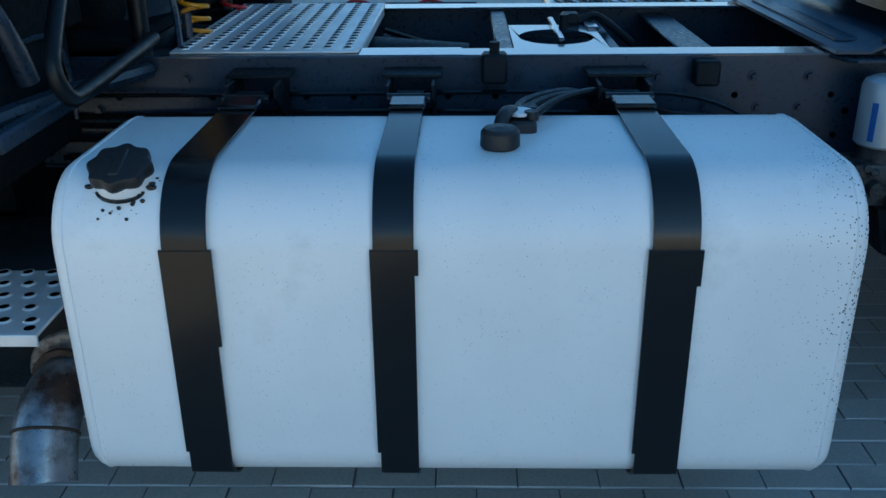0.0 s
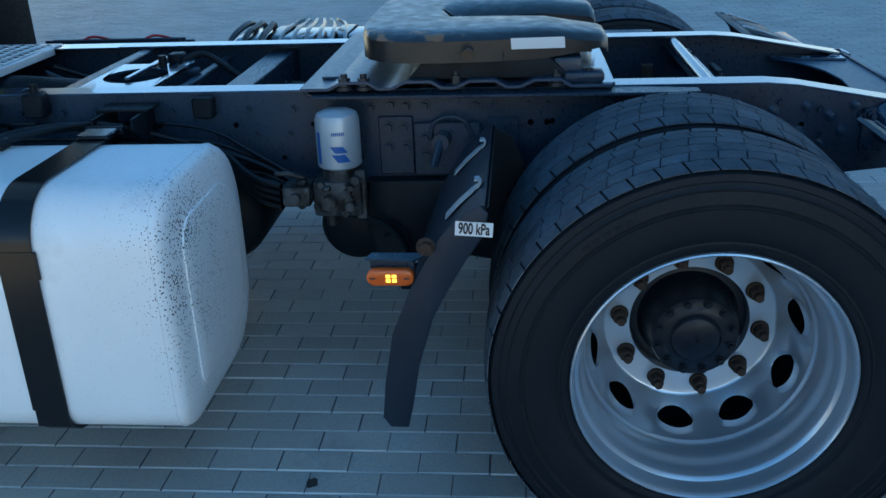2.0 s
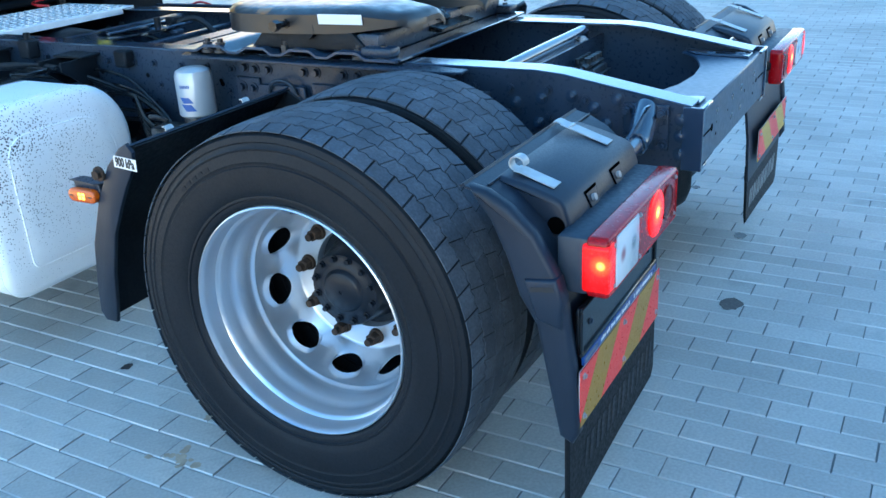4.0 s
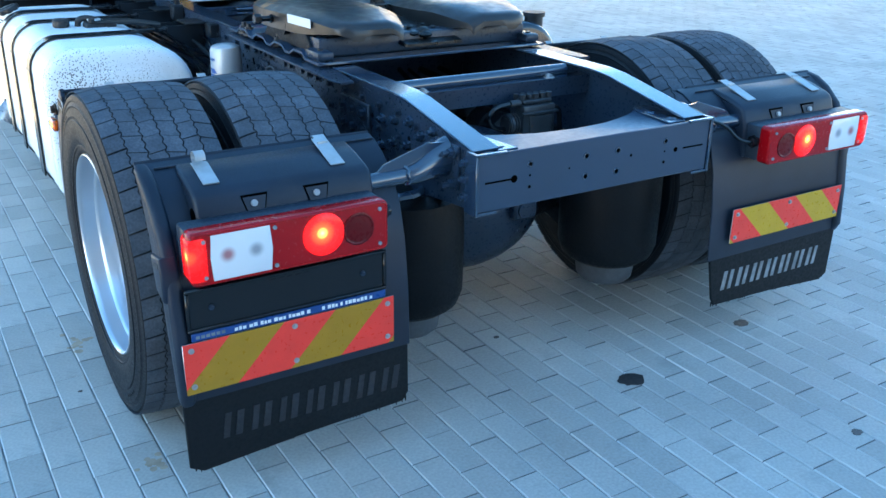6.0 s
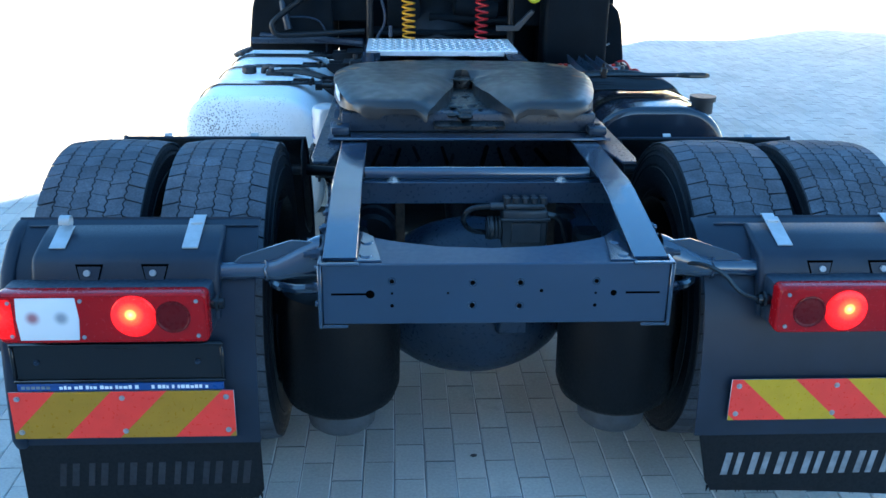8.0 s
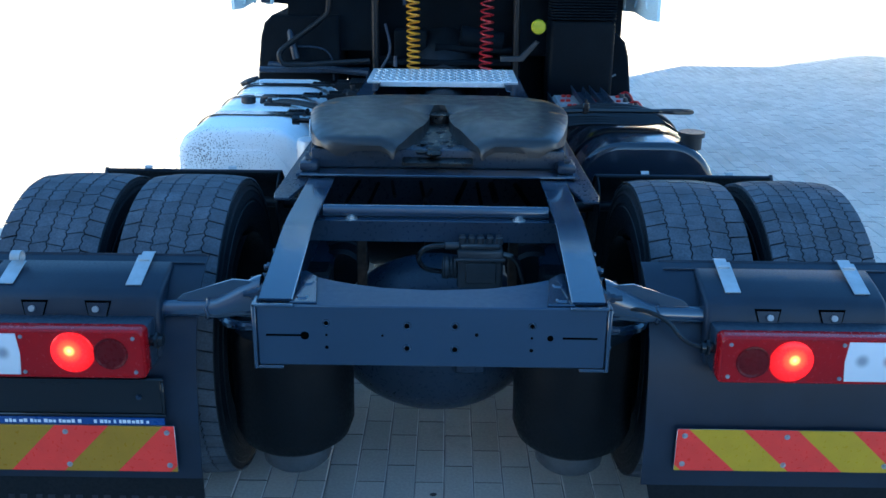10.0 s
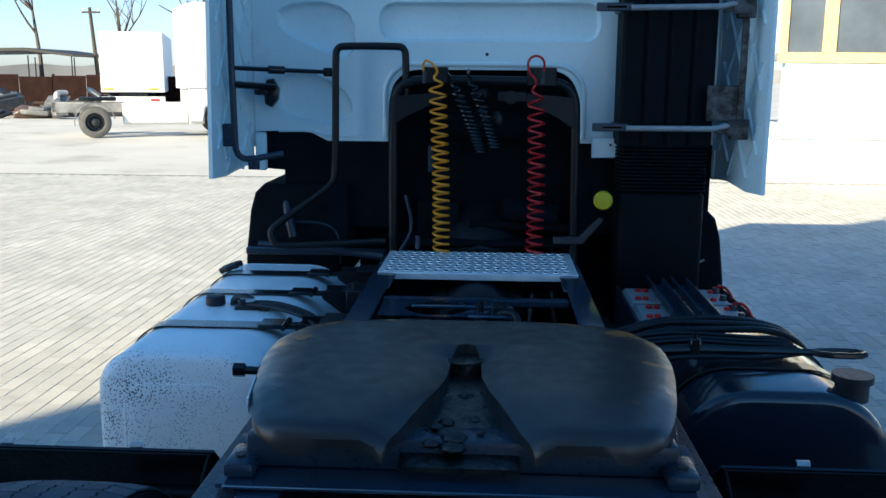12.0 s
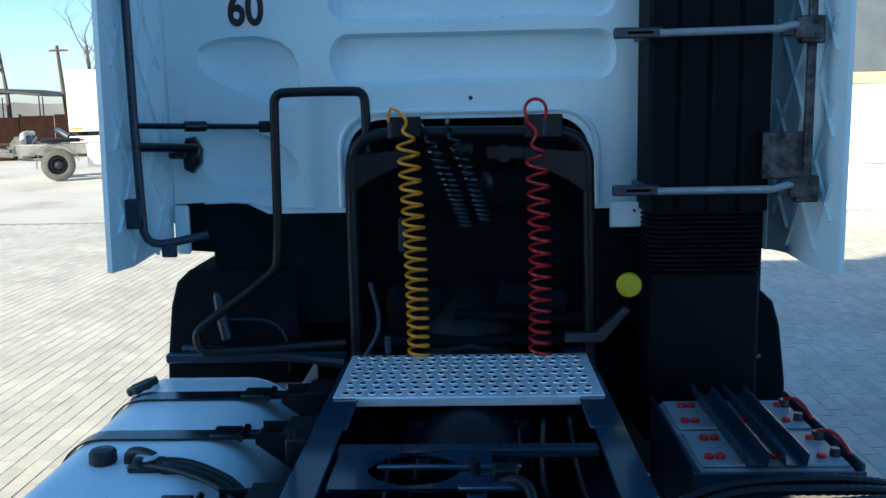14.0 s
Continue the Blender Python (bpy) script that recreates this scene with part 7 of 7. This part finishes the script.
for y in (0.0, 1.9):
    for x in (0.1, 3.58):
        far_wheel(x, y)
far_part("frame", Shape().box((-1.0, 0.55, 0.68), (4.6, 0.65, 0.95), 0.01).box((-1.0, 1.3, 0.68), (4.6, 1.4, 0.95), 0.01).box((-1.0, 0.55, 0.7), (-0.9, 1.4, 0.95), 0.01), M["scrapg"], far)
far_part("fuel_tank", Shape().prism(rounded(0.0, 0.65, 0.35, 0.95, 0.1, 5), "x", 0.85, 2.6, 0.02), M["truckwhite"], far, "white side tank")
far_part("side_box", Shape().box((2.62, -0.02, 0.35), (3.05, 0.6, 0.95), 0.02), M["truckwhite"], far)
far_part("mudguard", Shape().sheet([(p[0], p[1]) for p in arc(0.1, 0.43, 0.52, 190, 10, 14)], "y", -0.18, 0.3, 0.02), M["scrapg"], far)
far_part("cab", Shape().prism([(2.5, 1.35), (2.5, 3.65), (2.85, 3.75), (4.5, 3.7), (4.75, 2.5), (4.8, 0.4), (4.2, 0.4), (4.1, 0.82), (3.85, 0.98), (3.58, 1.02), (3.3, 0.98), (3.08, 0.82), (3.0, 0.4), (2.62, 0.4), (2.62, 1.35)], "y", -0.15, 2.2, 0.04), M["truckwhite"], far, "white cab")
far_part("side_window", Shape().prism([(3.2, 2.12), (3.2, 2.95), (4.0, 2.95), (4.1, 2.55), (4.1, 2.12)], "y", -0.165, -0.14, 0.01), M["pane"], far)
far_part("mirror", Shape().box((4.12, -0.42, 2.1), (4.24, -0.3, 2.75), 0.03, seg=2).box((4.1, -0.3, 2.3), (4.2, -0.15, 2.34), 0.005), M["dark"], far)
far_part("door_seam", Shape().box((3.1, -0.154, 1.3), (3.115, -0.149, 3.0), 0).box((4.3, -0.154, 1.3), (4.315, -0.149, 2.9), 0).box((2.62, -0.154, 1.34), (4.77, -0.149, 1.37), 0), M["greyink"], far)
far_part("door_handle", Shape().box((3.18, -0.165, 1.86), (3.4, -0.15, 1.92), 0.005), M["dark"], far)
far_part("coupling_plate", Shape().box((-0.3, 0.6, 1.0), (0.7, 1.35, 1.1), 0.03, seg=2), M["dark"], far)

trailer = thing("semi_trailer", (-15.5, 36.5, 0), "white box semi-trailer parked with its rear doors shut", "trailer")
TM = Matrix.Translation((-16.6, 36.5, 0)) @ pose(0, 0, 0, 0, 0, 17) @ Matrix.Diagonal((1.02, 0.9, 0.86, 1))


def tr_part(name, shape, m, label=""):
    bmesh.ops.transform(shape.bm, matrix=TM, verts=shape.bm.verts[:])
    return part(name, shape, m, trailer, label)


tr_part("box_body", Shape().box((0, 0, 1.15), (2.55, 9.0, 4.1), 0.03), M["truckwhite"], "white trailer box")
tr_part("bumper", Shape().box((0, -0.1, 0.62), (2.55, 0.05, 0.95), 0.02), M["truckwhite"])
for x in (0.1, 1.9):
    tr_part("tail_lamp", Shape().box((x + 0.06, -0.13, 0.74), (x + 0.42, -0.09, 0.83), 0.01), M["red"])
    tr_part("yellow_marker", Shape().box((x, -0.02, 1.27), (x + 0.4, 0.0, 1.36), 0.005), M["ycap"])
for y in (1.5, 2.8, 4.1):
    for x in (0.2, 2.35):
        g = Shape().lathe((x, y, 0.5), "x", [(0.14, 0.3), (0.15, 0.48), (0.0, 0.5), (-0.15, 0.48), (-0.14, 0.3), (-0.1, 0.0)], 28)
        tr_part("wheel", g, M["rubber"])
tr_part("chassis", Shape().box((0.7, 0.1, 0.85), (1.85, 9.0, 1.15), 0.02), M["dark"])

fence = thing("fence", (-25, 40, 0), "rusty brown sheet metal fence", "fence")
for k in range(22):
    x0 = -46 + 1.6 * k
    part("panel", Shape().box((x0, 40.0, 0), (x0 + 1.57, 40.05, 1.62 + 0.05 * ((k * 7) % 3)), 0.01), M["fence"], fence)
for k in range(0, 23, 2):
    part("post", Shape().box((-46.05 + 1.6 * k, 40.05, 0), (-45.95 + 1.6 * k, 40.15, 1.75), 0.01), M["fence"], fence)
shed = thing("shed", (-24, 42, 0), "open shed with dark sheet roof on thin posts", "shed")
part("roof", Shape().prism([(-33, 2.75), (-22.0, 2.95), (-19.6, 2.66), (-19.6, 2.54), (-22.0, 2.8), (-33, 2.58)], "y", 40.6, 46, 0.01), M["roofsheet"], shed, fix=True)
for x in (-31, -27.2, -24.0, -21.9, -19.8):
    for y in (40.8, 45.6):
        part("post", Shape().cyl((x, y, 0), (x, y, 2.6), 0.03, 8), M["dark"], shed)

pole = thing("utility_pole", (-18.6, 43, 0), "weathered wooden utility pole with crossarm", "pole")
part("shaft", Shape().cyl((-19.42, 43, 0), (-19.76, 43, 4.95), 0.12, 12, r2=0.075), M["wood"], pole)
part("crossarm", Shape().box((-20.15, 42.95, 4.68), (-19.25, 43.05, 4.77), 0.01), M["wood"], pole)
for x in (-20.08, -19.32):
    part("insulator", Shape().cyl((x, 43, 4.77), (x, 43, 4.9), 0.035, 8), M["clear"], pole)


def bare_tree(x, y, tall, seed, lean=0.0):
    rng = random.Random(seed)
    tree = thing("bare_tree", (x, y, 0), "bare leafless tree with upright limbs", "tree")
    g = Shape()
    twigs = Shape()

    def limb(p, d, length, r, depth):
        pts, rad = [p], [r]
        q = p.copy()
        for j in range(5):
            d = (d + Vector((rng.uniform(-0.14, 0.14), rng.uniform(-0.14, 0.14), rng.uniform(0.0, 0.12)))).normalized()
            q = q + d * length / 5
            pts.append(q.copy())
            rad.append(r * (1 - 0.72 * (j + 1) / 5))
        (g if depth < 2 else twigs).tube(pts, rad, 7 if depth < 2 else 4)
        if depth < 3:
            for k in range(4 if depth else 5):
                i = rng.randint(2, 5) if depth else rng.randint(2, 5)
                side = Vector((rng.uniform(-1, 1), rng.uniform(-0.6, 0.6), rng.uniform(0.35, 1.2))).normalized()
                limb(pts[i], side, length * rng.uniform(0.4, 0.62), rad[i] * 0.75, depth + 1)

    limb(Vector((x, y, 0)), Vector((lean, 0, 1)), tall * 0.62, 0.13 * tall / 9, 0)
    part("trunk", g, M["bark"], tree)
    part("twigs", twigs, M["bark"], tree)


bare_tree(-24.3, 47, 10.5, 3)
bare_tree(-21.5, 52, 10.0, 8, -0.15)
bare_tree(-15.8, 54, 13.5, 5, -0.1)

rng = random.Random(17)
SCRAP = [surface("scrap_" + n, c, 0.5, var=0.3, scale=5) for n, c in (("blue", (0.025, 0.04, 0.07)), ("red", (0.2, 0.02, 0.02)), ("white", (0.4, 0.4, 0.4)), ("dark", (0.02, 0.02, 0.023)), ("black", (0.012, 0.012, 0.012)), ("brown", (0.08, 0.05, 0.035)), ("slate", (0.05, 0.055, 0.06)), ("grey", (0.15, 0.15, 0.15)))]
for k in range(84):
    x, y = rng.uniform(-28.5, -15.5), rng.uniform(33.5, 38.5)
    z0 = rng.uniform(0, 0.75) * (1 if y > 35.5 else 0.2)
    sx, sy, sz = rng.uniform(0.4, 1.5), rng.uniform(0.3, 0.9), rng.uniform(0.12, 0.5)
    mt = pose(x, y, z0 + sz / 2 * 0.9, rng.uniform(-18, 18), rng.uniform(-18, 18), rng.uniform(0, 180))
    g = Shape()
    kind = k % 3
    if kind == 0:
        g.prism([(-sx / 2, -sz / 2), (sx / 2, -sz / 2), (sx / 2, 0), (sx / 4, sz / 2), (-sx / 3, sz / 2), (-sx / 2, 0)], "y", -sy / 2, sy / 2, 0.04)
    elif kind == 1:
        g.tube([(-sx / 2, 0, 0), (0, sy / 3, sz / 3), (sx / 2, 0, 0)], 0.12, 10, smooth=2)
    else:
        g.box((-sx / 2, -sy / 2, -sz / 2), (sx / 2, sy / 2, sz / 2), 0.06, seg=2).box((-sx / 4, -sy / 4, sz / 2 - 0.02), (sx / 3, sy / 4, sz / 2 + 0.12), 0.03)
    bmesh.ops.transform(g.bm, matrix=mt, verts=g.bm.verts[:])
    ob = part("scrap_piece", g, SCRAP[rng.randrange(len(SCRAP))], None, "scrap vehicle part lying in a heap by the fence", fix=True)
    tagged(ob, category="scrap", group="scrap heap")

M["woods"] = surface("hazy_far_woods", (0.2, 0.2, 0.21), 0.95, var=0.2, scale=0.05, bump=0.0)
g = Shape()
rng = random.Random(2)
pts = []
for k in range(181):
    a = radians(-15 + 210 * k / 180)
    pts.append((420 * math.cos(a), 420 * math.sin(a), 5.0 + 2.2 * noise.noise(Vector((k * 0.35, 0, 0))) + rng.uniform(0, 1.2)))
for a, b in zip(pts, pts[1:]):
    g.bm.faces.new([g.bm.verts.new(p) for p in ((a[0], a[1], -1), (b[0], b[1], -1), b, a)])
g.mark(0)
tagged(part("far_woods", g, M["woods"], None, "hazy line of far woods"), category="backdrop", kind="structure")

# ---- spots on the paving ----
def spot(x, y, r, m, label, seed):
    rng = random.Random(seed)
    g = Shape()
    ring = [(x + r * rng.uniform(0.75, 1.1) * math.cos(a), y + r * rng.uniform(0.6, 0.9) * math.sin(a)) for a in (2 * math.pi * k / 18 for k in range(18))]
    g.prism(ring, "z", 0.0005, 0.0014)
    tagged(part("stain", g, m, None, label, fix=True), category="stain", group="stains on the paving")


for k, (x, y, r) in enumerate(((0.22, -1.02, 0.05), (0.865, -0.917, 0.035), (-0.99, 0.68, 0.022), (-1.36, -0.192, 0.008), (-1.5, -1.15, 0.012), (0.0, -0.55, 0.012), (0.6, -1.6, 0.02), (1.4, -0.6, 0.025))):
    spot(x, y, r, M["oil"], "dark oil spot on the paving", k)
for k, (x, y, r) in enumerate(((-1.3, 0.157, 0.035), (-1.108, 0.208, 0.016), (-1.266, -0.686, 0.03), (-1.62, -1.3, 0.04))):
    rng = random.Random(60 + k)
    g = Shape()
    for j in range(16):
        px, py, pr = x + rng.gauss(0, r * 0.5), y + rng.gauss(0, r * 0.8), r * rng.uniform(0.2, 0.5)
        g.prism([(px + pr * rng.uniform(0.7, 1.1) * math.cos(a), py + pr * rng.uniform(0.7, 1.1) * math.sin(a)) for a in (2 * math.pi * n / 8 for n in range(8))], "z", 0.0002, 0.0005 + 0.00002 * j)
    tagged(part("stain", g, M["rustspot"], None, "faint rust stain on the paving", fix=True), category="stain", kind="stuff")

# ---- block paving ----
PITCH_X, PITCH_Y, ANCHOR_X, ANCHOR_Y = 0.0972, 0.1955, -1.131, -0.773
PW, PL, TALL = PITCH_X - 0.0036, PITCH_Y - 0.0016, 0.02


def paver_mesh():
    g = Shape()
    c = 0.003
    lo = [(-PW / 2, -PL / 2, -TALL), (PW / 2, -PL / 2, -TALL), (PW / 2, PL / 2, -TALL), (-PW / 2, PL / 2, -TALL)]
    mid = [(x, y, -c) for x, y, _ in lo]
    top = [(x - math.copysign(c, x), y - math.copysign(0.0013, y), 0.0) for x, y, _ in lo]
    rings = [[g.bm.verts.new(p) for p in ring] for ring in (lo, mid, top)]
    for a, b in zip(rings, rings[1:]):
        for k in range(4):
            g.bm.faces.new((a[k], a[(k + 1) % 4], b[(k + 1) % 4], b[k])).material_index = 1 + k % 2
    g.bm.faces.new(rings[-1])
    me = g.mesh("paver", [M["paver"], M["endgrime"], M["sandedge"]], 20)
    return me


base_mesh = paver_mesh()
paving = thing("pavement", (-1.0, 0, 0), "grey concrete block paving in running bond", "pavement", kind="structure")
rng = np.random.default_rng(7)
cells = []
i0, i1 = math.ceil((PX0 - ANCHOR_X) / PITCH_X), math.floor((PX1 - ANCHOR_X) / PITCH_X)
for i in range(i0, i1):
    cx0 = ANCHOR_X + (i + 0.5) * PITCH_X
    shift = 0.5 * (i % 2)
    j0, j1 = math.ceil((PY0 - ANCHOR_Y) / PITCH_Y + 0.5), math.floor((PY1 - ANCHOR_Y) / PITCH_Y - 1.0)
    for j in range(j0, j1):
        cells.append((cx0, ANCHOR_Y + (j + 0.5 + shift) * PITCH_Y))
cells = np.array(cells)
jig = np.c_[rng.uniform(-0.001, 0.001, len(cells)), rng.uniform(-0.0012, 0.0012, len(cells)), rng.uniform(-0.0018, 0.0003, len(cells))]
pick = (cells[:, 0] > -1.75) & (cells[:, 0] < -1.05) & (cells[:, 1] > -1.45) & (cells[:, 1] < 0.9)
for (x, y), (dx, dy, dz) in zip(cells[pick][:300], jig[pick][:300]):
    ob = new("paver", base_mesh)
    ob.parent = paving
    ob.matrix_parent_inverse = paving.matrix_basis.inverted()
    ob.location = (x + dx, y + dy, dz)
taken = np.flatnonzero(pick)[:300]
keep = np.ones(len(cells), bool)
keep[taken] = False
cells, jig = cells[keep], jig[keep]
bv = np.array([v.co for v in base_mesh.vertices])
bf = [tuple(p.vertices) for p in base_mesh.polygons]
off = np.c_[cells, np.zeros(len(cells))] + jig
verts = (bv[None] + off[:, None]).reshape(-1, 3)
faces = [tuple(i + k * len(bv) for i in f) for k in range(len(cells)) for f in bf]
me = bpy.data.meshes.new("pavers")
me.from_pydata(verts.tolist(), [], faces)
for m in (M["paver_j"], M["endgrime"], M["sandedge"]):
    me.materials.append(m)
me.polygons.foreach_set("material_index", [p.material_index for p in base_mesh.polygons] * len(cells))
field = new("paver_field", me)
field.parent = paving
field.matrix_parent_inverse = paving.matrix_basis.inverted()
tagged(field, kind="stuff")
